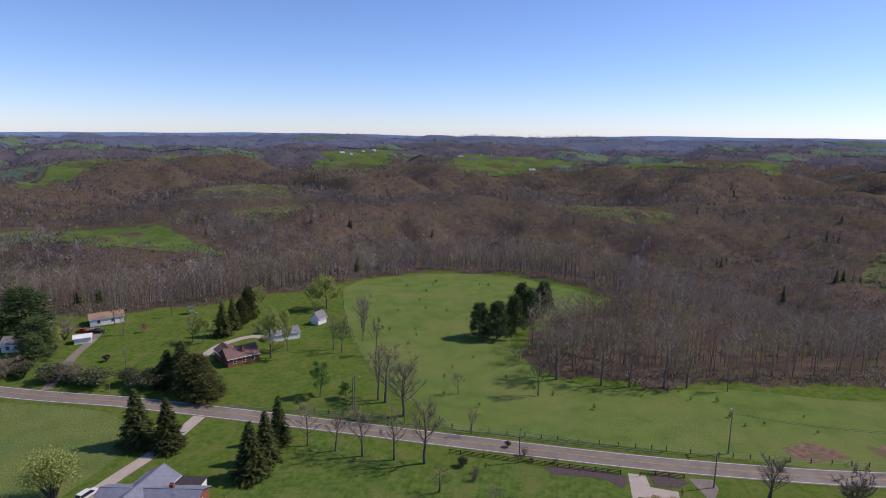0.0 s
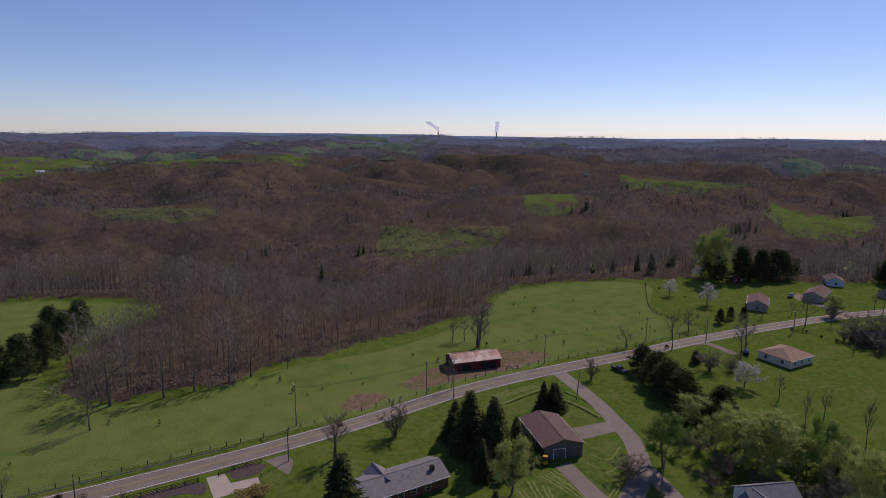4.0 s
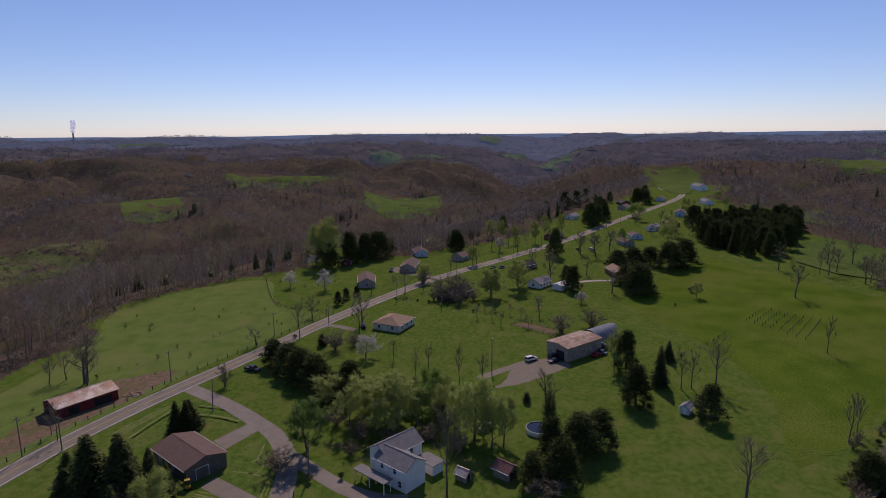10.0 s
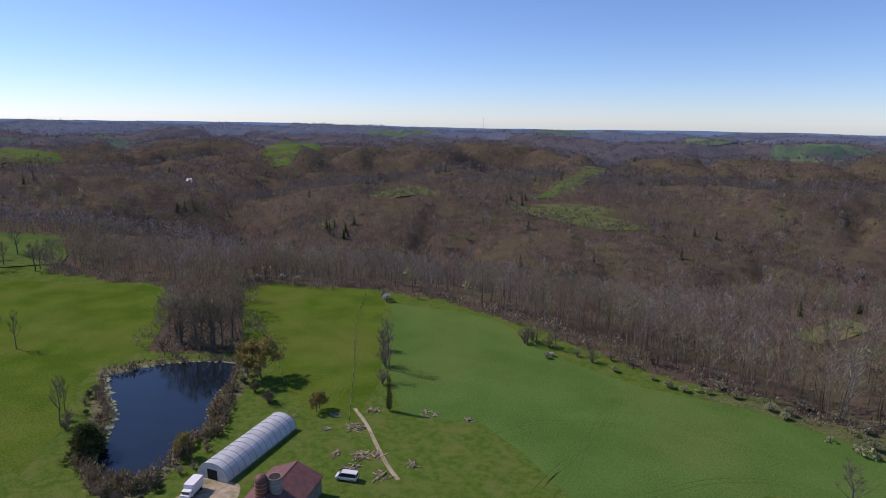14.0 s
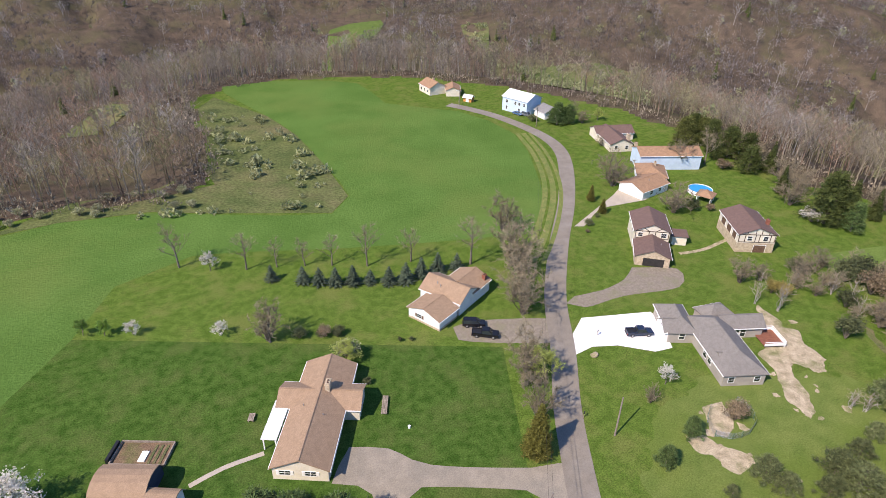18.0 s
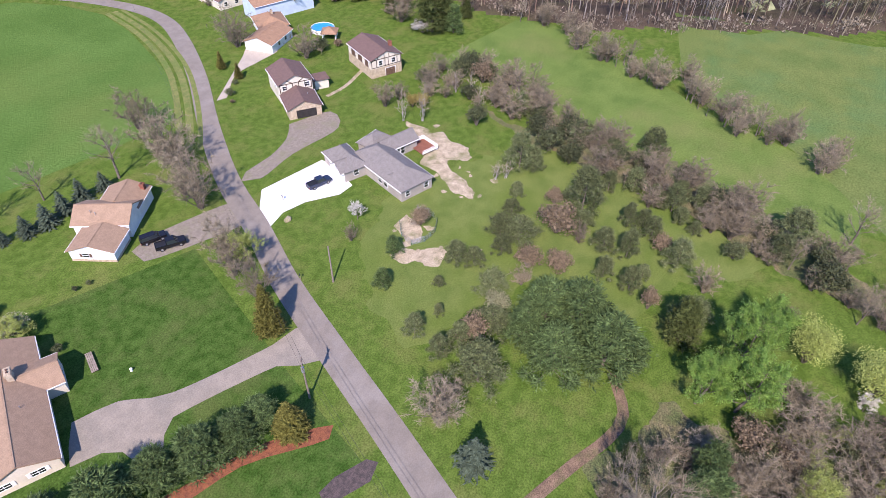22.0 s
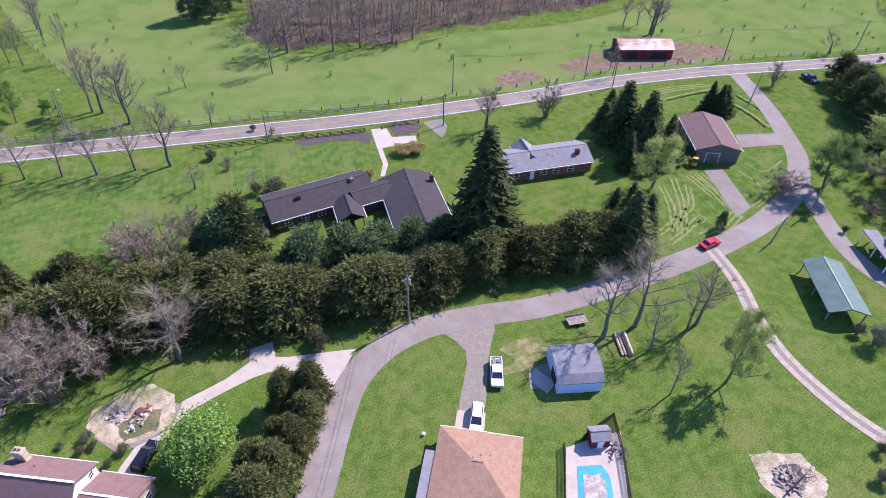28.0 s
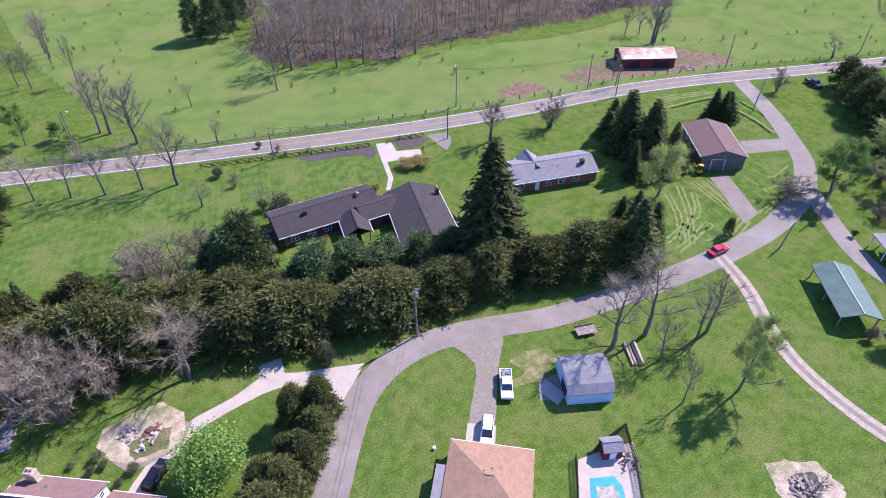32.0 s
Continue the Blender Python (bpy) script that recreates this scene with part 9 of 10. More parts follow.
NEEDLE_GRAY = surface("gray_green_young_pine_needles", (0.155, 0.18, 0.08), (0.085, 0.104, 0.045), 0.7, 0.8, bump=0, grain=0.2, each=0.25, island=0.4, through_light=0.1, gloss=0.08)
NEEDLE_HEDGE = surface("olive_hedge_needles", (0.128, 0.14, 0.042), (0.07, 0.08, 0.025), 0.8, 0.85, bump=0, grain=0.2, each=0.2, island=0.45, through_light=0.15, gloss=0.08)
NEEDLE_GOLD = surface("golden_green_needles", (0.2, 0.19, 0.045), (0.12, 0.12, 0.03), 0.6, 0.85, bump=0, grain=0.2, each=0.2, island=0.4, through_light=0.15, gloss=0.08)
LEAF_PALE = surface("pale_silvery_leaves", (0.32, 0.32, 0.19), (0.22, 0.23, 0.12), 0.7, 0.8, bump=0, grain=0.2, each=0.2, island=0.35, through_light=0.2)
LEAF_RUST = surface("rusty_old_leaves", (0.215, 0.165, 0.105), (0.135, 0.105, 0.065), 0.7, 0.9, bump=0, grain=0.2, each=0.25, island=0.4, through_light=0.15)
LEAF_FRESH = surface("fresh_green_leaves", (0.22, 0.35, 0.06), (0.13, 0.23, 0.04), 1.0, 0.6, bump=0, grain=0.15, each=0.2, island=0.35, through_light=0.35)
LEAF_LIGHT = surface("yellow_green_budding_leaves", (0.41, 0.47, 0.12), (0.29, 0.34, 0.085), 1.0, 0.7, bump=0, grain=0.15, each=0.12, island=0.35, through_light=0.25)
LEAF_BUSH = surface("olive_evergreen_leaves", (0.1, 0.115, 0.048), (0.058, 0.07, 0.03), 0.8, 0.7, bump=0, grain=0.2, each=0.35, island=0.4, through_light=0.15)
LEAF_GOLD = surface("golden_shrub_leaves", (0.33, 0.27, 0.07), (0.22, 0.18, 0.06), 0.7, 0.7, bump=0, grain=0.2, each=0.15, island=0.35, through_light=0.25)
PETAL = surface("white_blossom", (0.68, 0.65, 0.6), (0.5, 0.48, 0.42), 0.8, 0.7, bump=0, grain=0.1, each=0.12, island=0.25, through_light=0.3)
PETAL_PINK = surface("pink_blossom", (0.55, 0.16, 0.27), (0.4, 0.1, 0.18), 0.8, 0.7, bump=0, grain=0.1, island=0.25, through_light=0.3)


class Shape:
    """Collects triangles for one part of a plant."""

    def __init__(self):
        self.v, self.f = [], []

    def bar(self, p, q, r0, r1, sides):
        turn = (q - p).to_track_quat("Z", "Y").to_matrix()
        k = len(self.v)
        for c, r in ((p, r0), (q, r1)):
            for i in range(sides):
                a = 2 * math.pi * i / sides
                self.v.append(c + turn @ Vector((r * math.cos(a), r * math.sin(a), 0)))
        for i in range(sides):
            j = (i + 1) % sides
            self.f += [(k + i, k + j, k + sides + j), (k + i, k + sides + j, k + sides + i)]

    def sliver(self, p, q, w, side):
        k = len(self.v)
        self.v += [p - side * w, p + side * w, q]
        self.f.append((k, k + 1, k + 2))

    def leaf(self, p, size, rng, flat=0.0):
        a = Vector((rng.gauss(0, 1), rng.gauss(0, 1), rng.gauss(0, 1) * (1 - flat))).normalized()
        b = a.cross(Vector((rng.gauss(0, 1), rng.gauss(0, 1), rng.gauss(0, 1)))).normalized()
        k = len(self.v)
        self.v += [p - a * size, p + b * size * 0.55, p + a * size, p - b * size * 0.55]
        self.f += [(k, k + 1, k + 2), (k, k + 2, k + 3)]

    def mesh(self, name, material):
        return mesh_of(name, [tuple(v) for v in self.v], self.f, material)


def any_side(way, rng):
    return way.cross(Vector((rng.gauss(0, 1), rng.gauss(0, 1), rng.gauss(0, 1)))).normalized()


def broadleaf(rng, limbs=10, spread=3.6, low=0.22, twigs=9, leaf=None, leaves=0, leaf_size=0.2, fork=False, rise=0.55, twig_width=0.017):
    """A ten-metre broadleaf tree: trunk and limbs, and a crown of twigs, with leaves or blossom where there are any."""
    wood, crown = Shape(), Shape()
    spine, p = [Vector((0, 0, -0.2))], Vector((0, 0, 0))
    for i in range(6):
        p = p + Vector((rng.gauss(0, 0.13), rng.gauss(0, 0.13), 1.5))
        spine.append(p)
    for i, (a, c) in enumerate(zip(spine, spine[1:])):
        wood.bar(a, c, 0.2 * (1 - i / 6.4) + 0.015, 0.2 * (1 - (i + 1) / 6.4) + 0.015, 6)
    tips = []
    for i in range(limbs):
        u = low + (0.93 - low) * (i + rng.random()) / limbs
        z = u * 9
        a = spine[min(5, int(z / 1.5))].lerp(spine[min(6, int(z / 1.5) + 1)], (z % 1.5) / 1.5)
        turn = i * 2.4 + rng.uniform(-0.5, 0.5)
        reach = spread * (1.15 - 0.75 * u) * rng.uniform(0.75, 1.15)
        way = Vector((math.cos(turn), math.sin(turn), rise * rng.uniform(0.7, 1.5) + 0.5 * u))
        q = a + way.normalized() * reach * 0.55
        r = q + (way + Vector((rng.gauss(0, 0.2), rng.gauss(0, 0.2), 0.45))).normalized() * reach * 0.6
        thick = 0.085 * (1.1 - u * 0.7)
        wood.bar(a, q, thick, thick * 0.65, 4)
        wood.bar(q, r, thick * 0.65, thick * 0.3, 4)
        for j in range(6):
            s = rng.uniform(0.25, 1.0)
            b = a.lerp(q, s * 2) if s < 0.5 else q.lerp(r, s * 2 - 1)
            w = (way * 0.7 + Vector((rng.gauss(0, 0.7), rng.gauss(0, 0.7), rng.uniform(0.0, 0.9)))).normalized()
            e = b + w * reach * rng.uniform(0.3, 0.5)
            wood.bar(b, e, thick * 0.35, thick * 0.12, 3)
            for k in range(twigs):
                o = b.lerp(e, rng.uniform(0.3, 1.0))
                t = (w * 0.8 + Vector((rng.gauss(0, 0.6), rng.gauss(0, 0.6), rng.gauss(0.3, 0.5)))).normalized()
                end = o + t * rng.uniform(0.6, 1.6)
                crown.sliver(o, end, twig_width, any_side(t, rng))
                tips.append((o, end))
    for o, end in tips if leaf else ():
        for k in range(leaves):
            leaf.leaf(o.lerp(end, rng.uniform(0.2, 1.15)) + Vector((rng.gauss(0, 0.12), rng.gauss(0, 0.12), rng.gauss(0, 0.12))), leaf_size * rng.uniform(0.6, 1.2), rng)
    return wood, crown


def conifer(rng, base=2.3, tiers=30, droop=0.35, dense=9, low=0.06, ragged=0.25, bulge=1.0):
    """A ten-metre conifer: trunk, and tiers of drooping boughs fringed with needle sprays."""
    wood, crown = Shape(), Shape()
    wood.bar(Vector((0, 0, -0.2)), Vector((0, 0, 5)), 0.19, 0.11, 6)
    wood.bar(Vector((0, 0, 5)), Vector((0, 0, 9.9)), 0.11, 0.015, 5)
    for i in range(tiers):
        u = low + (1 - low) * (i + rng.random() * 0.6) / tiers
        z, reach = u * 10, base * (1 - u) ** bulge + 0.12
        count = max(4, int(dense * (0.55 + 0.6 * (1 - u))))
        for j in range(count):
            turn = 2 * math.pi * (j + rng.random()) / count + i
            far = reach * rng.uniform(1 - ragged, 1 + ragged * 0.6)
            way = Vector((math.cos(turn), math.sin(turn), 0))
            side = Vector((-way.y, way.x, 0))
            a = Vector((0, 0, z))
            m = a + way * far * 0.55 + Vector((0, 0, -droop * far * 0.35 + 0.06))
            e = a + way * far + Vector((0, 0, -droop * far * 0.8 + 0.1 * far))
            w = 0.16 * far ** 0.5 + 0.05
            k = len(crown.v)
            crown.v += [a, m - side * w, m + side * w, e]
            crown.f += [(k, k + 1, k + 2), (k + 1, k + 3, k + 2)]
            for s in range(int(3 + far * 2.6)):
                o = a.lerp(m, rng.random()) if rng.random() < 0.35 else m.lerp(e, rng.random() * 0.9)
                t = (way * rng.uniform(0.2, 0.8) + side * rng.choice((-1, 1)) * rng.uniform(0.4, 1) + Vector((0, 0, rng.uniform(-0.7, 0.25)))).normalized()
                crown.sliver(o, o + t * rng.uniform(0.28, 0.6) * (0.6 + 0.3 * far), 0.085, any_side(t, rng))
    return wood, crown


def tufted_pine(rng, spread=2.4, clumps=54, per=60, low=0.07, size=0.12, tuft=0.62):
    """A ten-metre pine: trunk, level limbs, and loose tufts of needles with gaps between them."""
    wood, crown = Shape(), Shape()
    wood.bar(Vector((0, 0, -0.2)), Vector((0.1, 0, 5)), 0.2, 0.13, 6)
    wood.bar(Vector((0.1, 0, 5)), Vector((0, 0.1, 9.5)), 0.13, 0.02, 5)
    for i in range(clumps):
        u = low + (1 - low) * ((i + rng.random()) / clumps) ** 0.9
        turn = i * 2.4 + rng.uniform(-0.4, 0.4)
        reach = spread * (1.08 - u) ** 0.62 * rng.uniform(0.45, 1.12)
        a, c = Vector((0, 0, u * 9.4 - 0.4)), Vector((math.cos(turn) * reach, math.sin(turn) * reach, u * 9.6 + 0.15 * reach))
        wood.bar(a, c, 0.05, 0.018, 3)
        wide = tuft * rng.uniform(0.75, 1.3)
        for k in range(7):
            crown.leaf(c + Vector((rng.gauss(0, 0.25), rng.gauss(0, 0.25), rng.gauss(-0.1, 0.2))) * wide, 0.5 * wide, rng)
        for k in range(per):
            d = Vector((rng.gauss(0, 1), rng.gauss(0, 1), rng.gauss(0, 0.8)))
            o = c + d * wide * 0.5
            t = (d + Vector((0, 0, 0.5))).normalized()
            crown.sliver(o, o + t * rng.uniform(0.22, 0.5), size * rng.uniform(0.4, 0.8), any_side(t, rng))
    return wood, crown


def bush_shape(rng, leaves=900, size=0.34, lobes=9, wide=4.4, tall=9.0):
    """A ten-metre-high pattern for shrubs: short stems under lobes of leaves, uneven and open between the lobes."""
    wood, crown = Shape(), Shape()
    for i in range(lobes):
        turn = i * 2.4
        reach = wide * 0.62 * math.sqrt((i + 0.3) / lobes)
        c = Vector((math.cos(turn) * reach, math.sin(turn) * reach, tall * rng.uniform(0.42, 0.72) * (1.15 - 0.35 * reach / wide)))
        wood.bar(Vector((0, 0, -0.3)), c, 0.2, 0.06, 4)
        r = wide * rng.uniform(0.36, 0.52)
        for k in range(leaves // lobes):
            d = Vector((rng.gauss(0, 1), rng.gauss(0, 1), rng.gauss(0, 1))).normalized() * r * rng.uniform(0.6, 1.1)
            d.z *= 1.1
            o = c + d
            if o.z > 0.2:
                crown.leaf(o, size * rng.uniform(0.6, 1.3), rng)
        for k in range(leaves // lobes // 5):
            d = Vector((rng.gauss(0, 1), rng.gauss(0, 1), rng.gauss(0, 1))).normalized() * r * rng.uniform(0.15, 0.62)
            crown.leaf(c + d, size * rng.uniform(1.4, 2.2), rng)
    return wood, crown


def thicket(rng, stems=20, twigs=26, wide=4.3):
    """A ten-metre-high pattern for a leafless shrub or round-headed young tree: crooked stems from the base, forking into a haze of twigs."""
    wood, crown = Shape(), Shape()
    for i in range(stems):
        turn, lean = i * 2.4 + rng.uniform(-0.3, 0.3), math.sqrt((i + 0.5) / stems)
        end = Vector((math.cos(turn) * lean * wide, math.sin(turn) * lean * wide, 9.0 - 4.2 * lean * lean + rng.gauss(0, 0.5)))
        spine = [Vector((rng.gauss(0, 0.25), rng.gauss(0, 0.25), -0.3))]
        for u in (0.35, 0.7, 1.0):
            spine.append(Vector((end.x * u ** 1.3, end.y * u ** 1.3, end.z * u)) + Vector((rng.gauss(0, 0.35), rng.gauss(0, 0.35), rng.gauss(0, 0.25))))
        for k, (a, c) in enumerate(zip(spine, spine[1:])):
            wood.bar(a, c, 0.1 - 0.03 * k, 0.07 - 0.03 * k, 3)
        for b in range(5):
            u = rng.uniform(0.3, 1.0) * 2.99
            o = spine[int(u)].lerp(spine[int(u) + 1], u % 1)
            way = (end.normalized() * 0.5 + Vector((rng.gauss(0, 0.7), rng.gauss(0, 0.7), rng.gauss(0.2, 0.4)))).normalized()
            tip = o + way * rng.uniform(1.0, 2.2)
            wood.bar(o, tip, 0.035, 0.012, 3)
            for k in range(twigs):
                p = o.lerp(tip, rng.random())
                t = way * 0.5 + Vector((rng.gauss(0, 0.7), rng.gauss(0, 0.7), rng.gauss(0.15, 0.5)))
                crown.sliver(p, p + t.normalized() * rng.uniform(0.5, 1.3), 0.032, any_side(t, rng))
    return wood, crown


def plant_pattern(kind, seed):
    rng = random.Random(seed)
    extra, extra_material = None, None
    if kind in ("bare", "palebare", "leafy", "leafylight", "blossom", "blossompink", "willow"):
        extra = Shape() if kind not in ("bare", "palebare") else None
        count, size = {"bare": (0, 0), "palebare": (0, 0), "leafy": (40, 0.095), "leafylight": (46, 0.085), "blossom": (6, 0.17), "blossompink": (6, 0.17), "willow": (34, 0.12)}[kind]
        wood, crown = broadleaf(rng, limbs=12 if kind != "bare" else 11, spread={"bare": 3.9, "willow": 4.6}.get(kind, 4.0), low=0.13 if kind in ("leafy", "leafylight", "blossom", "willow") else 0.28, leaf=extra, leaves=count, leaf_size=size, twigs=19 if kind == "bare" else 8, twig_width=0.011 if kind == "bare" else 0.017, rise=0.9 if kind == "bare" else 0.5)
        extra_material = {"leafy": LEAF_FRESH, "leafylight": LEAF_LIGHT, "blossom": PETAL, "blossompink": PETAL_PINK, "willow": LEAF_GOLD}.get(kind)
        crown_material = TWIG if kind in ("bare", "palebare", "leafy") else TWIG_PALE
    elif kind in ("spruce", "spruceblue", "goldcone", "cedar"):
        base, tiers, droop, dense, low, bulge = {"spruce": (2.3, 36, 0.4, 11, 0.07, 0.85), "spruceblue": (3.0, 20, 0.1, 9, 0.03, 0.9), "goldcone": (2.5, 40, -0.4, 15, 0.01, 0.75), "cedar": (1.9, 26, -0.5, 8, 0.03, 0.35)}[kind]
        wood, crown = conifer(rng, base, tiers, droop, dense, low, ragged=0.22, bulge=bulge)
        crown_material = {"spruceblue": NEEDLE_BLUE, "goldcone": NEEDLE_GOLD}.get(kind, NEEDLE_DARK)
    elif kind in ("pine", "darkpine", "youngpine"):
        wood, crown = {"pine": lambda: tufted_pine(rng, 2.7, 64, 120, 0.07, 0.1, 0.6), "youngpine": lambda: tufted_pine(rng, 4.2, 56, 120, 0.1, 0.12, 0.85)}[kind]() if kind != "darkpine" else tufted_pine(rng, 2.9, 76, 92, 0.05, 0.1, 0.8)
        crown_material = {"pine": NEEDLE_PINE, "youngpine": NEEDLE_GRAY}.get(kind, NEEDLE_DARK)
    elif kind == "hemlock":
        wood, crown = tufted_pine(rng, 3.0, 135, 78, 0.02, 0.12, 0.6)
        crown_material = NEEDLE_HEDGE
    elif kind in ("bareround", "birch"):
        wood, crown = thicket(rng) if kind == "bareround" else thicket(rng, 7, 13, 2.4)
        crown_material = TWIG if kind == "bareround" else TWIG_PALE
    else:
        wood, crown = {"roundleafy": lambda: bush_shape(rng, 9000, 0.15, 15, 4.6), "roundlight": lambda: bush_shape(rng, 7500, 0.13, 17, 4.5)}.get(kind, lambda: bush_shape(rng, 1500, 0.27, 10))()
        crown_material = {"shrubyellow": LEAF_GOLD, "shrubwhite": PETAL, "roundleafy": LEAF_FRESH, "roundlight": LEAF_LIGHT, "rustshrub": LEAF_RUST, "paleshrub": LEAF_PALE}.get(kind, LEAF_BUSH)
    return wood, crown, crown_material, extra, extra_material


KINDS = {
    "paleshrub": ("silver_shrub", "pale silvery green shrub at the field's edge", "shrub"),
    "palebare": ("dead_tree", "silvery gray leafless tree with spreading limbs", "tree"),
    "bare": ("bare_tree", "leafless gray-brown tree standing on grass", "tree"), "leafy": ("leafy_tree", "broad tree in fresh bright green leaf", "tree"),
    "leafylight": ("budding_tree", "tree just breaking into yellow-green leaf", "tree"), "blossom": ("blossom_tree", "small tree covered in white blossom", "tree"),
    "blossompink": ("blossom_tree", "small tree covered in pink blossom", "tree"), "willow": ("willow_tree", "golden-leafed spreading willow tree", "tree"),
    "spruce": ("spruce_tree", "tall dark green spruce with drooping boughs", "tree"), "spruceblue": ("blue_spruce", "small silvery blue spruce in a row", "tree"),
    "hemlock": ("hemlock_tree", "dense dark evergreen in a tall hedge", "tree"), "cedar": ("cedar_tree", "slender columnar cedar on the meadow", "tree"),
    "goldcone": ("conical_evergreen", "cone-shaped golden green evergreen on the lawn", "tree"), "birch": ("birch_tree", "clump of slender pale birch stems, leafless", "tree"),
    "darkpine": ("pine_tree", "broad dark green pine with heavy boughs", "tree"),
    "pine": ("pine_tree", "bushy blue-green pine with loose tufts", "tree"), "bareround": ("bare_shrub", "round-headed leafless brown shrub", "shrub"),
    "roundleafy": ("leafy_tree", "dome-shaped tree in dense bright green leaf", "tree"),
    "roundlight": ("budding_tree", "round-headed tree in fine pale green leaf", "tree"),
    "youngpine": ("young_pine", "bushy gray-green young pine on rough grass", "tree"), "rustshrub": ("rusty_shrub", "low shrub with rusty brown old leaves", "shrub"),
    "bush": ("evergreen_bush", "rounded olive evergreen bush on the lawn", "bush"), "shrubyellow": ("golden_shrub", "golden yellow rounded shrub", "shrub"),
    "shrubwhite": ("flowering_shrub", "pale flowering shrub at the field's edge", "shrub")}
PATTERNS = {}


def plant(kind, x, y, height, breadth=1.0, rng=random.Random(5)):
    """Plants one tree or shrub; the plants of a kind share a few patterns."""
    if kind in ("hemlock", "youngpine"):
        height, breadth = height * rng.uniform(0.82, 1.2), breadth * rng.uniform(0.85, 1.1)
    m = pose(x, y, float(terrain(x, y)), 0, 0, rng.uniform(0, 360)) @ Matrix.Diagonal((height / 10 * breadth, height / 10 * breadth, height / 10, 1))
    variants = PATTERNS.setdefault(kind, [])
    if len(variants) < {"bare": 5, "pine": 3, "darkpine": 2, "leafylight": 3, "bush": 3, "spruce": 2, "hemlock": 3, "birch": 2, "goldcone": 2, "blossom": 2, "bareround": 3, "youngpine": 3}.get(kind, 1):
        name, label, category = KINDS[kind]
        wood, crown, crown_material, extra, extra_material = plant_pattern(kind, 11 * len(variants) + len(kind))
        ob = thing(name, label, category)
        part("trunk", wood.mesh("trunk", TWIG_GRAY if kind == "birch" else BARK), None, ob)
        part("crown", crown.mesh("crown", crown_material), None, ob)
        if extra:
            part("foliage", extra.mesh("foliage", extra_material), None, ob)
        ob.matrix_basis = m
        variants.append(ob)
        return ob
    source = rng.choice(variants)
    return copy_thing(source, m @ Matrix.Diagonal((1 / source.scale.x, 1 / source.scale.y, 1 / source.scale.z, 1)))


for kind, spots in PLANTS:
    for x, y, height, breadth in spots:
        plant(kind, x, y, height, breadth)


def along(points, step, rng):
    """Loose spots along a line."""
    for q in curve_points(points, step):
        yield q.x + rng.gauss(0, 2.2), q.y + rng.gauss(0, 2.2)


hedge = random.Random(21)


def band(points, step, wide, kinds, low, high, breadth=1.15):
    """A loose band of plants along a line, a few rows deep."""
    for q in curve_points(points, step):
        x, y = q.x + hedge.gauss(0, wide), q.y + hedge.gauss(0, wide)
        plant(hedge.choice(kinds), x, y, hedge.uniform(low, high), breadth * hedge.uniform(0.85, 1.15))


def fill(ring, step, kinds, low, high, breadth=1.15):
    """Plants scattered inside a ring of corners."""
    p = np.array(ring)
    (x0, y0), (x1, y1) = p.min(0), p.max(0)
    nx, ny = int((x1 - x0) / step), int((y1 - y0) / step)
    for a in range(nx + 1):
        for b in range(ny + 1):
            x, y = x0 + (a + hedge.uniform(0.1, 0.9)) * step, y0 + (b + hedge.uniform(0.1, 0.9)) * step
            if float(outside(x, y, ring)) < -0.5:
                plant(hedge.choice(kinds), x, y, hedge.uniform(low, high), breadth * hedge.uniform(0.85, 1.15))


BROWN = ("bareround", "bareround", "bare", "bareround", "bare", "bush")
WEST_HEDGE = ((-140, -51), (-142, -37), (-127, -20), (-122, -1), (-112, 11), (-101, 33), (-95.5, 44), (-87, 57), (-88.6, 66), (-78.7, 74), (-67.7, 82), (-55, 88))
band(WEST_HEDGE[:6], 0.95, 5.0, ("bare", "bareround", "youngpine", "bareround", "bareround", "bush"), 4.0, 8.5)
band(WEST_HEDGE[5:], 1.3, 4.2, BROWN, 4.5, 8.0)
band(((-199, -50), (-168.5, -5), (-153, 16), (-141, 33), (-136, 43)), 1.7, 2.6, ("bareround", "bare", "bareround", "bare"), 4.5, 8.5)
band(((-101.8, 55), (-94, 62), (-90, 78), (-82, 88), (-65, 88), (-50, 85), (-38, 83), (-28, 83.5), (-19, 86), (-10, 88)), 2.4, 3.0, ("bareround", "bare", "bareround"), 4.0, 7.5)
band(((-179, 100), (-159, 110), (-131, 112), (-108, 107), (-95, 100)), 3.2, 2.0, ("bare", "bareround", "bare"), 4.0, 8.0)
fill(((-67.3, 30.9), (-65.0, 54.9), (-55.5, 65.4), (-46.9, 61.1), (-43.0, 53.2), (-42.7, 42.3), (-39.9, 31.6), (-32.1, 23.3), (-34.3, 6.0), (-44.0, 6.0), (-52.1, 14.8), (-57.4, 22.4)), 3.3, ("bareround", "bareround", "bareround", "rustshrub", "bareround", "bush", "roundlight", "bareround", "bareround"), 3.0, 6.5, 1.1)
band(((-126, -58), (-145, -58), (-150, -51), (-149, -38)), 3.4, 2.5, ("bare", "bareround", "bareround"), 4.0, 8.0)
band(((-178, -114), (-198, -119), (-194, -105), (-185, -90), (-184, -70), (-187, -61)), 3.0, 3.0, ("spruce", "bare", "bareround", "bare", "spruce"), 6.0, 12.0)
band(((-165, -172), (-173, -171)), 4.0, 1.5, ("bare", "pine"), 7.0, 10.0)
band(((154, -71), (170, -85)), 3.0, 1.5, ("bush", "bareround"), 1.6, 3.5)
band(((131.6, -63), (115, -58), (112, -63), (114, -73), (119, -85), (134, -105), (144, -120)), 2.6, 1.4, ("bareround", "bush", "bareround"), 1.4, 3.2)
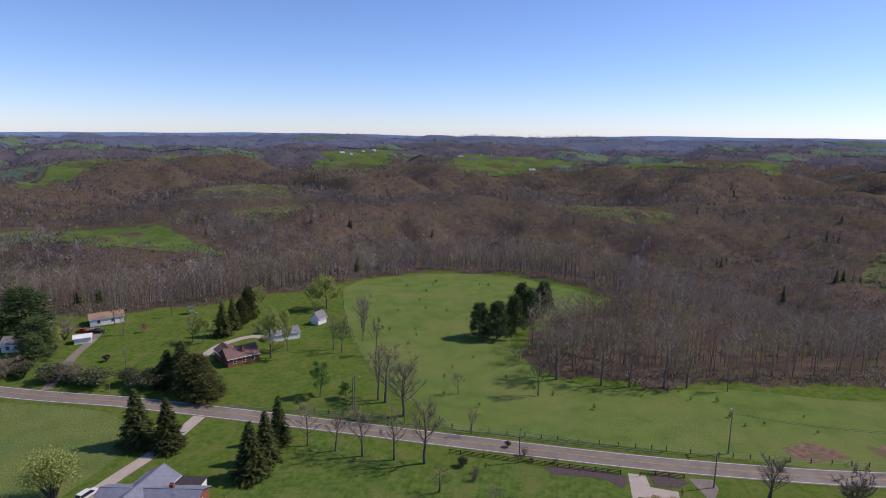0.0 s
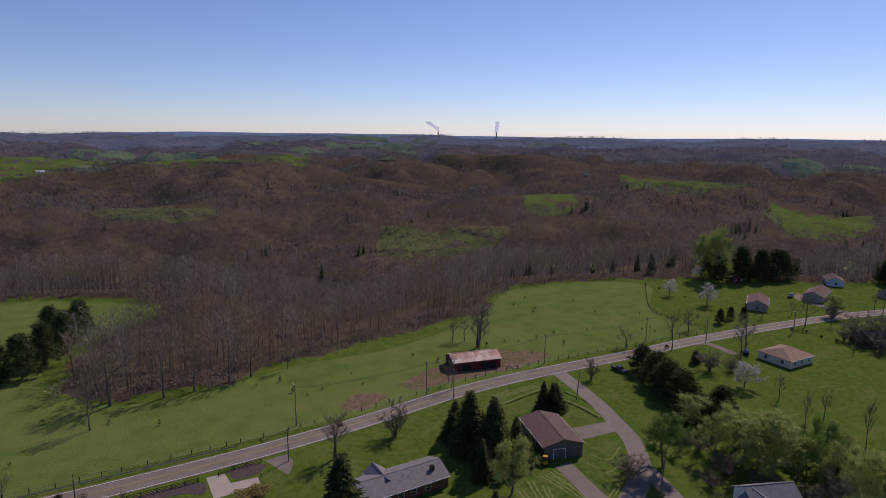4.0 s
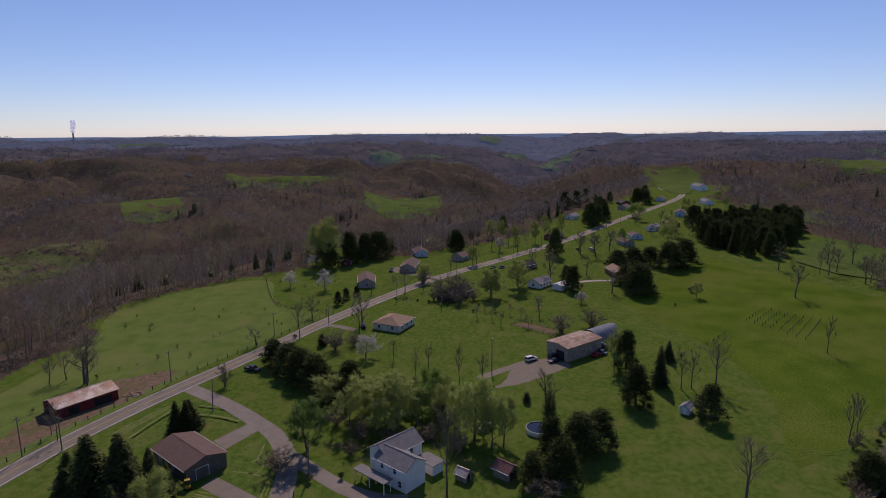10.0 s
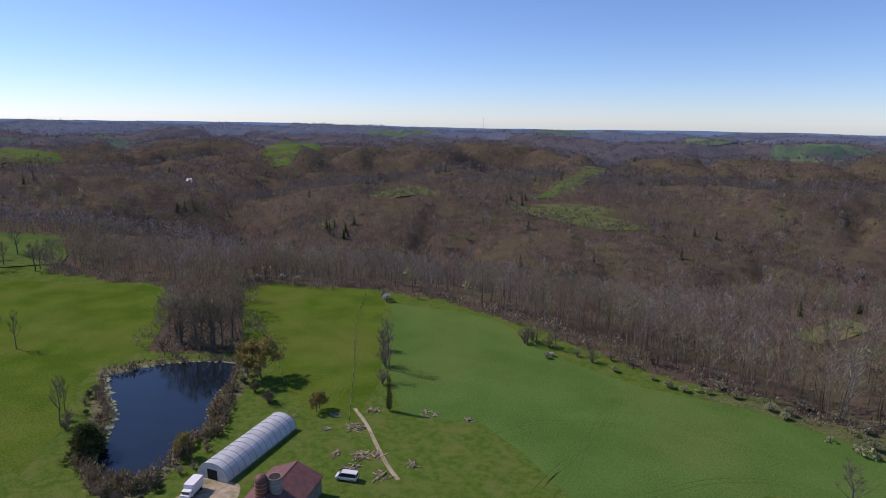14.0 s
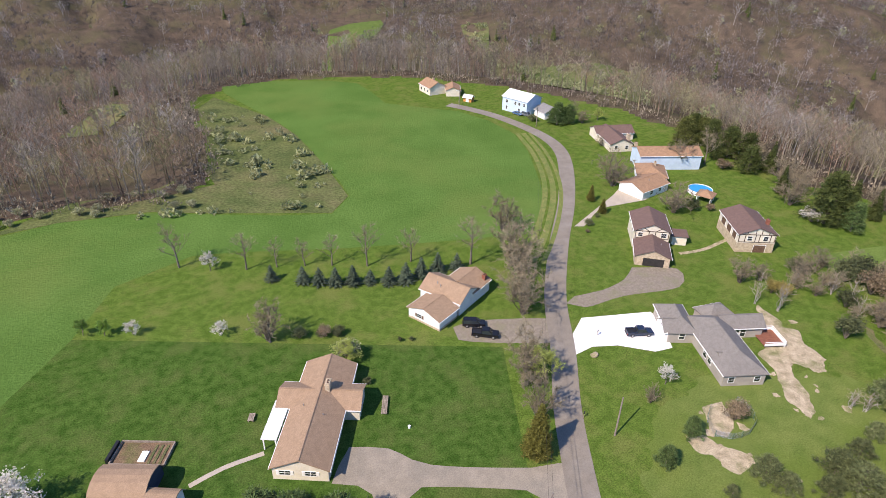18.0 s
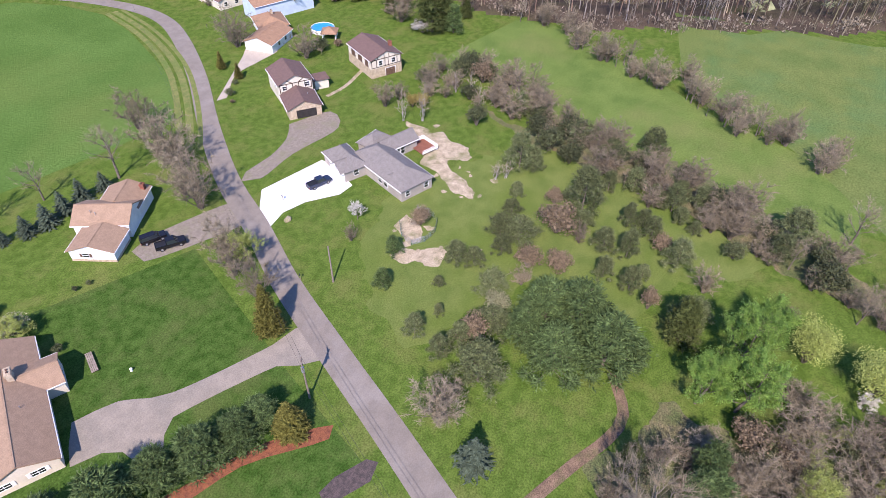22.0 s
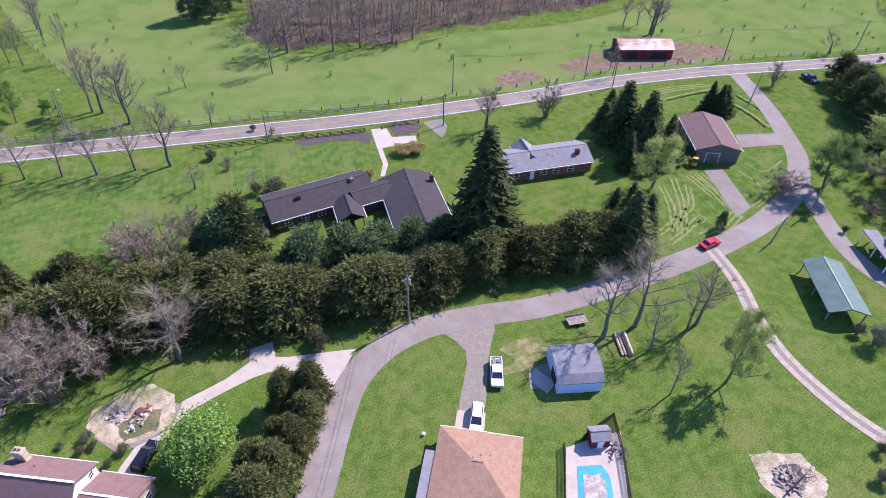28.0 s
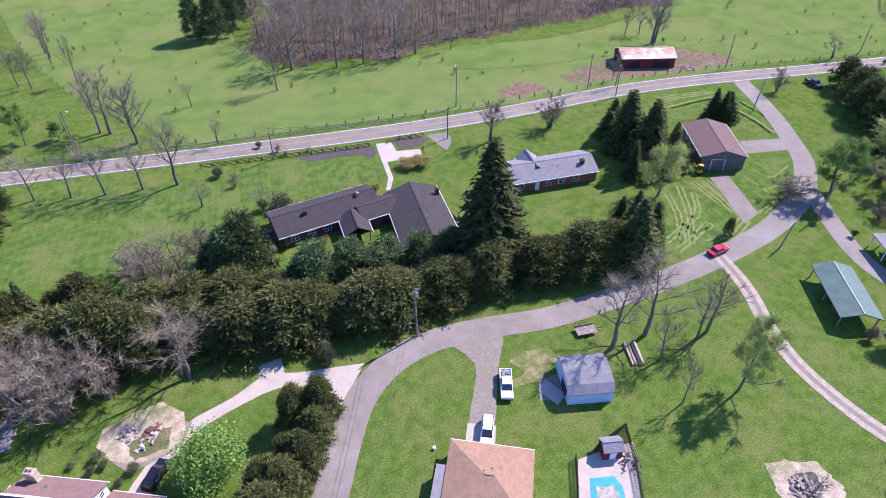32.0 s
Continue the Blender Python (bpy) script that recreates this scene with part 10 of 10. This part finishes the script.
band(((-40, 100), (-34, 99), (-27, 97), (-20, 94), (-13, 90)), 3.4, 1.2, ("spruce", "hemlock", "spruce"), 7.0, 11.0, 1.3)
band(((-35, 81), (-30, 80), (-24.5, 83), (-20, 85)), 3.4, 1.4, ("bare", "bareround"), 5.0, 8.0)
band(((5, 131), (7.6, 125)), 3.0, 1.0, ("bush", "bareround"), 1.8, 3.2)
band(((16.7, 140), (24, 134), (27, 135)), 3.5, 1.0, ("bush", "bareround"), 1.6, 3.0)
fill(((519, -100), (447, -82), (419, -90), (396, -104), (398, -119), (444, -148), (540, -180)), 8.5, ("darkpine", "spruce", "darkpine"), 13, 18, 1.1)
for x, y in along(((430, 60), (500, 20), (590, -5), (690, -45)), 14, hedge):
    plant(hedge.choice(("bare", "leafylight", "pine", "bare")), x, y + hedge.uniform(-6, 30), hedge.uniform(7, 13), 1.2)
for x, y in along(((420, -10), (470, -55), (560, -80), (640, -110), (720, -150)), 14, hedge):
    plant(hedge.choice(("bare", "leafylight", "bare", "leafy")), x, y - hedge.uniform(0, 30), hedge.uniform(6, 11), 1.2)

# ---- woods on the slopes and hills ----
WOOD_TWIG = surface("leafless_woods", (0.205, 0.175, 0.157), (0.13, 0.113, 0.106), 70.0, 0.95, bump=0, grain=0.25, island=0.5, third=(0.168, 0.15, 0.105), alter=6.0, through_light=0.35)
# WOOD_TWIG again but lighter, with sunlight put into the colour
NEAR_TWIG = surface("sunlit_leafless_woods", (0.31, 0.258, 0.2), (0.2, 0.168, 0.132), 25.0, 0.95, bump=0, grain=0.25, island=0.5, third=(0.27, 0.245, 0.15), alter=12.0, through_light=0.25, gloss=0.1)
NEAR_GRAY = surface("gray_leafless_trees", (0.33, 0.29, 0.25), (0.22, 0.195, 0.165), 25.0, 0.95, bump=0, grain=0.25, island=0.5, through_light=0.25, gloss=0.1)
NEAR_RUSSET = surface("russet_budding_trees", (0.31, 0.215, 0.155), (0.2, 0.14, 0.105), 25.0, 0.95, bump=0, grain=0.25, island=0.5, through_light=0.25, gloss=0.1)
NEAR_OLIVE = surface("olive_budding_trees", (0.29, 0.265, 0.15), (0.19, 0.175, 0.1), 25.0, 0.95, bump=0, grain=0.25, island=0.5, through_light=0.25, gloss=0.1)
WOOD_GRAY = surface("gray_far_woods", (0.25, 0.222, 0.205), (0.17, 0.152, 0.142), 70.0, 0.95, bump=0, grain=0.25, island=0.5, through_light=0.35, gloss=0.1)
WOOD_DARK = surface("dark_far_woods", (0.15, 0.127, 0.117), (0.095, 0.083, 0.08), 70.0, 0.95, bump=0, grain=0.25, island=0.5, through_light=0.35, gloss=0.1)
SCRUB_LEAF = surface("scrub_leaves", (0.36, 0.37, 0.2), (0.24, 0.26, 0.13), 20.0, 0.9, bump=0, grain=0.2, island=0.35, through_light=0.35, gloss=0.1)


def wild_tree(rng, limbs, twigs, height=15.0, spread=3.6, trunk=0.17, limb=0.1, twig=0.07):
    """Triangles of one leafless woodland tree, simple enough to stand by the thousand."""
    tris = []

    def spike(p, q, w):
        way = q - p
        side = np.cross(way, rng.normal(size=3))
        side = side / (np.linalg.norm(side) + 1e-9) * w
        tris.append([p - side, p + side, q])

    top = np.array([rng.normal() * 0.5, rng.normal() * 0.5, height])
    for a in (0.0, 1.57):
        side = np.array([math.cos(a), math.sin(a), 0]) * trunk
        tris.append([-side + [0, 0, -1], side + [0, 0, -1], top])
    ends = []
    for i in range(limbs):
        u = 0.3 + 0.65 * (i + rng.random()) / limbs
        turn = i * 2.4 + rng.random()
        p = top * u
        reach = spread * (1.25 - u) * rng.uniform(0.7, 1.2)
        q = p + np.array([math.cos(turn) * reach, math.sin(turn) * reach, reach * rng.uniform(0.7, 1.3)])
        spike(p, q, limb)
        ends.append((p, q))
    for i in range(twigs):
        p, q = ends[i % len(ends)]
        o = p + (q - p) * rng.uniform(0.35, 1.0)
        spike(o, o + (q - p) / np.linalg.norm(q - p) * 0.9 + rng.normal(size=3) * [0.8, 0.8, 0.6] + [0, 0, 0.5], twig)
    return np.array(tris)


def stand(name, label, spots, patterns, material, rng, low=0.75, high=1.25):
    """One mesh of many trees at the given spots."""
    pick = rng.integers(0, len(patterns), len(spots))
    out = []
    z = terrain(spots[:, 0], spots[:, 1])
    for k, tris in enumerate(patterns):
        sel = pick == k
        n = int(sel.sum())
        a, s = rng.uniform(0, 2 * math.pi, n), rng.uniform(low, high, n)
        c, d = np.cos(a)[:, None, None], np.sin(a)[:, None, None]
        x, y, h = tris[None, :, :, 0], tris[None, :, :, 1], tris[None, :, :, 2]
        s3 = s[:, None, None]
        out.append(np.stack([(x * c - y * d) * s3 + spots[sel, 0][:, None, None], (x * d + y * c) * s3 + spots[sel, 1][:, None, None], h * s3 + z[sel][:, None, None]], -1).reshape(-1, 3))
    v = np.concatenate(out)
    return tagged(new(name, mesh_of(name, v, np.arange(len(v)).reshape(-1, 3), material)), label, "woods", kind="stuff")


def spots_between(r0, r1, step, rng):
    """Jittered spots on the wooded ground between two distances."""
    g = np.arange(-r1, r1, step)
    x, y = np.meshgrid(g, g)
    x, y = (x + rng.uniform(-0.5, 0.5, x.shape) * step).ravel(), (y + rng.uniform(-0.5, 0.5, y.shape) * step).ravel()
    r = np.hypot(x, y)
    keep = (r >= r0) & (r < r1)
    x, y = x[keep], y[keep]
    s = outside(x, y)
    keep = s > 3
    for ring in HILL_FIELDS + HILL_SCRUB:
        keep &= outside(x, y, ring) > 4
    keep &= rng.random(len(x)) < 0.62 + 0.5 * waves(x + 77, y, 180) + 0.3 * (s < 25)
    return np.stack([x[keep], y[keep]], 1)


def seen(spots):
    """Thins the woods far behind the western side, which lies below the ridge's shoulder."""
    bearing = np.degrees(np.arctan2(spots[:, 0], spots[:, 1])) % 360
    keep = 1 - 0.7 * smooth(228, 262, bearing) * smooth(322, 296, bearing)
    return spots[wild.random(len(spots)) < keep]



wild = np.random.default_rng(3)


def crown_haze(rng, twigs, size, wide, high):
    """Triangles of a far-off leafless tree: a trunk and a loose round crown of twig sprays."""
    tris = []
    for a in (0.0, 1.57):
        side = np.array([math.cos(a), math.sin(a), 0]) * 0.14
        tris.append([-side, side, [0, 0, high * 0.8]])
    for i in range(twigs):
        d = rng.normal(size=3)
        d = d / np.linalg.norm(d) * rng.uniform(0.35, 1.0) ** 0.5
        o = np.array([d[0] * wide, d[1] * wide, high * 0.62 + d[2] * high * 0.42])
        way = (d + [0, 0, 0.5]) * size * 2.2
        side = np.cross(way, rng.normal(size=3))
        side = side / (np.linalg.norm(side) + 1e-9) * size * 0.6
        tris.append([o - side, o + side, o + way])
    return np.array(tris)


near_patterns = [wild_tree(wild, 16, 140, height=15.5, trunk=0.19, limb=0.075, twig=0.06, spread=5.0) for i in range(6)]
mid_patterns = [crown_haze(wild, 32, 0.62, 3.6, 12) for i in range(5)]
far_patterns = [crown_haze(wild, 16, 1.5, 6.0, 11) for i in range(4)]
horizon_patterns = [crown_haze(wild, 10, 2.6, 11, 8) for i in range(4)]


def mixed_stand(name, label, spots, patterns, tints):
    """Woods of several kinds of tree, each kind with its own tint, mingled in loose drifts."""
    drift = wild.random(len(spots)) + 0.35 * waves(spots[:, 0], spots[:, 1] + 50, 140)
    cuts_at = np.quantile(drift, np.linspace(0, 1, len(tints) + 1))
    for k, (words, tint) in enumerate(tints):
        sel = (drift >= cuts_at[k]) & (drift <= cuts_at[k + 1])
        stand(name, words + label, spots[sel], patterns, tint, wild)


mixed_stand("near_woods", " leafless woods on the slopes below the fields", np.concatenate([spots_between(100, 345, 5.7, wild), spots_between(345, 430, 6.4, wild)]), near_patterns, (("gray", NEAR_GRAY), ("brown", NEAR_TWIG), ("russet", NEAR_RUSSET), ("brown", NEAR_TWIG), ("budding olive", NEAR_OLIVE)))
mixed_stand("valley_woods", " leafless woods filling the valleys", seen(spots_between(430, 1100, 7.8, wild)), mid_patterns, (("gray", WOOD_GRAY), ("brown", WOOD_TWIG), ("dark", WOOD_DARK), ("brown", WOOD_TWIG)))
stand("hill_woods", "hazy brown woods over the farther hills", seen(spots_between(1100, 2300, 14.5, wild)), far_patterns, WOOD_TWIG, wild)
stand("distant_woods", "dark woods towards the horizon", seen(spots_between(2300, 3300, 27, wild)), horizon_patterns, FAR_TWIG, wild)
stand("distant_woods", "woods at the rim of the view in painted haze", seen(spots_between(3300, 4700, 38, wild)), horizon_patterns, RIM_TWIG, wild)


def wild_conifer(rng, tiers=9, height=13.0):
    """Triangles of a simple dark woodland conifer."""
    tris = []
    for i in range(tiers):
        z, r = height * (0.12 + 0.84 * i / tiers), 2.5 * (1 - i / tiers) + 0.3
        for j in range(8):
            a = j * 0.785 + i + rng.uniform(-0.2, 0.2)
            far = r * rng.uniform(0.75, 1.2)
            e = np.array([math.cos(a) * far, math.sin(a) * far, z - 0.35 * far])
            side = np.array([-math.sin(a), math.cos(a), 0]) * far * 0.42
            tris.append([[0, 0, z + 0.9], e * [0.8, 0.8, 1] + side, e - [0, 0, 0.2]])
            tris.append([[0, 0, z + 0.9], e - [0, 0, 0.2], e * [0.8, 0.8, 1] - side])
    return np.array(tris)


conifers = [wild_conifer(wild) for i in range(3)]
thick = spots_between(330, 1700, 15, wild)
grove = waves(thick[:, 0] + 400, thick[:, 1] - 90, 210) + 0.6 * waves(thick[:, 0], thick[:, 1] + 33, 90)
stand("valley_conifers", "dark green conifers standing in groups among the bare woods", thick[(grove > 0.85) | (wild.random(len(thick)) < 0.012)], conifers, NEEDLE_DARK, wild, 0.7, 1.2)
pale = spots_between(140, 1200, 24, wild)


def leaf_ball(rng, leaves=60):
    tris = []
    for i in range(leaves):
        d = rng.normal(size=3)
        d = d / np.linalg.norm(d) * rng.uniform(0.5, 1.1)
        o = np.array([d[0] * 2.6, d[1] * 2.6, 6.0 + d[2] * 3.2])
        a, b = rng.normal(size=3) * 0.5, rng.normal(size=3) * 0.5
        tris.append([o - a, o + b, o + a])
    return np.array(tris)


stand("budding_wood_trees", "yellow-green budding trees dotted through the woods", pale[wild.random(len(pale)) < 0.28], [leaf_ball(wild) for i in range(3)], SCRUB_LEAF, wild, 0.6, 1.3)
silver = spots_between(120, 900, 26, wild)
stand("pale_wood_trees", "pale gray-barked trees scattered through the brown woods", silver[wild.random(len(silver)) < 0.4], near_patterns, TWIG_GRAY, wild, 0.8, 1.25)


def in_rings(rings, step, rng):
    out = []
    for ring in rings:
        p = np.array(ring)
        (x0, y0), (x1, y1) = p.min(0), p.max(0)
        n = int((x1 - x0) * (y1 - y0) / step ** 2)
        x, y = rng.uniform(x0, x1, n), rng.uniform(y0, y1, n)
        out.append(np.stack([x, y], 1)[outside(x, y, ring) < -2])
    return np.concatenate(out)


def scrub_clump(rng, leaves=38):
    tris = []
    for i in range(leaves):
        d = rng.normal(size=3)
        d = d / np.linalg.norm(d) * rng.uniform(0.6, 1.1)
        o = np.array([d[0] * 1.5, d[1] * 1.5, 1.2 + d[2] * 1.2])
        a, b = rng.normal(size=3) * 0.42, rng.normal(size=3) * 0.42
        tris.append([o - a, o + b, o + a])
    return np.array(tris)


clumps = [scrub_clump(wild) for i in range(4)]
stand("hill_scrub_bushes", "pale olive scrub bushes scattered over clearings", in_rings(HILL_SCRUB, 8, wild), clumps, SCRUB_LEAF, wild, 0.6, 1.7)
SLOPE_SCRUB = (((-46, -262), (-66, -238), (-72, -200), (-68, -165), (-50, -155), (-34, -166), (-36, -188), (-42, -225)),)
stand("slope_scrub", "pale olive bushes scattered over the rough slope", in_rings(SLOPE_SCRUB, 6.5, wild), clumps, SCRUB_LEAF, wild, 0.35, 1.5)
EDGE_SCRUB = (((-60, -151), (-10, -172), (40, -190), (30, -182), (-14, -165), (-56, -148)),)
stand("field_edge_scrub", "tangled olive and straw scrub along the field edge", in_rings(EDGE_SCRUB, 2.5, wild), clumps, SCRUB_LEAF, wild, 0.5, 1.2)
REED = surface("brown_reeds", (0.31, 0.25, 0.155), (0.19, 0.15, 0.095), 2.0, 0.95, bump=0, grain=0.25, island=0.35, through_light=0.2, gloss=0.1)
edge = np.random.default_rng(9)
px, py = edge.uniform(100, 195, 9000), edge.uniform(-130, -50, 9000)
po = outside(px, py, POND)
bank = (po > 0.6) & (po < 1.5 + 3.2 * (1 + waves(px, py, 31)) * smooth(0.35, -0.3, (px - 150) / 60 - (py + 90) / 60))
stand("pond_reeds", "brown dead reeds and weeds along the pond's banks", np.stack([px[bank], py[bank]], 1), [crown_haze(edge, 14, 0.3, 0.8, 1.5) for i in range(4)], REED, wild, 0.6, 1.5)
ex, ey = edge.uniform(-330, 480, 60000), edge.uniform(-330, 400, 60000)
eo = outside(ex, ey) + 4 * waves(ex, ey, 37)
strip_of = (eo > -1.5) & (eo < 9) & (np.hypot(ex, ey) < 470)
stand("wood_edge_brush", "low tangled brush along the edge of the woods", np.stack([ex[strip_of], ey[strip_of]], 1), [crown_haze(edge, 20, 0.3, 1.5, 2.6) for i in range(4)], NEAR_TWIG, wild, 0.5, 1.5)
SAPLING_RING = ((-30, 170), (20, 158), (80, 146), (150, 132), (180, 150), (182, 176), (120, 174), (64, 172), (36, 180), (20, 200), (28, 226), (60, 262), (60, 300), (0, 325), (-38, 300), (-36, 230))

PASTURE_EAST = ((150, 132), (200, 118), (285, 92), (300, 140), (270, 175), (225, 190), (186, 172))
seedling = random.Random(8)


def sapling_shape(rng):
    crown = Shape()
    crown.bar(Vector((0, 0, -0.1)), Vector((0, 0, 0.7)), 0.04, 0.015, 4)
    for i in range(46):
        d = Vector((rng.gauss(0, 0.22), rng.gauss(0, 0.22), rng.uniform(0.25, 1.15)))
        crown.leaf(d, 0.13 * rng.uniform(0.6, 1.2), rng)
    return crown


saplings = [sapling_shape(seedling).mesh("sapling", NEEDLE_DARK) for i in range(3)]
for ring, count in ((SAPLING_RING, 160), (PASTURE_EAST, 60)):
    p = np.array(ring)
    (x0, y0), (x1, y1) = p.min(0), p.max(0)
    for i in range(count):
        x, y = seedling.uniform(x0, x1), seedling.uniform(y0, y1)
        if float(outside(x, y, ring)) > -2:
            continue
        ob = tagged(new("sapling", seedling.choice(saplings)), "small young sapling in the pasture", "sapling", "saplings in the pasture")
        ob.matrix_basis = pose(x, y, float(terrain(x, y)), 0, 0, seedling.uniform(0, 360)) @ Matrix.Scale(seedling.uniform(0.8, 1.7), 4)

# ---- the rim of the view: hazy hills, far farms, power station ----
rim = np.arange(721) * math.pi / 360
# upright strips whose blue colour and emission paint in the haze
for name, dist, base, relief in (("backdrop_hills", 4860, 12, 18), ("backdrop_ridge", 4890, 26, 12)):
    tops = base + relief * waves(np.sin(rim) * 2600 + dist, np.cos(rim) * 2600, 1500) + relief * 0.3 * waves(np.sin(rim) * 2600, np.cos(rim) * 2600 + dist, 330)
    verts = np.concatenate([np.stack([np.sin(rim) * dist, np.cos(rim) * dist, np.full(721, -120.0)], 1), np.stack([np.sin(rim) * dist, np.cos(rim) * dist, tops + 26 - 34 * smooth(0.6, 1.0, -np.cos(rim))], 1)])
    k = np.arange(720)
    tagged(new(name, mesh_of(name, verts, np.stack([k, k + 1, k + 722, k + 721], 1), HAZE)), "hills along the horizon in painted blue haze", "hills", kind="structure")
FARMS = ((30, 2289), (173, 2788), (233, 1850), (-554, 2075), (-384, 2300), (570, 2492), (-326, 2490), (1495, 1033), (1232, 1261), (1037, -723), (509, -1757), (-726, -1344), (-108, -1417))
farmer = random.Random(4)
for x, y in FARMS:
    for k in range(2 if y > 1800 else 1):
        building("farmhouse", "small white farmhouse on a far hill", "house", [wing(x + k * 34 + farmer.uniform(-6, 6), y + farmer.uniform(-14, 14), farmer.uniform(0, 180), farmer.uniform(11, 22), 9, 4.5, 8, farmer.choice((WHITE_WALL, WHITE_WALL, CREAM_WALL)), farmer.choice((GRAY_ROOF, WHITE_ROOF)), cap=False, gutter=False, openings=row("S", (0,), 1.5, 3, 2))], "far farmhouses")
for bearing in (41.3, 46.7):
    x, y = 4560 * math.sin(radians(bearing)), 4560 * math.cos(radians(bearing))
    z = float(terrain(x, y))
    stack = thing("chimney_stack", "tall pale power station chimney on the skyline", "chimney", x, y, z, 0, "power station chimneys")
    bm = bmesh.new()
    tube(bm, ((0, 0, -5), (0, 0, 60)), 6, 4)
    part("shaft", bm, CONCRETE, stack)
STEAM = surface("white_steam", (0.85, 0.85, 0.86), (0.75, 0.75, 0.77), 30.0, 1.0, bump=0, grain=0.1, through_light=0.5)
# added emission stands in for sunlight scattered through the steam
paint_glow(STEAM, (0.55, 0.56, 0.6))
puffs = random.Random(6)
for bearing, lean in ((41.3, -1), (46.7, 0.15)):
    plume = thing("steam_plume", "white plume of steam over a far chimney", "steam", 4560 * math.sin(radians(bearing)), 4560 * math.cos(radians(bearing)), 84, -bearing, "power station chimneys")
    bm = bmesh.new()
    for k in range(16):
        u = k / 15
        ball = bmesh.ops.create_icosphere(bm, subdivisions=2, radius=7 + 9 * u * puffs.uniform(0.6, 1.2))
        bmesh.ops.translate(bm, verts=ball["verts"], vec=(lean * 75 * u ** 1.4 + puffs.gauss(0, 4), puffs.gauss(0, 4), 62 * u ** 0.8 + puffs.gauss(0, 3)))
    part("cloud", bm, STEAM, plume)
x, y = 3900 * math.sin(radians(151.8)), 3900 * math.cos(radians(151.8))
mast = thing("radio_mast", "thin gray lattice radio mast on the skyline", "mast", x, y, float(terrain(x, y)))
bm = bmesh.new()
tube(bm, ((0, 0, -2), (0, 0, 95)), 1.6, 0.9)
part("shaft", bm, GALVANISED, mast)
for k in range(3):
    a = k * 2.094
    bm = bmesh.new()
    tube(bm, ((math.cos(a) * 55, math.sin(a) * 55, -4), (0, 0, 80)), 0.15, 0.15)
    part("guy_wire", bm, GALVANISED, mast)
